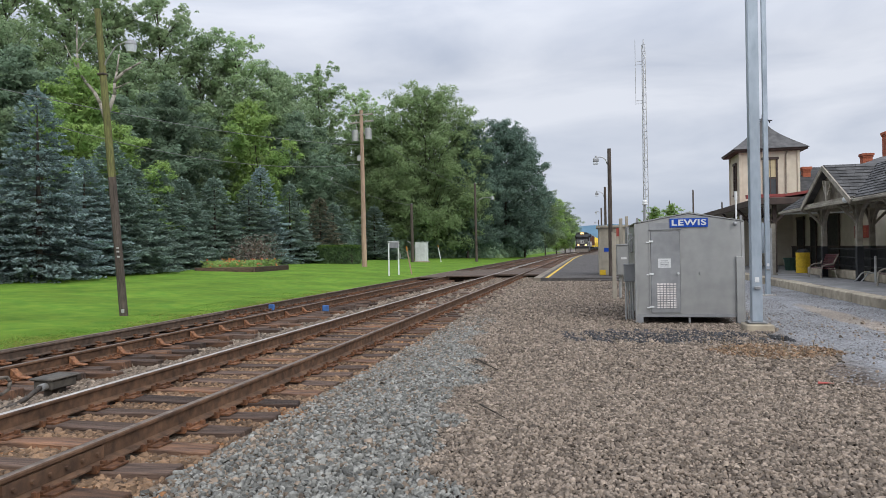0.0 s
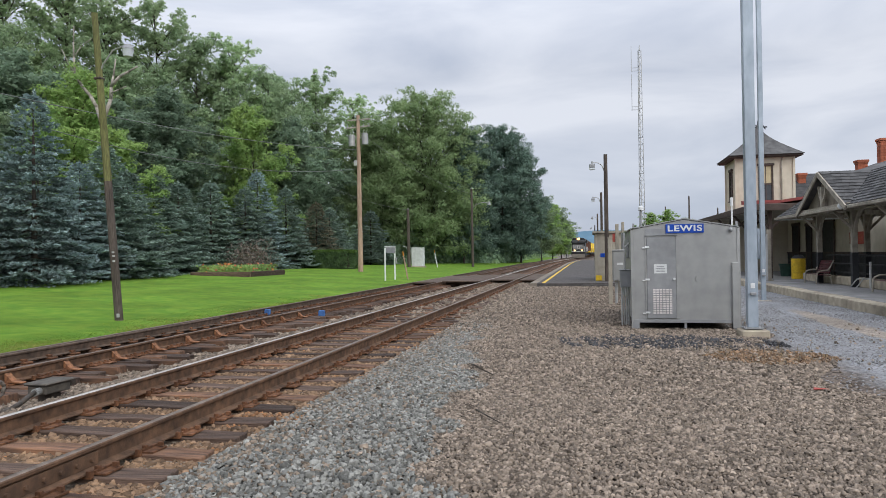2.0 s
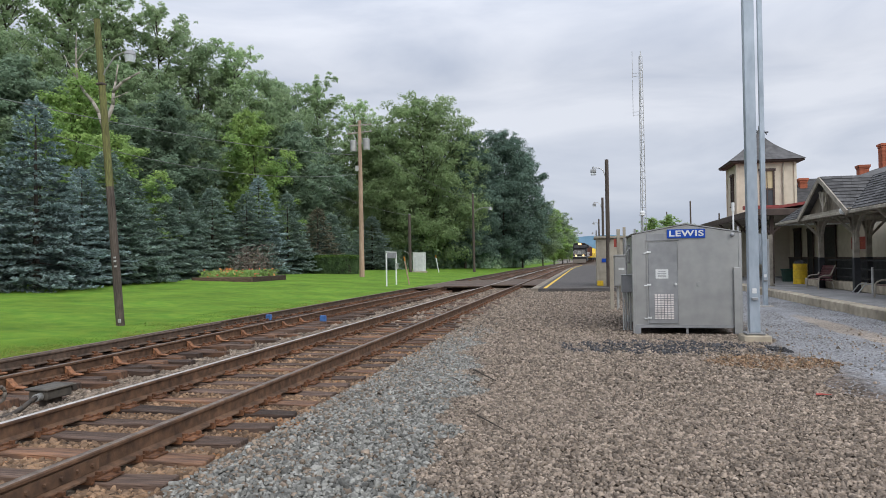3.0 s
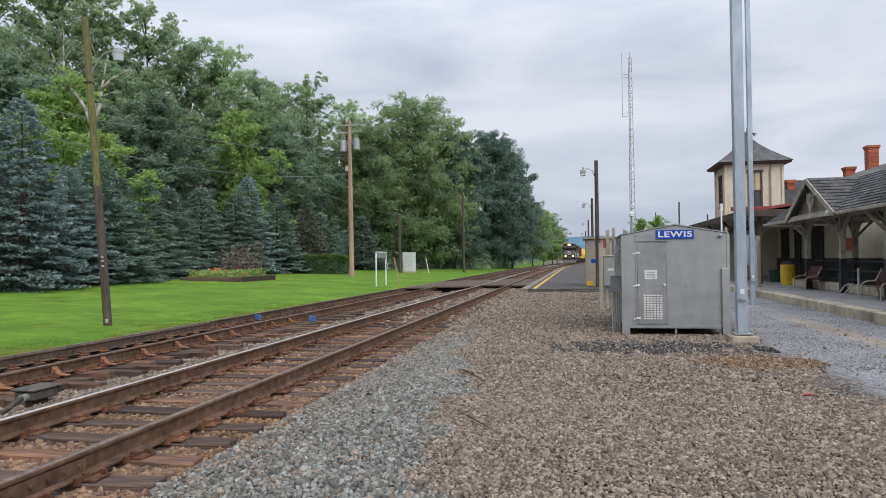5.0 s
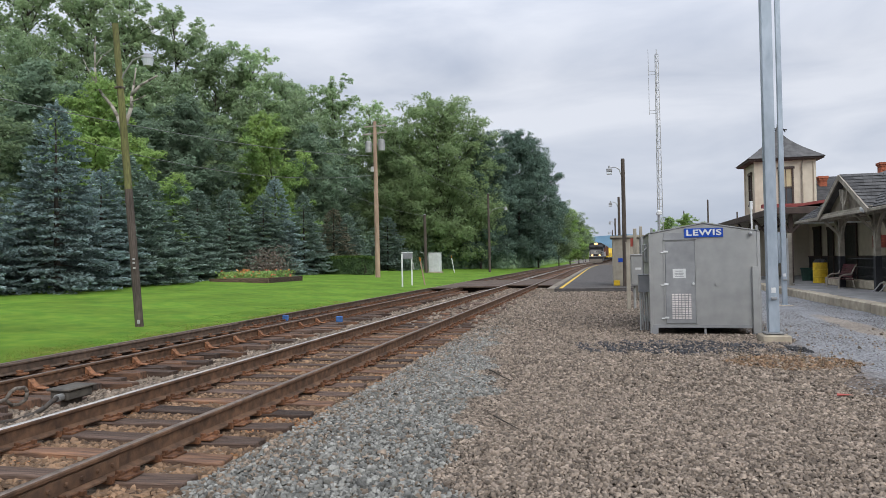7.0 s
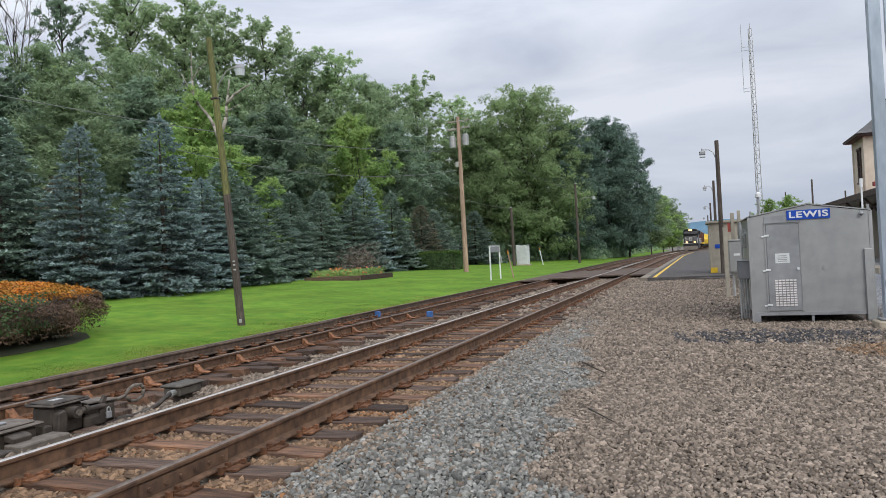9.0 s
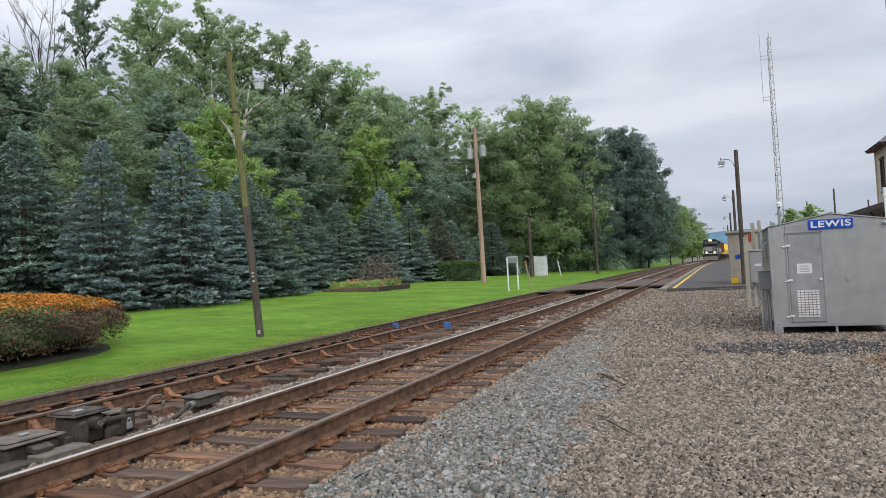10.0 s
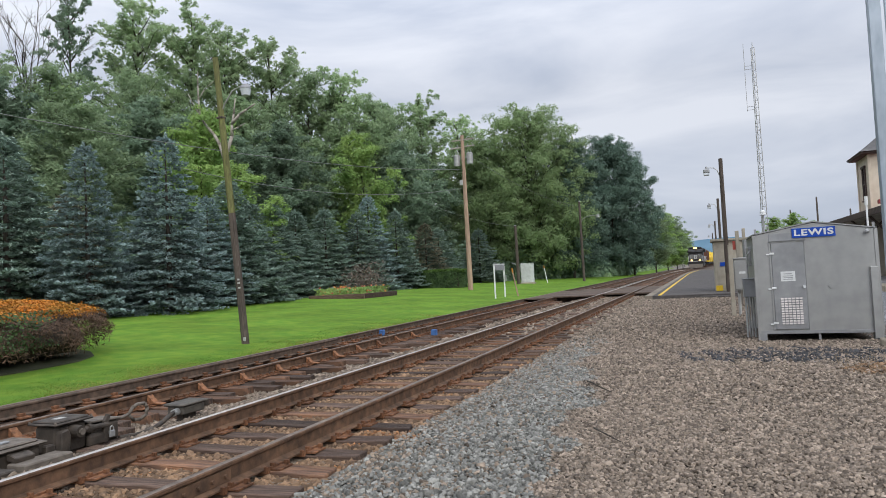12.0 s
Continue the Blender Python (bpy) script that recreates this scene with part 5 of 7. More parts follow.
def spruce(name, seed, h, w, material, tips, label):
    """A conifer at the origin: a straight trunk, tiers of drooping boughs with side shoots, and tufts of needles along them, paler at the ends."""
    rs = np.random.RandomState(seed)
    t = thing(name, 0, 0, 0, label, "spruce tree", "spruce row")
    wood = rod(bmesh.new(), (0, 0, -0.4), (0, 0, h * 0.99), h * 0.018, 0.012, 8)
    at, way, tip = [], [], []
    boughs = 200
    for i in range(boughs):
        f = ((i + 0.5) / boughs) ** 1.08
        z = h * (0.035 + 0.945 * f) + rs.uniform(-0.06, 0.06)
        a = i * 2.39996 + rs.uniform(-0.3, 0.3)
        ln = w * 0.5 * (1 - f) ** 0.80 * rs.uniform(0.74, 1.10) * min(1.0, 0.82 + 2.0 * f) + 0.10
        out, side = np.array([math.cos(a), math.sin(a), 0]), np.array([-math.sin(a), math.cos(a), 0])
        sag, rise = rs.uniform(0.22, 0.40), rs.uniform(0.10, 0.26) + (0.45 if f > 0.80 else 0)
        def along(s):
            return out * ln * s + np.array([0, 0, z - sag * ln * s + rise * ln * s ** 2.2])
        if i % 2 == 0:
            rod(wood, along(0.0), along(0.5), 0.024 * (1.1 - f), 0.014 * (1.1 - f), 4)
            rod(wood, along(0.5), along(0.95), 0.014 * (1.1 - f), 0.004, 4)
        n = max(3, int(ln / 0.19))
        for k in range(n):
            s = 0.26 + 0.74 * (k + 1) / n
            p = along(s)
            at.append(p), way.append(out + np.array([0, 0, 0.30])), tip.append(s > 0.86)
            reach = (0.40 * ln * (1.12 - s) + 0.10) * rs.uniform(0.7, 1.2)
            m = max(1, int(reach / 0.17))
            for sgn in (-1, 1):
                v = unit(out * 0.75 + side * sgn * 0.75 + np.array([0, 0, -0.10]))
                for j in range(m):
                    q = (j + 1) / m
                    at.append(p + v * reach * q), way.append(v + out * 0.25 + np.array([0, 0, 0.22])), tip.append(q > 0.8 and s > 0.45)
    for k in range(9):
        at.append(np.array([0, 0, h * (0.955 + 0.006 * k)])), way.append(np.array([0, 0, 1.0]) + rs.normal(size=3) * 0.25), tip.append(True)
    part("trunk", wood, M_BARK, t)
    at, way, tip = np.array(at) + rs.normal(size=(len(at), 3)) * 0.035, unit(np.array(way)), np.array(tip)
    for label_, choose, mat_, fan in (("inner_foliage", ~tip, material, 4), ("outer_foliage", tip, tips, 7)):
        p, d0 = np.repeat(at[choose], fan, 0), np.repeat(way[choose], fan, 0)
        n = len(p)
        d = unit(d0 + rs.normal(size=(n, 3)) * np.array([0.55, 0.55, 0.40]))
        u = unit(np.cross(np.array([0, 0, 1.0]) + rs.normal(size=(n, 3)) * 0.5, d))
        L, W = (0.165 * rs.uniform(0.6, 1.3, n))[:, None], (0.052 * rs.uniform(0.7, 1.35, n))[:, None]
        v = np.stack([p - d * L * 0.25 + u * W, p - d * L * 0.25 - u * W, p + d * L * 0.75], 1)
        radial = unit(np.stack([p[:, 0], p[:, 1], 0 * p[:, 0]], 1))
        soft = unit(np.array([0, 0, 0.85]) + radial * 0.55 + (d - d0) * 0.35 + rs.normal(size=(n, 3)) * 0.06)
        me = big_mesh(label_, facing(v.reshape(-1, 3), soft), 3, mat_)
        soften(me, soft)
        ob = new(label_, me)
        ob.parent = t
    return t


def plant(kind, x, y, sc=1.0, sz=None, turn=0.0, label=""):
    """A further tree of a kind already built, or the kind itself when it stands at the origin."""
    s0 = kind.scale if kind.get("planted") else (1, 1, 1)
    m = pose(x, y, ground_z(x, y), 0, 0, turn) @ Matrix.Diagonal((sc / s0[0], sc / s0[1], (sz or sc) / s0[2], 1))
    if not kind.get("planted"):
        kind["planted"] = 1
        kind.matrix_basis = m
        ob = kind
    else:
        ob = copy_thing(kind, m)
    if label:
        ob["label"] = label
    return ob


OAK = broadleaf("broadleaf_tree", 11, 22, 13, 4.0, 34000, 0.255, M_LEAF_MID, 58, "tall green broadleaf tree on the wooded slope")
DARK = broadleaf("broadleaf_tree", 12, 21, 11, 2.0, 30000, 0.275, M_LEAF_DARK, 54, "dense dark green broadleaf tree", plate=1.1)
LIGHT = broadleaf("broadleaf_tree", 13, 16, 9, 1.5, 28000, 0.205, M_LEAF_YEL, 46, "lighter yellow-green broadleaf tree", plate=1.1)
TALL = broadleaf("broadleaf_tree", 14, 26, 9.5, 5.0, 29000, 0.22, M_LEAF_BACKLIT, 74, "tall thin-crowned tree with gaps of sky", 0.14, 0.9)
THIN = broadleaf("broadleaf_tree", 16, 30, 7, 8.0, 14000, 0.22, M_LEAF_DARK, 44, "tall dark narrow tree with bare stretches of trunk", 0.15)
SHADED = broadleaf("maple_tree", 17, 21, 11, 1.0, 52000, 0.23, M_LEAF_SHADED, 76, "dense shaded green tree beside the far track", plate=1.15, full=0.6)
ROUND = broadleaf("broadleaf_tree", 15, 22, 15, 1.0, 92000, 0.235, M_LEAF_ROUND, 130, "broad round-crowned green tree by the lawn", plate=1.0, full=0.72)
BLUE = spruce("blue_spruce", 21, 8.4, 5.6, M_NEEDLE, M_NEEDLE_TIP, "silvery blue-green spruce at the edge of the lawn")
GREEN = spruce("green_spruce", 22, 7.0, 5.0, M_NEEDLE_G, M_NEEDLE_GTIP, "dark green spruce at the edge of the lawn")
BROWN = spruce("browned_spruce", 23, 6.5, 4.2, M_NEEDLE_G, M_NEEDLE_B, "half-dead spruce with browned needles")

for kind, x, y, h0, h, wide, a in (
        (TALL, -57, 45, 26, 19.5, 0.85, 10), (LIGHT, -54, 50, 16, 17, 1.1, 60), (THIN, -61.4, 58, 30, 33, 1.0, 120), (TALL, -56, 62, 26, 31, 1.25, 200),
        (TALL, -51.7, 66, 26, 31.0, 1.25, 250), (TALL, -46.2, 66, 26, 28.5, 1.25, 20), (OAK, -50, 56, 22, 20, 0.85, 20), (TALL, -42.7, 70, 26, 28.5, 1.2, 80), (OAK, -38.1, 70, 22, 24, 1.0, 130),
        (TALL, -35.5, 73, 26, 25.5, 1.15, 190), (OAK, -35.2, 85, 22, 24, 1.0, 240), (TALL, -32.2, 90, 26, 26.5, 1.15, 300), (TALL, -28.5, 97, 26, 25, 1.1, 35),
        (OAK, -46, 42, 22, 17, 0.85, 90), (LIGHT, -32.1, 44, 16, 14.5, 1.0, 150), (DARK, -33.5, 57, 21, 16, 0.95, 210), (LIGHT, -29.5, 66, 16, 16.5, 0.95, 270),
        (DARK, -28.5, 74, 21, 17, 0.9, 330), (DARK, -34, 51, 21, 13.5, 0.95, 15), (DARK, -40, 47, 21, 16, 0.95, 65), (OAK, -36, 36, 22, 13, 0.75, 115),
        (DARK, -42, 34, 21, 15, 0.9, 165), (OAK, -50, 33, 22, 19, 0.9, 215), (LIGHT, -25.8, 40, 16, 9.5, 0.75, 300), (OAK, -40, 60, 22, 19, 0.9, 265),
        (OAK, -33.0, 77, 22, 22.5, 0.9, 300), (ROUND, -18.1, 95, 22, 24.0, 1.1, 45), (ROUND, -24.5, 94, 22, 20, 0.85, 145), (SHADED, -13.2, 99, 21, 20, 0.95, 245),
        (SHADED, -9.6, 116, 21, 23.5, 1.1, 75), (SHADED, -13.5, 119, 21, 20.5, 0.9, 175), (SHADED, -7.2, 124, 21, 21, 0.9, 275),
        (OAK, -5.2, 150, 22, 14.0, 0.75, 5), (LIGHT, -3.9, 172, 16, 13.7, 0.95, 105), (OAK, -2.8, 200, 22, 13.3, 0.75, 205), (LIGHT, -2.4, 235, 16, 12.6, 1.0, 305), (OAK, -3.2, 290, 22, 11.9, 0.6, 50), (DARK, -2.7, 360, 21, 11.1, 0.6, 90),
        (DARK, -30, 84, 21, 17, 0.9, 310), (DARK, -22, 104, 21, 18, 1.0, 25),
        (LIGHT, 13.6, 110, 16, 7.4, 0.55, 20), (LIGHT, 16.6, 112, 16, 7.9, 0.6, 140), (OAK, 19.6, 112, 22, 6.6, 0.35, 260)):
    plant(kind, x, y, wide, h / h0, a)

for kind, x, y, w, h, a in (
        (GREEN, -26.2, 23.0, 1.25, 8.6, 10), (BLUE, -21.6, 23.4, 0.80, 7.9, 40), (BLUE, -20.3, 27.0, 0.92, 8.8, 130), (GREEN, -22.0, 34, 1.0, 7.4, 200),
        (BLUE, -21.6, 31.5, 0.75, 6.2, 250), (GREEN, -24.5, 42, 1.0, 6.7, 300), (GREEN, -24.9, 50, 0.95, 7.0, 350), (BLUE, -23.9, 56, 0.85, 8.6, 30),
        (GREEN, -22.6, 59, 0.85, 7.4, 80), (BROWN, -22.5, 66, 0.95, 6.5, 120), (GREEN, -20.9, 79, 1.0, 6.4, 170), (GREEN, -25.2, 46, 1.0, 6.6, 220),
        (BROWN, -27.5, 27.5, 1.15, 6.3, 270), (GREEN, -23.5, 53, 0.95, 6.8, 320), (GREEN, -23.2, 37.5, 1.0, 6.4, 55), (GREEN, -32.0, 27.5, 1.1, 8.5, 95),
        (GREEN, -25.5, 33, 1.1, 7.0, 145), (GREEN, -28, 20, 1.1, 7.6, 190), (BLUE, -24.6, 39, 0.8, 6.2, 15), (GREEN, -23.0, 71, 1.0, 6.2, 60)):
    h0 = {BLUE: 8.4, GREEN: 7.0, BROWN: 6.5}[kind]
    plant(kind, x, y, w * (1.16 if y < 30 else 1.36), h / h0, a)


def leaf_mass(name, seed, n, place, size, material, label, category):
    """Countless leaves or twigs in one mesh; place(rs, n) gives centres and normals."""
    rs = np.random.RandomState(seed)
    c, nrm = place(rs, n)
    return tagged(new(name, big_mesh(name, leaf_cards(rs, c, nrm, size), 4, material)), label, category, kind="stuff")


def brush(rs, n):
    y = rs.uniform(15, 125, n)
    edge = np.interp(y, [15, 60, 80, 92, 105, 125], [-27, -27.5, -25, -17, -14, -12])
    x = edge - rs.uniform(0, 1, n) ** 1.5 * 12
    g = np.interp(-x, [5.9, 9, 13, 22, 40, 60], [-0.3, -0.12, 0.15, 0.45, 0.9, 1.2]) + np.clip(-30 - x, 0, 60) * 0.16
    top = 3.0 + 1.6 * np.sin(y * 0.7) + 1.2 * np.sin(y * 1.9 + x)
    z = g + rs.uniform(0, 1, n) * np.clip(top, 1, 7)
    return np.stack([x, y, z], 1), rs.normal(size=(n, 3)) + np.array([0.4, -0.4, 0.5])


leaf_mass("undergrowth", 31, 42000, brush, 0.34, M_LEAF_DARK, "dark tangled undergrowth below the trees", "undergrowth")


def track_edge_brush(rs, n):
    y = rs.uniform(108, 330, n)
    x = -9.5 - rs.uniform(0, 1, n) ** 1.4 * 7
    z = -0.2 + rs.uniform(0, 1, n) * (1.8 + 1.2 * np.sin(y * 0.33))
    return np.stack([x, y, z], 1), rs.normal(size=(n, 3)) + np.array([0.4, -0.4, 0.5])


def woodland_edge(rs, n):
    y = rs.uniform(84, 138, n)
    x = np.interp(y, [84, 95, 105, 115, 138], [-24, -15, -11, -9, -8]) - rs.uniform(0, 1, n) ** 1.3 * 5
    z = rs.uniform(0, 1, n) * (2.6 + 0.9 * np.sin(y * 0.6) + 0.6 * np.sin(y * 1.7))
    return np.stack([x, y, z], 1), rs.normal(size=(n, 3)) + np.array([0.4, -0.4, 0.7])


leaf_mass("woodland_edge", 33, 15000, woodland_edge, 0.36, M_LEAF_DARK, "low dark foliage at the foot of the trees", "undergrowth")
leaf_mass("trackside_brush", 32, 9000, track_edge_brush, 0.42, M_LEAF_MID, "low green brush along the far track", "brush")


def hedge(name, x0, x1, y0, y1, h, n, size, material, top_material, seed, label, taper=0.12, elong=1.5):
    """A clipped hedge: twigs inside, leaves on the faces, a lighter top with light put into its colour."""
    rs = np.random.RandomState(seed)
    t = thing(name, (x0 + x1) / 2, (y0 + y1) / 2, ground_z((x0 + x1) / 2, (y0 + y1) / 2), label, "hedge")
    a, b = (x1 - x0) / 2, (y1 - y0) / 2
    def shell(n, lo, hi):
        th = rs.uniform(0, 6.283, n)
        sup = (np.abs(np.cos(th)) ** 5 + np.abs(np.sin(th)) ** 5) ** (-1 / 5)
        z = rs.uniform(lo, hi, n)
        k = (1 - taper * (1 - z)) * rs.uniform(0.86, 1.0, n) * np.where(z > 0.85, 1 - (z - 0.85) * 0.9, 1)
        return np.stack([a * sup * np.cos(th) * k, b * sup * np.sin(th) * k, h * z], 1), np.stack([np.cos(th), np.sin(th), 0.3 + 0 * th], 1)
    def cap(n):
        p = rs.uniform(-0.95, 0.95, (n, 2))
        z = h * (0.97 - 0.14 * (np.abs(p[:, 0]) ** 3 + np.abs(p[:, 1]) ** 3) / 2) + rs.normal(size=n) * 0.02
        return np.stack([a * p[:, 0], b * p[:, 1], z], 1), np.tile([0, 0, 1.0], (n, 1))
    c, d = shell(n, 0.0, 0.92)
    part_ob = new("hedge_side", big_mesh("hedge_side", leaf_cards(rs, c, d + rs.normal(size=c.shape) * 0.6, size, elong), 4, material))
    part_ob.parent = t
    c, d = cap(int(n * 0.8))
    part_ob = new("hedge_top", big_mesh("hedge_top", leaf_cards(rs, c, d + rs.normal(size=c.shape) * 0.6, size), 4, top_material))
    part_ob.parent = t
    core = bx((-a * 0.8, a * 0.8, -b * 0.8, b * 0.8, -0.05, h * 0.86))
    part("hedge_core", core, M_BARK, t, bevel=0.15)
    return t


hedge("clipped_hedge", -22.6, -16.3, 60.0, 62.0, 1.72, 12000, 0.13, M_HEDGEGREEN, M_HEDGELIT, 41, "long clipped green hedge on the lawn")


def barberry():
    t = thing("barberry_hedge", -12.9, 9.6, ground_z(-12.9, 9.6), "clipped mounded hedge with an orange top and bare brown twigs", "hedge")
    rs = np.random.RandomState(42)
    a, b, h = 3.85, 4.65, 1.34
    def dome(n, lo, hi):
        th, v = rs.uniform(0, 6.283, n), rs.uniform(lo, hi, n) * math.pi / 2
        sup = (np.abs(np.cos(th)) ** 3.5 + np.abs(np.sin(th)) ** 3.5) ** (-1 / 3.5)
        r = np.cos(v) ** 0.42 * (1 + 0.035 * np.sin(7 * th) + 0.03 * np.sin(15 * th + 9 * v)) * rs.uniform(0.93, 1.01, n) * np.where(v < 0.25, 0.93 + 0.28 * v, 1)
        z = h * np.sin(v) ** 0.62 + rs.normal(size=n) * 0.02
        return np.stack([a * sup * np.cos(th) * r, b * sup * np.sin(th) * r, z], 1), np.stack([np.cos(th) * np.cos(v), np.sin(th) * np.cos(v), np.sin(v) + 0.2], 1)
    for nm, n, lo, hi, size, el, m, lab in (("orange_top", 34000, 0.34, 1.0, 0.042, 1.5, M_ORANGE, "orange and russet clipped leaves"), ("green_leaves", 34000, 0.03, 0.46, 0.040, 1.4, M_HEDGEGREEN, "dark green leaves"),
                                            ("twig_mass", 30000, 0.0, 0.38, 0.020, 6.0, M_TWIG, "bare brown twigs")):
        c, d = dome(n, lo, hi)
        if nm == "green_leaves":
            keep = (np.sin(c[:, 1] * 2.1) + np.sin(c[:, 0] * 1.3 + c[:, 2] * 4) > -1.0) & (c[:, 1] < 0.9 + 0.8 * c[:, 2] + 0.5 * np.sin(c[:, 2] * 9 + c[:, 0] * 3))
            c = c * 1.012
            c, d = c[keep], d[keep]
        ob = tagged(new(nm, big_mesh(nm, leaf_cards(rs, c, d + rs.normal(size=c.shape) * 0.6, size, el), 4, m)), lab)
        ob.parent = t
    soil = bmesh.new()
    rim = []
    for k in range(32):
        th = k * math.pi / 16
        sup = (abs(math.cos(th)) ** 3.5 + abs(math.sin(th)) ** 3.5) ** (-1 / 3.5)
        x, y = (a - 0.42) * sup * math.cos(th), (b - 0.42) * sup * math.sin(th)
        rim.append((x, y, ground_z(-12.9 + x, 9.6) - ground_z(-12.9, 9.6)))
    up, down = [soil.verts.new((x, y, z + 0.05)) for x, y, z in rim], [soil.verts.new((x * 1.03, y * 1.03, z - 0.1)) for x, y, z in rim]
    for k in range(32):
        soil.faces.new((down[k], down[(k + 1) % 32], up[(k + 1) % 32], up[k]))
    soil.faces.new(up)
    part("soil_bed", soil, M_WOODFLOOR, t, "dark bare soil under the hedge")
    part("hedge_core", prism([(-2.9, 0), (-3.0, 0.5), (-2.3, 0.92), (2.3, 0.92), (3.0, 0.5), (2.9, 0)], "y", -3.3, 3.3), M_BARK, t, bevel=0.25)
    st = bmesh.new()
    for k in range(60):
        th = rs.uniform(0, 6.283)
        x, y = a * 0.75 * math.cos(th), b * 0.75 * math.sin(th)
        rod(st, (x, y, 0), (x * 1.27 + rs.uniform(-0.2, 0.2), y * 1.27 + rs.uniform(-0.2, 0.2), rs.uniform(0.3, 0.9)), 0.016, 0.006, 4)
    part("stems", st, M_TWIG, t)["kind"] = "stuff"


barberry()


def flower_bed():
    t = thing("flower_bed", -18.6, 43.5, ground_z(-18.6, 43.5), "timber-edged flower bed with low bushes and flowers", "flower bed")
    part("bed_edge", bx((-1.9, 2.2, -3.6, -3.35, -0.15, 0.28)), M_TIE, t, bevel=0.02)
    part("bed_edge", bx((1.95, 2.2, -3.34, 1.6, -0.15, 0.28)), M_TIE, t, bevel=0.02)
    part("soil", bx((-1.85, 1.94, -3.34, 1.6, -0.1, 0.18)), M_WOODFLOOR, t)
    rs = np.random.RandomState(51)
    for nm, n, size, m, zz, sp in (("foliage", 3600, 0.11, M_LEAF_YEL, 0.5, 2.3), ("blossoms", 260, 0.13, M_FLOWER, 0.62, 2.2)):
        c = np.stack([rs.uniform(-1.8, 1.8, n), rs.uniform(-3.2, 1.3, n), 0.18 + rs.uniform(0, 1, n) ** 1.5 * zz], 1)
        ob = new(nm, big_mesh(nm, leaf_cards(rs, c, rs.normal(size=c.shape) + np.array([0, -0.3, 0.8]), size), 4, m))
        ob.parent = t
    c = rs.normal(size=(1500, 3)) * np.array([0.75, 0.7, 0.6]) + np.array([0.2, 0.4, 1.1])
    c = c[c[:, 2] > 0.1]
    ob = new("bare_bush", big_mesh("bare_bush", leaf_cards(rs, c, rs.normal(size=c.shape), 0.06, 4.0), 4, M_DRYTWIG))
    ob.parent = t
    st = bmesh.new()
    for k in range(22):
        a = k * 0.7
        rod(st, (0.2, 0.4, 0.1), (0.2 + 1.1 * math.cos(a) * rs.uniform(0.4, 1), 0.4 + 0.9 * math.sin(a), rs.uniform(0.9, 2.0)), 0.018, 0.006, 4)
    part("bush_stems", st, M_DRYTWIG, t)


flower_bed()


def dead_tree():
    bx_, by_ = -29.0, 43.5
    t = thing("dead_tree", bx_, by_, 0, "bare bleached dead tree standing among the spruces", "dead tree")
    def limb(name, pts, r0, r1):
        part(name, rods([(x - bx_, dy, z) for x, dy, z in pts], r0, r1, 7), M_GREYWOOD, t, smooth=True)
    limb("trunk", [(-29.0, 0, 0), (-29.1, 0, 5), (-29.3, 0, 9), (-29.5, -0.1, 11.2)], 0.24, 0.17)
    limb("limb", [(-29.5, -0.1, 11.2), (-29.9, -0.1, 12.4), (-30.3, -0.2, 13.2), (-31.1, -0.2, 14.1), (-31.5, -0.3, 14.9), (-31.6, -0.3, 16.1), (-31.6, -0.3, 17.2), (-31.55, -0.3, 18.3)], 0.16, 0.03)
    limb("limb", [(-31.5, -0.3, 14.9), (-32.0, -0.3, 15.6), (-32.5, -0.4, 16.7)], 0.07, 0.025)
    limb("limb", [(-31.6, -0.3, 16.1), (-31.0, -0.3, 16.8), (-30.0, -0.4, 17.3)], 0.05, 0.02)
    limb("limb", [(-29.5, -0.1, 11.2), (-28.6, -0.3, 12.9), (-28.5, -0.4, 13.7), (-28.3, -0.4, 14.5), (-28.1, -0.4, 15.7)], 0.16, 0.04)
    limb("limb", [(-28.5, -0.4, 13.8), (-27.7, -0.5, 14.4), (-27.0, -0.5, 14.7), (-26.3, -0.5, 15.0)], 0.12, 0.06)
    limb("limb", [(-28.5, -0.4, 13.3), (-27.9, -0.4, 13.5), (-27.3, -0.4, 13.7)], 0.06, 0.03)


dead_tree()

def bare_tree(x, y, h, seed):
    t = thing("bare_tree", x, y, ground_z(x, y), "leafless grey tree with fine upright twigs on the slope", "tree")
    rnd = random.Random(seed)
    wood = bmesh.new()
    def grow(p, d, ln, r, depth):
        q = p + d * ln
        rod(wood, p, q, r, r * 0.66, 5 if depth < 2 else 3)
        if depth < 5:
            for k in range(3 if depth else 4):
                e = (d + Vector((rnd.gauss(0, 0.36), rnd.gauss(0, 0.36), rnd.uniform(0.0, 0.22)))).normalized()
                grow(p.lerp(q, rnd.uniform(0.6, 1.0)), e, ln * rnd.uniform(0.5, 0.72), r * 0.6, depth + 1)
    grow(Vector((0, 0, -0.4)), Vector((0.02, 0, 1)), h * 0.42, 0.22, 0)
    part("branches", wood, M_BARK, t)["kind"] = "stuff"


bare_tree(-68.7, 57.0, 36.0, 4)

# grass blades along the nearer lawn
rs_ = np.random.RandomState(61)
n_ = 42000
gy = 5 + 22 * rs_.uniform(0, 1, n_) ** 1.3
gx = -5.95 - rs_.uniform(0, 1, n_) ** 1.9 * 2.2
gz = np.interp(-gx, [5.9, 6.6, 9, 13], [-0.30, -0.24, -0.12, 0.15]) + 0.02
hh = rs_.uniform(0.015, 0.035, n_) * np.where(gx > -6.25, 1.9, 1.0)
aa = rs_.uniform(0, 6.283, n_)
wv = np.stack([np.cos(aa), np.sin(aa), 0 * aa], 1) * 0.007
ln_ = rs_.normal(size=(n_, 3)) * 0.03
base_ = np.stack([gx, gy, gz], 1)
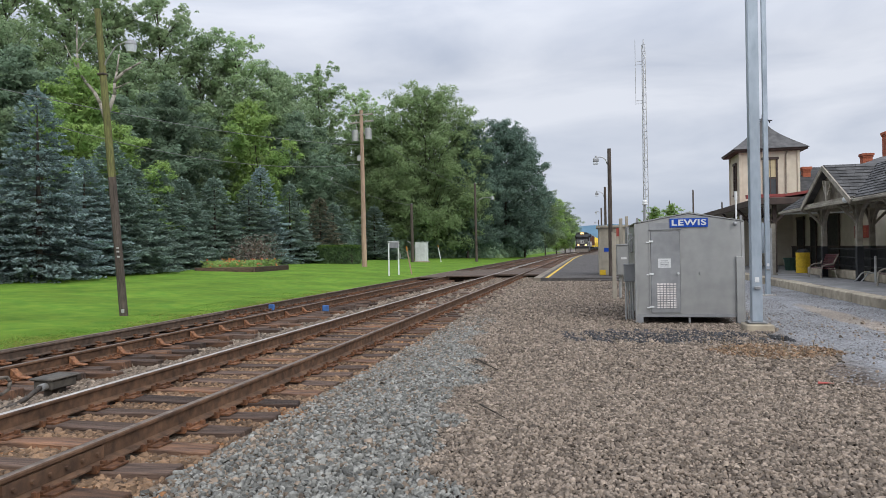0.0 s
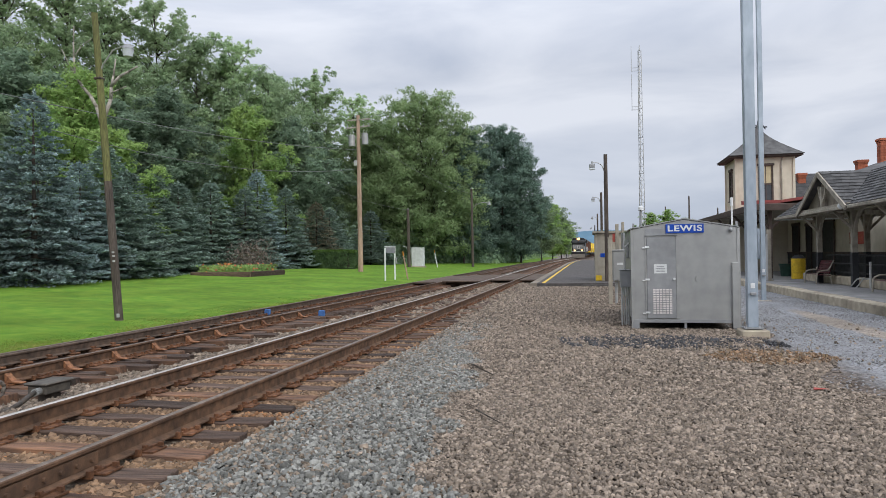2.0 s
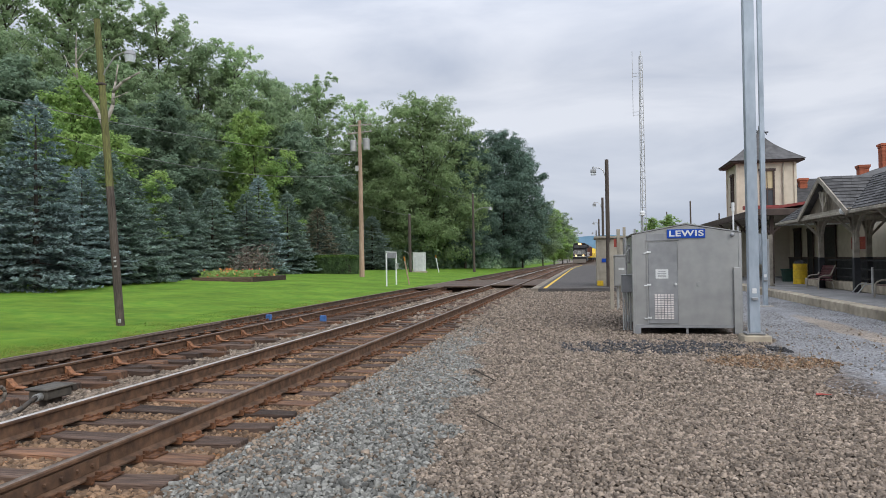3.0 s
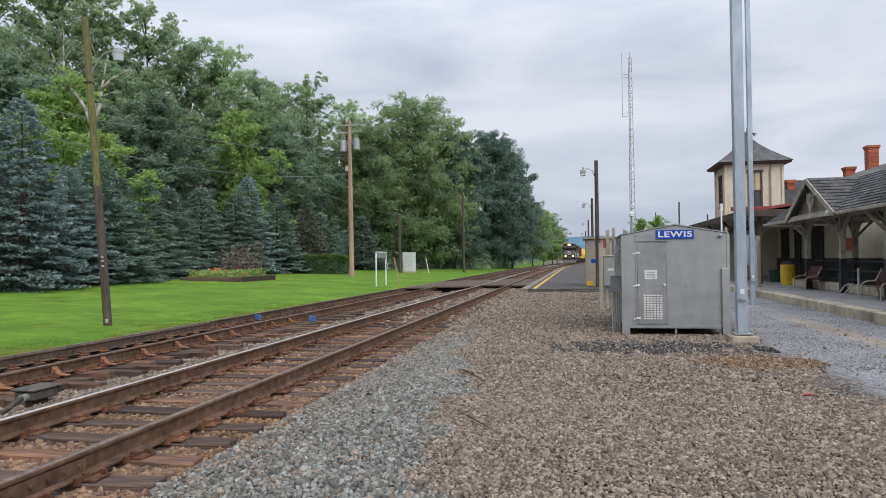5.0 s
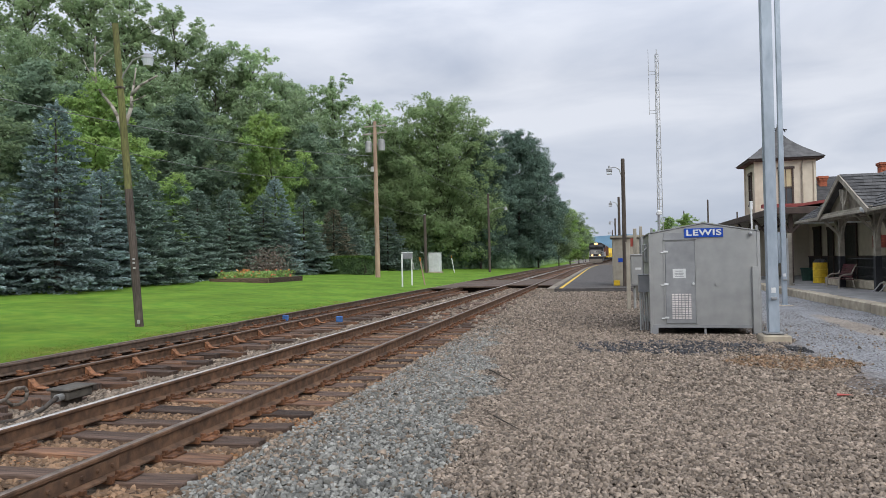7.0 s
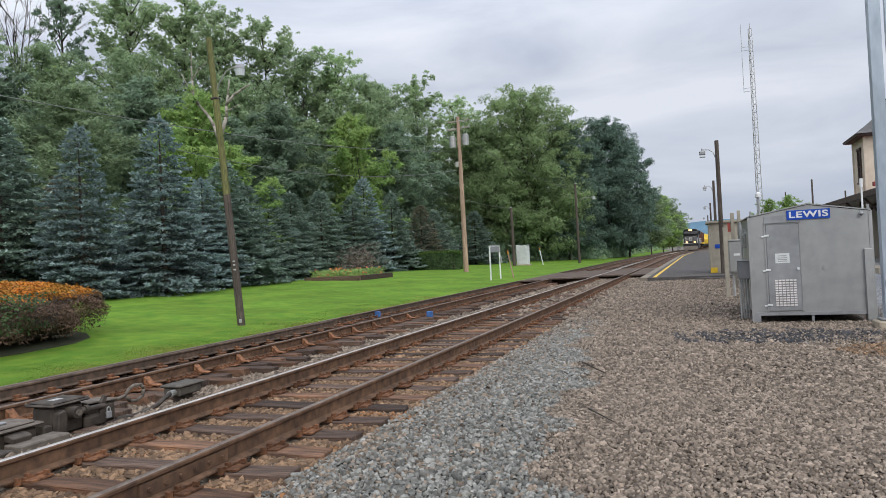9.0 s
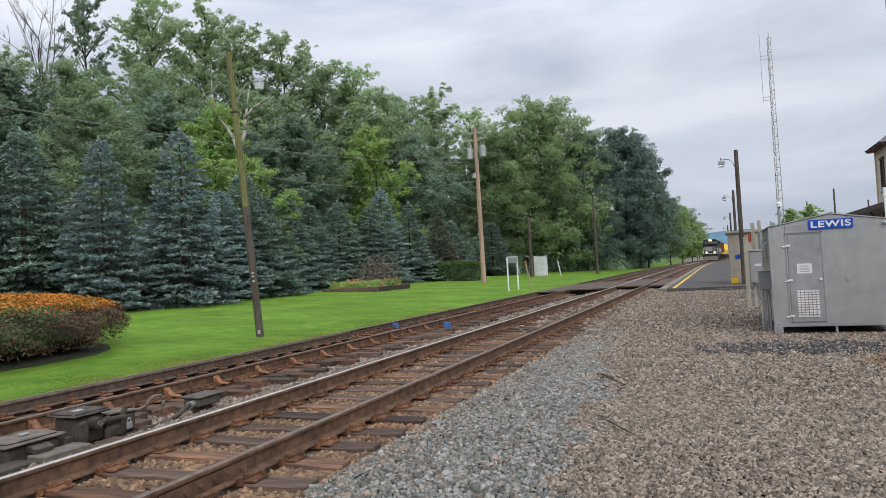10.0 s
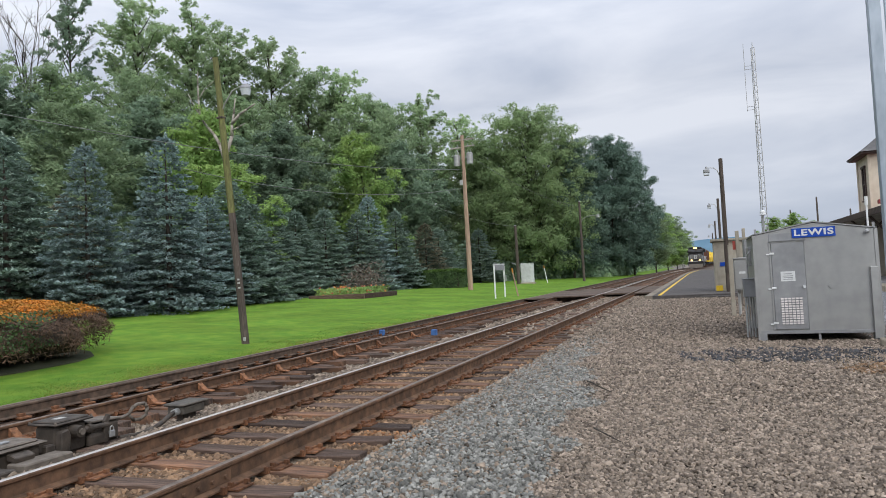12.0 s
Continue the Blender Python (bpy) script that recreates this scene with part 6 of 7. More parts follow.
bl = np.stack([base_ - wv, base_ + wv, base_ + ln_ * np.array([1, 1, 0]) + np.stack([0 * hh, 0 * hh, hh], 1)], 1)
tagged(new("grass", big_mesh("grass", bl.reshape(-1, 3), 3, M_BLADE)), "short green grass blades at the lawn's edge", "grass", kind="stuff")

# yellowing fringe where the lawn meets the ballast
n_ = 60000
gy = 4.5 + 24 * rs_.uniform(0, 1, n_) ** 1.4
gx = -5.98 - np.abs(rs_.normal(size=n_)) * 0.7 * (0.7 + 0.5 * np.sin(gy * 1.7) * np.sin(gy * 0.6))
gz = np.interp(-gx, [5.9, 6.6, 9, 13], [-0.30, -0.24, -0.12, 0.15]) + 0.015
hh = rs_.uniform(0.02, 0.055, n_)
aa = rs_.uniform(0, 6.283, n_)
wv = np.stack([np.cos(aa), np.sin(aa), 0 * aa], 1) * 0.006
ln_ = rs_.normal(size=(n_, 3)) * 0.03
base_ = np.stack([gx, gy, gz], 1)
bl = np.stack([base_ - wv, base_ + wv, base_ + ln_ * np.array([1, 1, 0]) + np.stack([0 * hh, 0 * hh, hh], 1)], 1)
tagged(new("dry_grass", big_mesh("dry_grass", bl.reshape(-1, 3), 3, M_DRYGRASS)), "yellowing grass fringe along the ballast", "grass", kind="stuff")

# far wooded ridge
rb = bmesh.new()
prev = None
for i in range(61):
    x = -900 + 60 * i
    z = 62 + 9 * math.sin(i * 0.31) + 5 * math.sin(i * 0.83 + 1) + 1.5 * math.sin(i * 2.1)
    cur = [rb.verts.new((x, 1750, -5)), rb.verts.new((x, 1850, z)), rb.verts.new((x, 2500, z * 0.9))]
    if prev:
        rb.faces.new((prev[0], cur[0], cur[1], prev[1]))
        rb.faces.new((prev[1], cur[1], cur[2], prev[2]))
    prev = cur
tagged(part("backdrop", rb, M_HILL, smooth=True), "hazy blue wooded ridge far beyond the line", "hill", kind="structure")


# ---- station ----
def slates(parent, a, b, c, d, nu, nv, thick=0.012, name="slate"):
    """Rows of slates on a roof plane: a-b is the eave, d-c the upper edge; each row laps the one below."""
    a, b, c, d = (Vector(p) for p in (a, b, c, d))
    nrm = (b - a).cross(d - a).normalized()
    if nrm.z < 0:
        nrm = -nrm
    rnd = random.Random(nu * 31 + nv)
    for j in range(nv):
        v0, v1 = j / nv, min(1, (j + 1.15) / nv)
        lo0, lo1, hi0, hi1 = a.lerp(d, v0), b.lerp(c, v0), a.lerp(d, v1), b.lerp(c, v1)
        for i in range(nu):
            bm = bmesh.new()
            u0, u1 = (i + 0.012) / nu, (i + 0.988) / nu
            lift = rnd.uniform(0.0, 0.012)
            q = [lo0.lerp(lo1, u0) + nrm * (thick + 0.012 + lift), lo0.lerp(lo1, u1) + nrm * (thick + 0.012 + lift), hi0.lerp(hi1, u1) + nrm * 0.006, hi0.lerp(hi1, u0) + nrm * 0.006]
            top = [bm.verts.new(p) for p in q]
            bot = [bm.verts.new(p - nrm * thick) for p in q[:2]]
            bm.faces.new(top)
            bm.faces.new((bot[0], bot[1], top[1], top[0]))
            part(name, bm, M_SLATE, parent)


sp = thing("station_platform", 0, 0, 0, "paved station platform with a worn concrete kerb", "platform", kind="structure")
part("paving", bx((11.12, 30, 2, 90, -0.1, 0.25)), M_PAVING, sp)
rk = random.Random(5)
for i in range(30):
    part("kerb_stone", bx((10.75 + rk.uniform(-0.02, 0.02), 11.115, 4 + 2.2 * i, 6.18 + 2.2 * i, -0.1, 0.255 + rk.uniform(-0.012, 0.008))), M_CONCRETE, sp, bevel=0.025)


def window(parent, name, x, y, z, w, h, face, blind=False):
    """A sash window in a brown frame; face 'y' looks along -y, 'x' along -x."""
    def put(u0, u1, d0, d1, z0, z1):
        return (x + u0, x + u1, y + d0, y + d1, z + z0, z + z1) if face == "y" else (x + d0, x + d1, y + u0, y + u1, z + z0, z + z1)
    fr = part(name, bx(put(-w / 2 - 0.10, -w / 2, -0.07, 0.02, 0, h), put(w / 2, w / 2 + 0.10, -0.07, 0.02, 0, h), put(-w / 2 - 0.16, w / 2 + 0.16, -0.10, 0.02, h, h + 0.14),
                       put(-w / 2 - 0.13, w / 2 + 0.13, -0.12, 0.02, -0.09, 0), put(-w / 2, w / 2, -0.035, 0.0, h * 0.48, h * 0.53), put(-0.02, 0.02, -0.03, 0.0, 0, h)), M_TRIM, parent, bevel=0.006)
    part("pane", bx(put(-w / 2, w / 2, -0.012, -0.004, 0, h * 0.5)), M_GLASS, fr)
    part("pane", bx(put(-w / 2, w / 2, -0.012, -0.004, h * 0.5, h)), M_BLIND if blind else M_GLASS, fr)
    return fr


def station_tower():
    t = thing("station_tower", 13.07, 44.0, 0.25, "cream two-storey station tower with a flared slate roof", "tower")
    w, d, e = 3.2, 2.95, 6.75
    part("tower_wall", bx((0, w, 0, d, 0, e)), M_CREAM, t, bevel=0.02)
    for x, y in ((0, 0), (w, 0), (0, d)):
        part("corner_board", bx((x - 0.07, x + 0.07, y - 0.07, y + 0.07, 3.3, e)), M_CREAM, t, bevel=0.01)
    part("string_course", bx((-0.06, w + 0.06, -0.06, d + 0.06, 3.25, 3.55)), M_REDROOF, t, bevel=0.02)
    part("eave_soffit", bx((-0.36, w + 0.36, -0.36, d + 0.36, e - 0.02, e + 0.10)), M_TRIM, t, bevel=0.02)
    part("eave_gutter", bx((-0.43, w + 0.43, -0.43, -0.35, e + 0.02, e + 0.16), (-0.43, -0.35, -0.35, d + 0.43, e + 0.02, e + 0.16), (w + 0.35, w + 0.43, -0.35, d + 0.43, e + 0.02, e + 0.16)), M_TRIM, t)
    bm = bmesh.new()
    rings = []
    for k in range(9):
        f = k / 8
        hw = (w / 2 + 0.43) * (1 - f) ** 1.65 + 0.05
        z = e + 0.12 + 2.1 * f ** 0.95
        rings.append([bm.verts.new((w / 2 + sx * hw, d / 2 + sy * (hw - 0.04), z)) for sx, sy in ((-1, -1), (1, -1), (1, 1), (-1, 1))])
    for a, b in zip(rings, rings[1:]):
        for i in range(4):
            bm.faces.new((a[i], a[(i + 1) % 4], b[(i + 1) % 4], b[i]))
    bm.faces.new(rings[-1])
    part("tower_roof", bm, M_SLATE, t, "concave dark slate roof")
    fi = bmesh.new()
    for s in (-1, 1):
        rod(fi, (w / 2 + s * 0.45, d / 2, e + 1.9), (w / 2 + s * 0.25, d / 2, e + 2.25), 0.03, n=6)
        rod(fi, (w / 2 + s * 0.25, d / 2, e + 2.25), (w / 2 + s * 0.08, d / 2, e + 2.12), 0.03, n=6)
    rod(fi, (w / 2 - 0.55, d / 2, e + 2.05), (w / 2 + 0.55, d / 2, e + 2.05), 0.04, n=6)
    rod(fi, (w / 2, d / 2, e + 2.0), (w / 2, d / 2, e + 2.45), 0.035, 0.02, 6)
    part("finial", fi, M_BLACK, t)
    window(t, "window", 1.66, 0, 4.05, 0.62, 2.2, "y", True)
    window(t, "window", 0, 1.3, 4.3, 0.6, 1.8, "x")
    part("downpipe", rods([(2.58, -0.06, e), (2.52, -0.07, e - 0.35), (2.52, -0.07, 3.6)], 0.045), M_BEAM, t)


station_tower()


def chimney(x, y, z0, z1, w):
    t = thing("chimney", x, y, 0, "red brick chimney with a corbelled top", "chimney", "brick chimneys")
    me = {}
    part("stack", bx((-w / 2 + 0.01, w / 2 - 0.01, -w / 2 + 0.01, w / 2 - 0.01, z0 - 1.5, z1)), M_BRICK, t)
    n = max(2, int((z1 - z0) / 0.085))
    course = mesh_of("brick_course", bx(*[(-w / 2 + i * w / 3 + 0.006, -w / 2 + (i + 1) * w / 3 - 0.006, -w / 2, w / 2, 0.006, 0.075) for i in range(3)]), M_BRICK)
    for k in range(n):
        share("brick_course", course, t, pose(0, 0, z0 + 0.085 * k))
    part("corbel", bx((-w / 2 - 0.07, w / 2 + 0.07, -w / 2 - 0.07, w / 2 + 0.07, z1 - 0.12, z1 + 0.03), (-w / 2 - 0.03, w / 2 + 0.03, -w / 2 - 0.03, w / 2 + 0.03, z1 - 0.22, z1 - 0.12)), M_BRICK, t, bevel=0.01)


def station_house():
    t = thing("station_building", 0, 0, 0.25, "cream station building with dark wainscot and slate roofs", "station")
    x0 = 15.9
    part("track_wall", bx((x0, x0 + 0.35, 16, 64, 0, 3.9)), M_CREAM, t)
    part("end_wall", bx((x0 + 0.36, 30, 16, 16.35, 0, 5.0)), M_CREAM, t)
    part("wainscot", bx((x0 - 0.05, x0 - 0.004, 16, 64, 0, 1.05)), M_DARKTRIM, t)
    part("dado_rail", bx((x0 - 0.09, x0 - 0.004, 16, 64, 1.05, 1.13)), M_TRIM, t)
    part("band", bx((x0 - 0.06, x0 - 0.004, 16, 64, 3.25, 3.45)), M_TRIM, t)
    for y, w, h in ((36.9, 1.5, 2.6), (39.9, 0.7, 2.5), (42.2, 1.1, 2.6), (44.9, 1.1, 2.6), (47.6, 1.1, 2.6), (51, 1.4, 2.6), (55, 1.4, 2.6)):
        d = part("doorway", bx((x0 - 0.10, x0 - 0.055, y - w / 2 - 0.12, y - w / 2, 0, h), (x0 - 0.10, x0 - 0.055, y + w / 2, y + w / 2 + 0.12, 0, h), (x0 - 0.12, x0 - 0.055, y - w / 2 - 0.18, y + w / 2 + 0.18, h, h + 0.16)), M_TRIM, t)
        part("door_leaf", bx((x0 - 0.075, x0 - 0.052, y - w / 2, y + w / 2, 0.02, h)), M_BLACK, d)
    # low roof behind the tower and the higher roof beyond it
    part("low_roof", prism([(44.5, 4.0), (49.5, 6.25), (54.5, 4.0)], "x", 16.6, 22), M_SLATE, t)
    part("red_roof_edge", bx((12.6, 15.9, 40.0, 40.4, 3.75, 3.95)), M_REDROOF, t)
    part("high_wall", bx((19.2, 30, 42, 58, 0, 5.4)), M_CREAM, t)
    bm = bmesh.new()
    lo = [bm.verts.new(p) for p in ((18.5, 41.3, 5.4), (30.7, 41.3, 5.4), (30.7, 58.7, 5.4), (18.5, 58.7, 5.4))]
    hi = [bm.verts.new(p) for p in ((24.6, 48.5, 7.35), (24.6, 51.5, 7.35))]
    bm.faces.new((lo[0], lo[1], hi[0])), bm.faces.new((lo[1], lo[2], hi[1], hi[0])), bm.faces.new((lo[2], lo[3], hi[1])), bm.faces.new((lo[3], lo[0], hi[0], hi[1]))
    bm.faces.new(lo[::-1])
    part("high_roof", bm, M_SLATE, t)
    # long canopy along the platform, past the tower
    part("canopy_roof", slab([(11.5, 32.6, 3.3), (11.5, 64, 3.3), (15.9, 64, 3.9), (15.9, 32.6, 3.9)], 0.12), M_REDROOF, t, "faded red metal canopy roof")
    part("canopy_fascia", bx((11.42, 11.52, 32.6, 64, 3.0, 3.30)), M_TRIM, t, bevel=0.02)
    part("canopy_fascia", bx((11.53, 15.8, 32.5, 32.6, 3.0, 3.30)), M_TRIM, t, bevel=0.02)
    for i in range(8):
        y = 33.2 + 4.2 * i
        b = bmesh.new()
        bar(b, (12.3, y, 0), (12.3, y, 3.1), 0.16, 0.16)
        bar(b, (12.3, y, 2.2), (13.2, y, 3.1), 0.10, 0.10)
        bar(b, (12.3, y, 2.2), (11.6, y, 3.05), 0.10, 0.10)
        part("canopy_post", b, M_TRIM, t)
    part("canopy_ceiling", bx((11.6, 15.8, 32.7, 64, 3.02, 3.06)), M_BEAM, t)


station_house()
chimney(17.8, 48, 5.9, 6.35, 0.45)
chimney(21.3, 48, 6.3, 7.05, 0.55)
chimney(22.62, 48, 7.0, 8.35, 0.62)


def shed_canopy():
    """Open platform canopy with a small gable towards the track."""
    t = thing("platform_canopy", 0, 0, 0.25, "open timber platform canopy with slate roof and a track-side gable", "canopy")
    x0, x1, xr, y0, y1 = 12.2, 15.3, 13.75, 12.0, 31.6
    ze, zr, yc, hw = 2.64, 3.90, 25.8, 2.4
    part("roof_boards", slab([(x0, y0, ze), (x0, y1, ze), (xr, y1 - 1.55, zr), (xr, y0, zr)], 0.07), M_BEAM, t)
    part("roof_boards", slab([(x1, y0, ze), (x1, y1, ze), (xr, y1 - 1.55, zr), (xr, y0, zr)], 0.07), M_BEAM, t)
    part("roof_boards", slab([(x0, y1, ze), (x1, y1, ze), (xr, y1 - 1.55, zr)], 0.07), M_BEAM, t)
    slates(t, (x0, 19.0, ze), (x0, yc - hw, ze), (xr, yc, zr), (xr, 19.0, zr), 12, 12)
    part("roof_slating", slab([(x0, y0, ze + 0.03), (x0, 18.98, ze + 0.03), (xr, 18.98, zr + 0.03), (xr, y0, zr + 0.03)], 0.025), M_SLATE, t)
    slates(t, (x0, yc + hw, ze), (x0, y1, ze), (xr, y1 - 1.55, zr), (xr, yc, zr), 8, 12)
    part("roof_slating", slab([(x1, y0, ze + 0.03), (x1, y1, ze + 0.03), (xr, y1 - 1.55, zr + 0.03), (xr, y0, zr + 0.03)], 0.025), M_SLATE, t)
    # gable
    ag = (x0, yc, zr - 0.05)
    for s in (-1, 1):
        part("gable_roof", slab([(x0 - 0.12, yc + s * (hw + 0.15), ze - 0.06), (x0 - 0.12, yc, zr + 0.02), (xr, yc, zr + 0.02), (x0 + 0.1, yc + s * (hw + 0.15), ze - 0.06)], 0.05), M_SLATE, t)
        slates(t, (x0 - 0.12, yc + s * hw, ze + 0.02), (x0 + 0.05, yc + s * hw, ze + 0.02), (xr, yc, zr + 0.03), (x0 - 0.12, yc, zr + 0.03), 5, 10)
        part("barge_board", bar(bmesh.new(), (x0 - 0.15, yc + s * (hw + 0.15), ze - 0.10), (x0 - 0.15, yc, zr - 0.06), 0.05, 0.16), M_BEAM, t, "pale barge board")
    part("gable_boarding", prism([(yc - hw, ze), (yc + hw, ze), (yc, zr - 0.1)], "x", x0 + 0.14, x0 + 0.18), M_GABLE, t)
    part("gable_tie", bar(bmesh.new(), (x0, yc - hw, ze), (x0, yc + hw, ze), 0.14, 0.14), M_BEAM, t)
    kp = bmesh.new()
    bar(kp, (x0, yc, ze + 0.05), (x0, yc, ze + 0.75), 0.12, 0.12)
    for s in (-1, 1):
        bar(kp, (x0, yc + s * 0.40, ze + 0.80), (x0, yc + s * 0.25, ze + 0.42), 0.07, 0.07)
        bar(kp, (x0, yc + s * 0.25, ze + 0.42), (x0, yc, ze + 0.22), 0.07, 0.07)
    part("king_post", kp, M_BEAM, t)
    for z, x in ((ze - 0.07, x0 - 0.06), (ze - 0.07, x1 + 0.06)):
        part("gutter", bx((x - 0.05, x + 0.05, y0, y1 + 0.1, z - 0.05, z + 0.05)), M_BEAM, t, bevel=0.015)
    part("gutter", bx((x0, x1, y1 + 0.02, y1 + 0.12, ze - 0.13, ze - 0.03)), M_WHITE, t, bevel=0.015)
    lb = bmesh.new()
    bmesh.ops.create_uvsphere(lb, u_segments=12, v_segments=8, radius=0.11, matrix=Matrix.Translation((x0 - 0.1, yc - hw + 0.35, ze - 0.02)))
    part("gable_lamp", lb, M_WHITE, t, smooth=True)
    for y in (28.7, 25.2, 21.7, 18.2, 14.7):
        for x in (12.95, 14.6):
            b = bmesh.new()
            bar(b, (x, y, 1.15), (x, y, ze), 0.17, 0.17)
            for s in (-1, 1):
                for k in range(4):
                    a0, a1 = k * math.pi / 8, (k + 1) * math.pi / 8
                    bar(b, (x, y + s * (0.08 + 1.0 * (1 - math.cos(a0))), ze - 1.0 + 1.0 * math.sin(a0)), (x, y + s * (0.08 + 1.0 * (1 - math.cos(a1))), ze - 1.0 + 1.0 * math.sin(a1)), 0.09, 0.09)
            bar(b, (x, y, ze - 0.75), (x + (0.7 if x > 13.7 else -0.7), y, ze), 0.08, 0.08)
            po = part("canopy_post", b, M_BEAM, t)
            part("post_base", bar(bmesh.new(), (x, y, 0), (x, y, 1.15), 0.19, 0.19), M_DARKTRIM, po)
    for x in (12.95, 14.6):
        part("plate_beam", bar(bmesh.new(), (x, y0, ze - 0.02), (x, y1 - 0.5, ze - 0.02), 0.14, 0.16), M_BEAM, t)
    for k in range(8):
        y = y0 + 0.5 + 2.7 * k
        part("cross_beam", bar(bmesh.new(), (x0 + 0.1, y, ze), (x1 - 0.1, y, ze), 0.10, 0.14), M_BEAM, t)
    for z in (0.45, 0.75, 1.05):
        part("railing", rods([(13.2, 12, z), (13.2, 28.7, z)], 0.028), M_BLACK, t)
    part("low_wall", bx((13.05, 13.4, 12, 31.2, 0, 0.30)), M_CONCRETE, t, bevel=0.03)


shed_canopy()
rs2 = tagged(part("notice_board", bx((15.76, 15.79, 32.2, 33.9, 1.72, 2.25)), M_REDSIGN, bevel=0.006), "faded red notice board on the station wall", "sign")
for z in (1.86, 1.98, 2.1):
    part("print_bar", bx((15.752, 15.761, 32.5, 33.6, z - 0.025, z + 0.025)), M_BRICK, rs2)


def bench(x, y, label):
    t = thing("bench", x, y, 0.25, label, "bench", "maroon platform benches")
    for s in (-0.72, 0.72):
        part("side_frame", rods([(-0.42, s, 0.0), (-0.40, s, 0.32), (-0.36, s, 0.52), (-0.20, s, 0.60), (0.08, s, 0.62), (0.20, s, 0.85), (0.30, s, 1.05)], 0.032), M_BEAM, t, "pale curved cast side frame")
        part("back_leg", rods([(0.12, s, 0.45), (0.22, s, 0.0)], 0.03), M_BEAM, t)
    for k in range(5):
        xx = -0.36 + 0.11 * k
        part("seat_slat", bx((xx, xx + 0.095, -0.75, 0.75, 0.42 - 0.012 * k, 0.455 - 0.012 * k)), M_MAROON, t, bevel=0.008)
    for k in range(6):
        z = 0.46 + 0.10 * k
        xx = 0.10 + 0.032 * k
        part("back_slat", bx((xx, xx + 0.03, -0.75, 0.75, z, z + 0.088)), M_MAROON, t, bevel=0.008)
    t.scale = (0.82, 0.95, 0.82)
    return t


bench(12.75, 28.0, "maroon slatted platform bench with pale side frames")
bench(12.75, 21.6, "maroon slatted platform bench with pale side frames")


def barrel():
    t = thing("barrel", 13.25, 32.5, 0.25, "bright yellow steel drum used as a litter bin", "barrel")
    prof = [(0.27, 0), (0.28, 0.02), (0.28, 0.26), (0.295, 0.28), (0.28, 0.30), (0.28, 0.56), (0.295, 0.58), (0.28, 0.60), (0.28, 0.86), (0.29, 0.88)]
    b = bmesh.new()
    rings = [[b.verts.new((r * math.cos(k * math.pi / 10), r * math.sin(k * math.pi / 10), z)) for k in range(20)] for r, z in prof]
    for lo, hi in zip(rings, rings[1:]):
        for k in range(20):
            b.faces.new((lo[k], lo[(k + 1) % 20], hi[(k + 1) % 20], hi[k]))
    b.faces.new(rings[0][::-1]), b.faces.new(rings[-1])
    part("drum", b, M_YELLOW, t)
    part("bin_liner", rod(bmesh.new(), (0, 0, 0.88), (0, 0, 1.02), 0.27, 0.17, 16), M_BLACK, t)
    g = thing("planter_tub", 13.6, 35.6, 0.25, "dark green plastic tub on the platform", "tub")
    part("tub", rod(bmesh.new(), (0, 0, 0), (0, 0, 0.55), 0.27, 0.33, 14), M_GREEN, g)
    part("tub_rim", rod(bmesh.new(), (0, 0, 0.55), (0, 0, 0.60), 0.36, 0.36, 14), M_GREEN, g)
    r = thing("bike_rack", 12.75, 24.3, 0.25, "white tube bicycle rack", "bike rack")
    for k in range(2):
        part("hoop", rods([(-0.1, k * 0.5, 0), (0.0, k * 0.5, 0.12), (0.12, k * 0.5, 0.28), (0.35, k * 0.5, 0.32)], 0.02), M_PVC, r)
    part("stand_pipe", rods([(0.2, -0.4, 0), (0.2, -0.4, 0.85)], 0.035), M_PVC, r)
    p = thing("sign_post", 11.55, 30.4, 0.25, "pale square post carrying a narrow blue sign", "sign post")
    part("post", bx((-0.09, 0.09, -0.09, 0.09, 0, 2.1)), M_BEAM, p, bevel=0.012)
    part("blue_panel", bx((-0.42, -0.10, -0.03, 0.03, 0.9, 2.15)), M_COLUMN, p, bevel=0.01)
    part("post_foot", bx((-0.14, 0.14, -0.14, 0.14, 0, 0.06)), M_BEAM, p)
    q = thing("drinking_post", 11.9, 40.5, 0.25, "short white bollard on the platform", "bollard")
    part("bollard", rods([(0, 0, 0), (0, 0, 0.9)], 0.10), M_WHITE, q)
    part("bollard_cap", rod(bmesh.new(), (0, 0, 0.9), (0, 0, 1.0), 0.13, 0.04, 12), M_WHITE, q)


barrel()
for x, y, h in ((16.78, 90, 8.3), (17.2, 120, 8.9), (21, 95, 7.0), (24, 100, 7.0)):
    t = thing("wooden_pole", x, y, 0, "thin far wooden pole behind the station yard", "pole", "far poles")
    part("pole", rod(bmesh.new(), (0, 0, -0.3), (0, 0, h), 0.13, 0.09, 8), M_POLE, t)
    part("pole_top", rod(bmesh.new(), (0, 0, h), (0, 0, h + 0.1), 0.06, 0.03, 8), M_GALVDARK, t)


def far_signal(x, y):
    t = thing("signal_mast", x, y, ground_z(x, y), "small pale lattice signal mast beside the far track", "signal")
    for s in (-0.25, 0.25):
        part("mast_leg", rod(bmesh.new(), (s, 0, -0.2), (s, 0, 5.2), 0.05, n=6), M_PVC, t)
    for k in range(9):
        part("rung", rod(bmesh.new(), (-0.25, 0, 0.5 + 0.55 * k), (0.25, 0, 0.5 + 0.55 * k), 0.04, n=6), M_PVC, t)
    part("signal_head", bx((-0.3, 0.3, -0.15, 0.15, 5.2, 6.3)), M_BLACK, t, bevel=0.05)


far_signal(-1.7, 215)


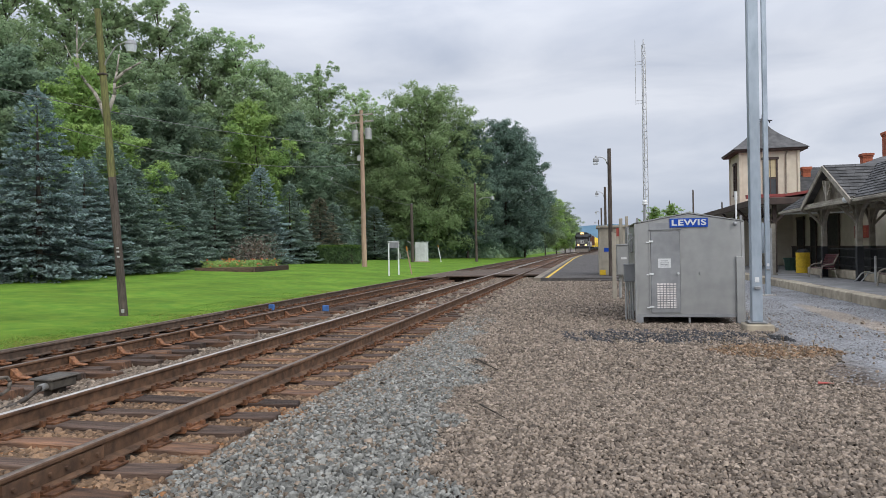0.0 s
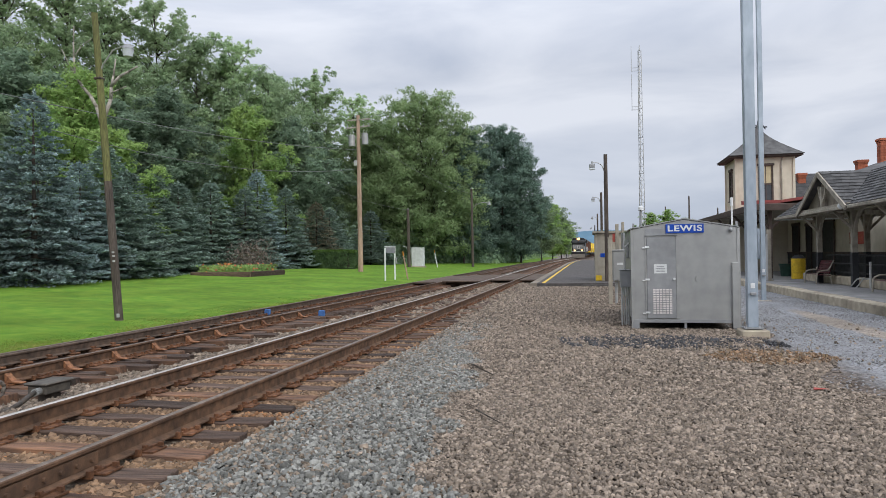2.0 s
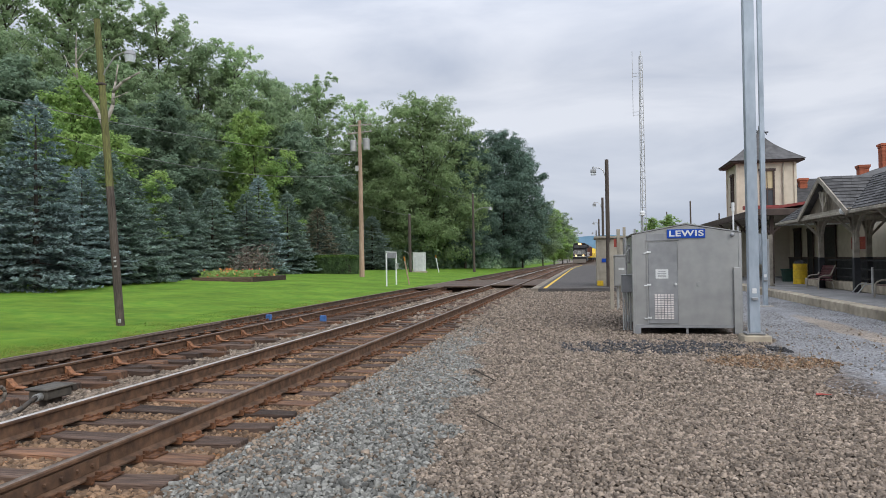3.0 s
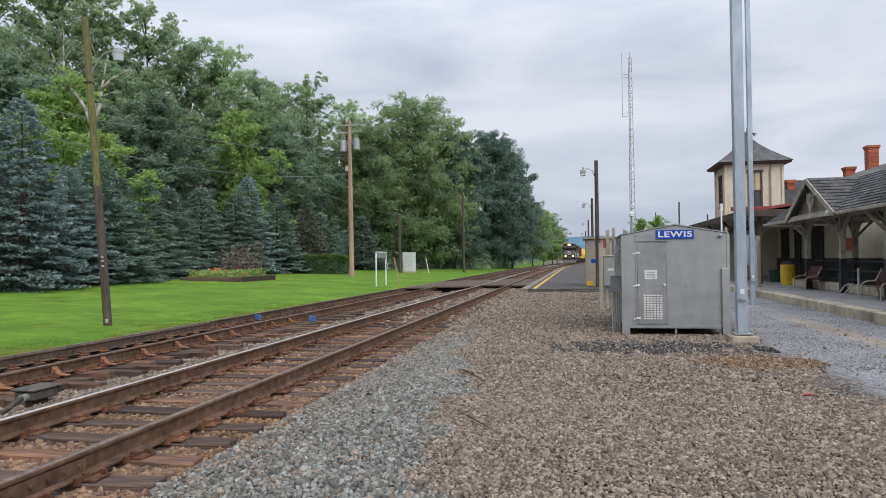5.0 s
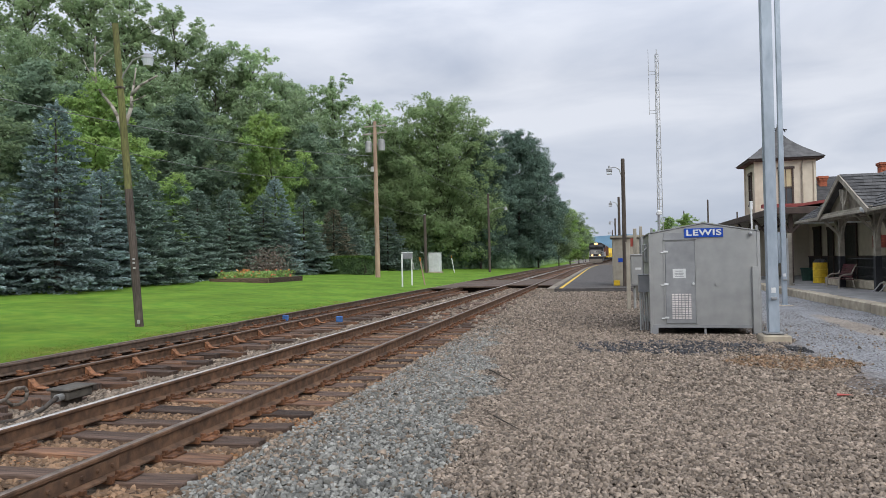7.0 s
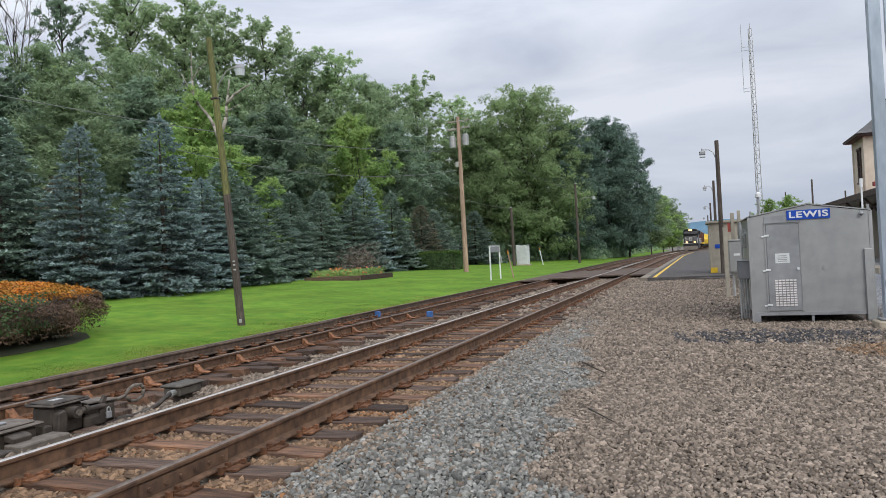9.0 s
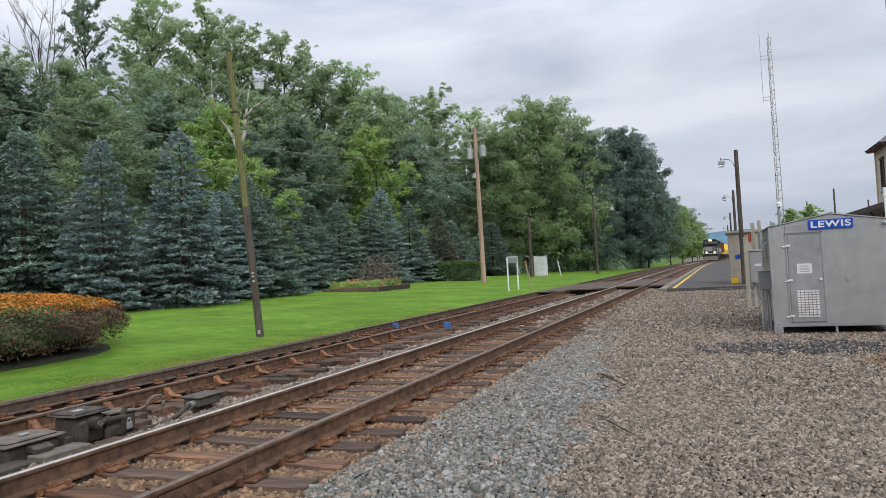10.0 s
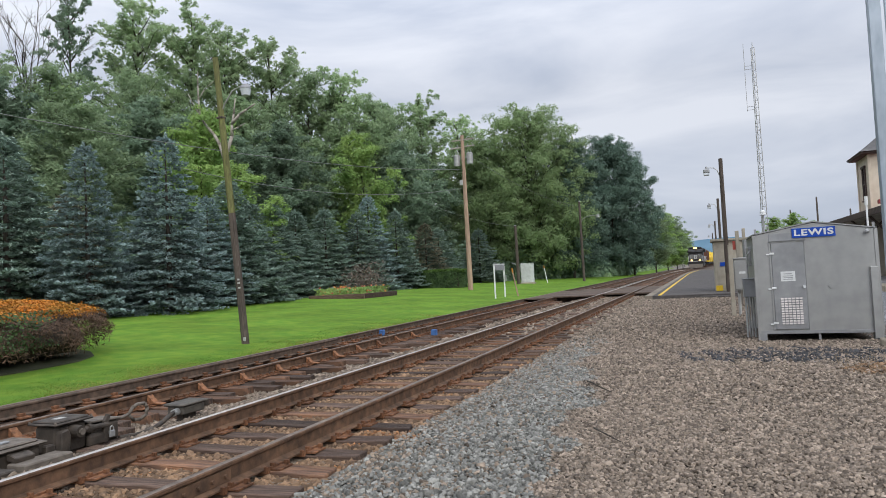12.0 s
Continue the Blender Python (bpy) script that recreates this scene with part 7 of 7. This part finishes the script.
# ---- train standing on the near track ----
def bogie(t, y, n=3):
    part("bogie_frame", bx((-1.1, -0.85, y - 2.0, y + 2.0, 0.62, 0.95), (0.85, 1.1, y - 2.0, y + 2.0, 0.62, 0.95), (-0.84, 0.84, y - 0.3, y + 0.3, 0.6, 0.9)), M_BLACK, t, bevel=0.03)
    for k in range(n):
        yy = y - 1.7 + 3.4 * k / (n - 1)
        b = bmesh.new()
        for s in (-1, 1):
            rod(b, (s * 0.68, yy, 0.51), (s * 0.81, yy, 0.51), 0.51, 0.48, 20)
        rod(b, (-0.7, yy, 0.51), (0.7, yy, 0.51), 0.09, n=8)
        part("wheelset", b, M_RAIL, t)


def locomotive(y):
    t = thing("locomotive", bend(y), y, 0.191, "black diesel locomotive with white nose stripes and lit headlights", "locomotive", rz=-2.2)
    part("underframe", bx((-1.52, 1.52, 0.5, 21.0, 1.35, 1.62)), M_LOCO, t, bevel=0.03)
    part("pilot_plate", bx((-1.52, 1.52, 0.15, 0.48, 0.45, 1.62)), M_LOCO, t, bevel=0.05)
    part("snow_plough", prism([(-0.35, 0.12), (0.15, 0.12), (0.15, 0.95), (0.02, 0.95)], "x", -1.45, 1.45), M_PLATE_GREY, t, "dirty grey plough blade", bevel=0.02)
    part("step_edge", bx((-1.5, 1.5, 0.10, 0.148, 1.52, 1.60)), M_WHITE, t)
    part("short_nose", prism([(0.9, 1.62), (0.9, 2.95), (1.15, 3.15), (2.6, 3.25), (2.6, 1.62)], "x", -1.25, 1.25), M_LOCO, t, bevel=0.06)
    for z in (2.02, 2.24, 2.46, 2.68, 2.90):
        for xa, xb in ((-1.245, -0.42), (0.42, 1.245)):
            part("nose_stripe", bx((xa, xb, 0.87, 0.896, z - 0.045, z + 0.045)), M_PVC, t, "white painted stripe")
    part("nose_panel", bx((-0.36, 0.36, 0.87, 0.896, 2.05, 2.92)), M_PVC, t, "white panel with a dark emblem shape", bevel=0.01)
    part("emblem", prism([(-0.22, 2.2), (-0.05, 2.35), (0.05, 2.75), (0.22, 2.7), (0.1, 2.45), (0.16, 2.2), (0.0, 2.3)], "y", 0.855, 0.872), M_LOCO, t)
    part("cab", prism([(1.9, 1.62), (1.9, 3.2), (1.75, 3.75), (2.0, 4.35), (5.0, 4.45), (5.0, 1.62)], "x", -1.52, 1.52), M_LOCO, t, bevel=0.05)
    part("cab_roof", prism([(-1.45, 4.40), (-1.1, 4.66), (1.1, 4.66), (1.45, 4.40)], "y", 1.7, 5.1), M_LOCO, t, bevel=0.03)
    for s in (-1, 1):
        part("windscreen", slab([(s * 0.12, 1.735, 3.62), (s * 1.35, 1.735, 3.62), (s * 1.35, 1.90, 4.22), (s * 0.12, 1.90, 4.22)], 0.02), M_SCREEN, t, "dark reflecting windscreen")
        part("side_window", bx((s * 1.53 - 0.012, s * 1.53 + 0.012, 2.8, 4.3, 3.3, 3.95)), M_GLASS, t)
        part("mirror", bx((s * 1.62 - 0.06, s * 1.62 + 0.06, 2.4, 2.45, 3.5, 4.0)), M_BLACK, t)
        part("handrail", rods([(s * 1.42, 0.3, 1.6), (s * 1.42, 0.3, 2.6), (s * 1.35, 0.85, 2.75)], 0.028), M_WHITE, t)
        part("ditch_light", rod(bmesh.new(), (s * 0.82, 0.86, 1.78), (s * 0.82, 0.78, 1.78), 0.20, n=14), M_DITCHLIGHT, t, "lit amber-white ditch light")
        for k in range(8):
            part("stanchion", rods([(s * 1.48, 5.6 + 2 * k, 1.6), (s * 1.48, 5.6 + 2 * k, 2.6)], 0.02), M_WHITE, t)
        part("hood_rail", rods([(s * 1.48, 5.4, 2.6), (s * 1.48, 20.5, 2.6)], 0.02), M_WHITE, t)
    hl = bmesh.new()
    for s in (-1, 1):
        rod(hl, (s * 0.17, 1.69, 4.42), (s * 0.17, 1.60, 4.42), 0.20, n=14)
    part("headlight", hl, M_HEADLIGHT, t, "lit twin headlight")
    part("headlight_box", bx((-0.34, 0.34, 1.70, 2.1, 4.26, 4.58)), M_LOCO, t, bevel=0.03)
    part("long_hood", prism([(-0.95, 1.62), (0.95, 1.62), (0.95, 4.05), (0.75, 4.35), (-0.75, 4.35), (-0.95, 4.05)], "y", 5.1, 20.6), M_LOCO, t, bevel=0.03)
    for k in range(9):
        part("hood_door", bx((-0.975, -0.952, 5.6 + 1.6 * k, 7.0 + 1.6 * k, 1.9, 3.7), (0.952, 0.975, 5.6 + 1.6 * k, 7.0 + 1.6 * k, 1.9, 3.7)), M_LOCO, t, bevel=0.01)
    part("radiator_flare", prism([(-1.5, 3.7), (1.5, 3.7), (1.5, 4.4), (1.0, 4.6), (-1.0, 4.6), (-1.5, 4.4)], "y", 16.2, 20.4), M_LOCO, t, bevel=0.03)
    part("fuel_tank", bx((-1.3, 1.3, 8.0, 14.0, 0.4, 1.34)), M_LOCO, t, bevel=0.12)
    part("horn", rods([(0, 3.2, 4.64), (0, 2.7, 4.85)], 0.06), M_GALVDARK, t)
    bogie(t, 4.2)
    bogie(t, 17.2)


def freight_cars(y):
    h = thing("hopper_car", bend(y), y, 0.191, "brown covered hopper wagon behind the locomotive", "rail wagon", rz=-2.2)
    part("hopper_body", prism([(-1.5, 1.7), (-1.6, 2.2), (-1.6, 4.1), (-1.2, 4.4), (1.2, 4.4), (1.6, 4.1), (1.6, 2.2), (1.5, 1.7)], "y", 0.6, 14.4), M_HOPPER, h, bevel=0.03)
    for k in range(11):
        for s in (-1, 1):
            part("rib", bx((s * 1.63 - 0.04, s * 1.63 + 0.04, 1.2 + 1.25 * k, 1.32 + 1.25 * k, 1.75, 4.1)), M_HOPPER, h)
    part("centre_sill", bx((-0.4, 0.4, -0.3, 15.3, 0.9, 1.7)), M_BLACK, h)
    bogie(h, 2.6, 2)
    bogie(h, 12.4, 2)
    for n in range(4):
        f = thing("flat_wagon", bend(y + 16 + 19 * n), y + 16 + 19 * n, 0.191, "flat wagon loaded with yellow track machinery", "rail wagon", "flat wagons", rz=-2.2)
        part("deck", bx((-1.45, 1.45, 0, 18, 1.0, 1.25)), M_BLACK, f, bevel=0.03)
        part("machine_body", prism([(1.5, 1.25), (1.5, 2.6), (3.5, 3.2), (5.0, 4.2), (8.0, 4.3), (8.4, 2.7), (11, 2.5), (11, 1.25)], "x", -1.3, 1.3), M_YELLOW, f, "yellow track machine", bevel=0.06)
        part("machine_boom", bar(bmesh.new(), (0.3, 10.5, 2.4), (0.3, 16.5, 4.0), 0.45, 0.5), M_YELLOW, f, bevel=0.04)
        part("machine_window", bx((-1.1, 1.1, 4.6, 4.75, 3.3, 3.9)), M_GLASS, f)
        bogie(f, 2.8, 2)
        bogie(f, 15.2, 2)


locomotive(160)
freight_cars(182)
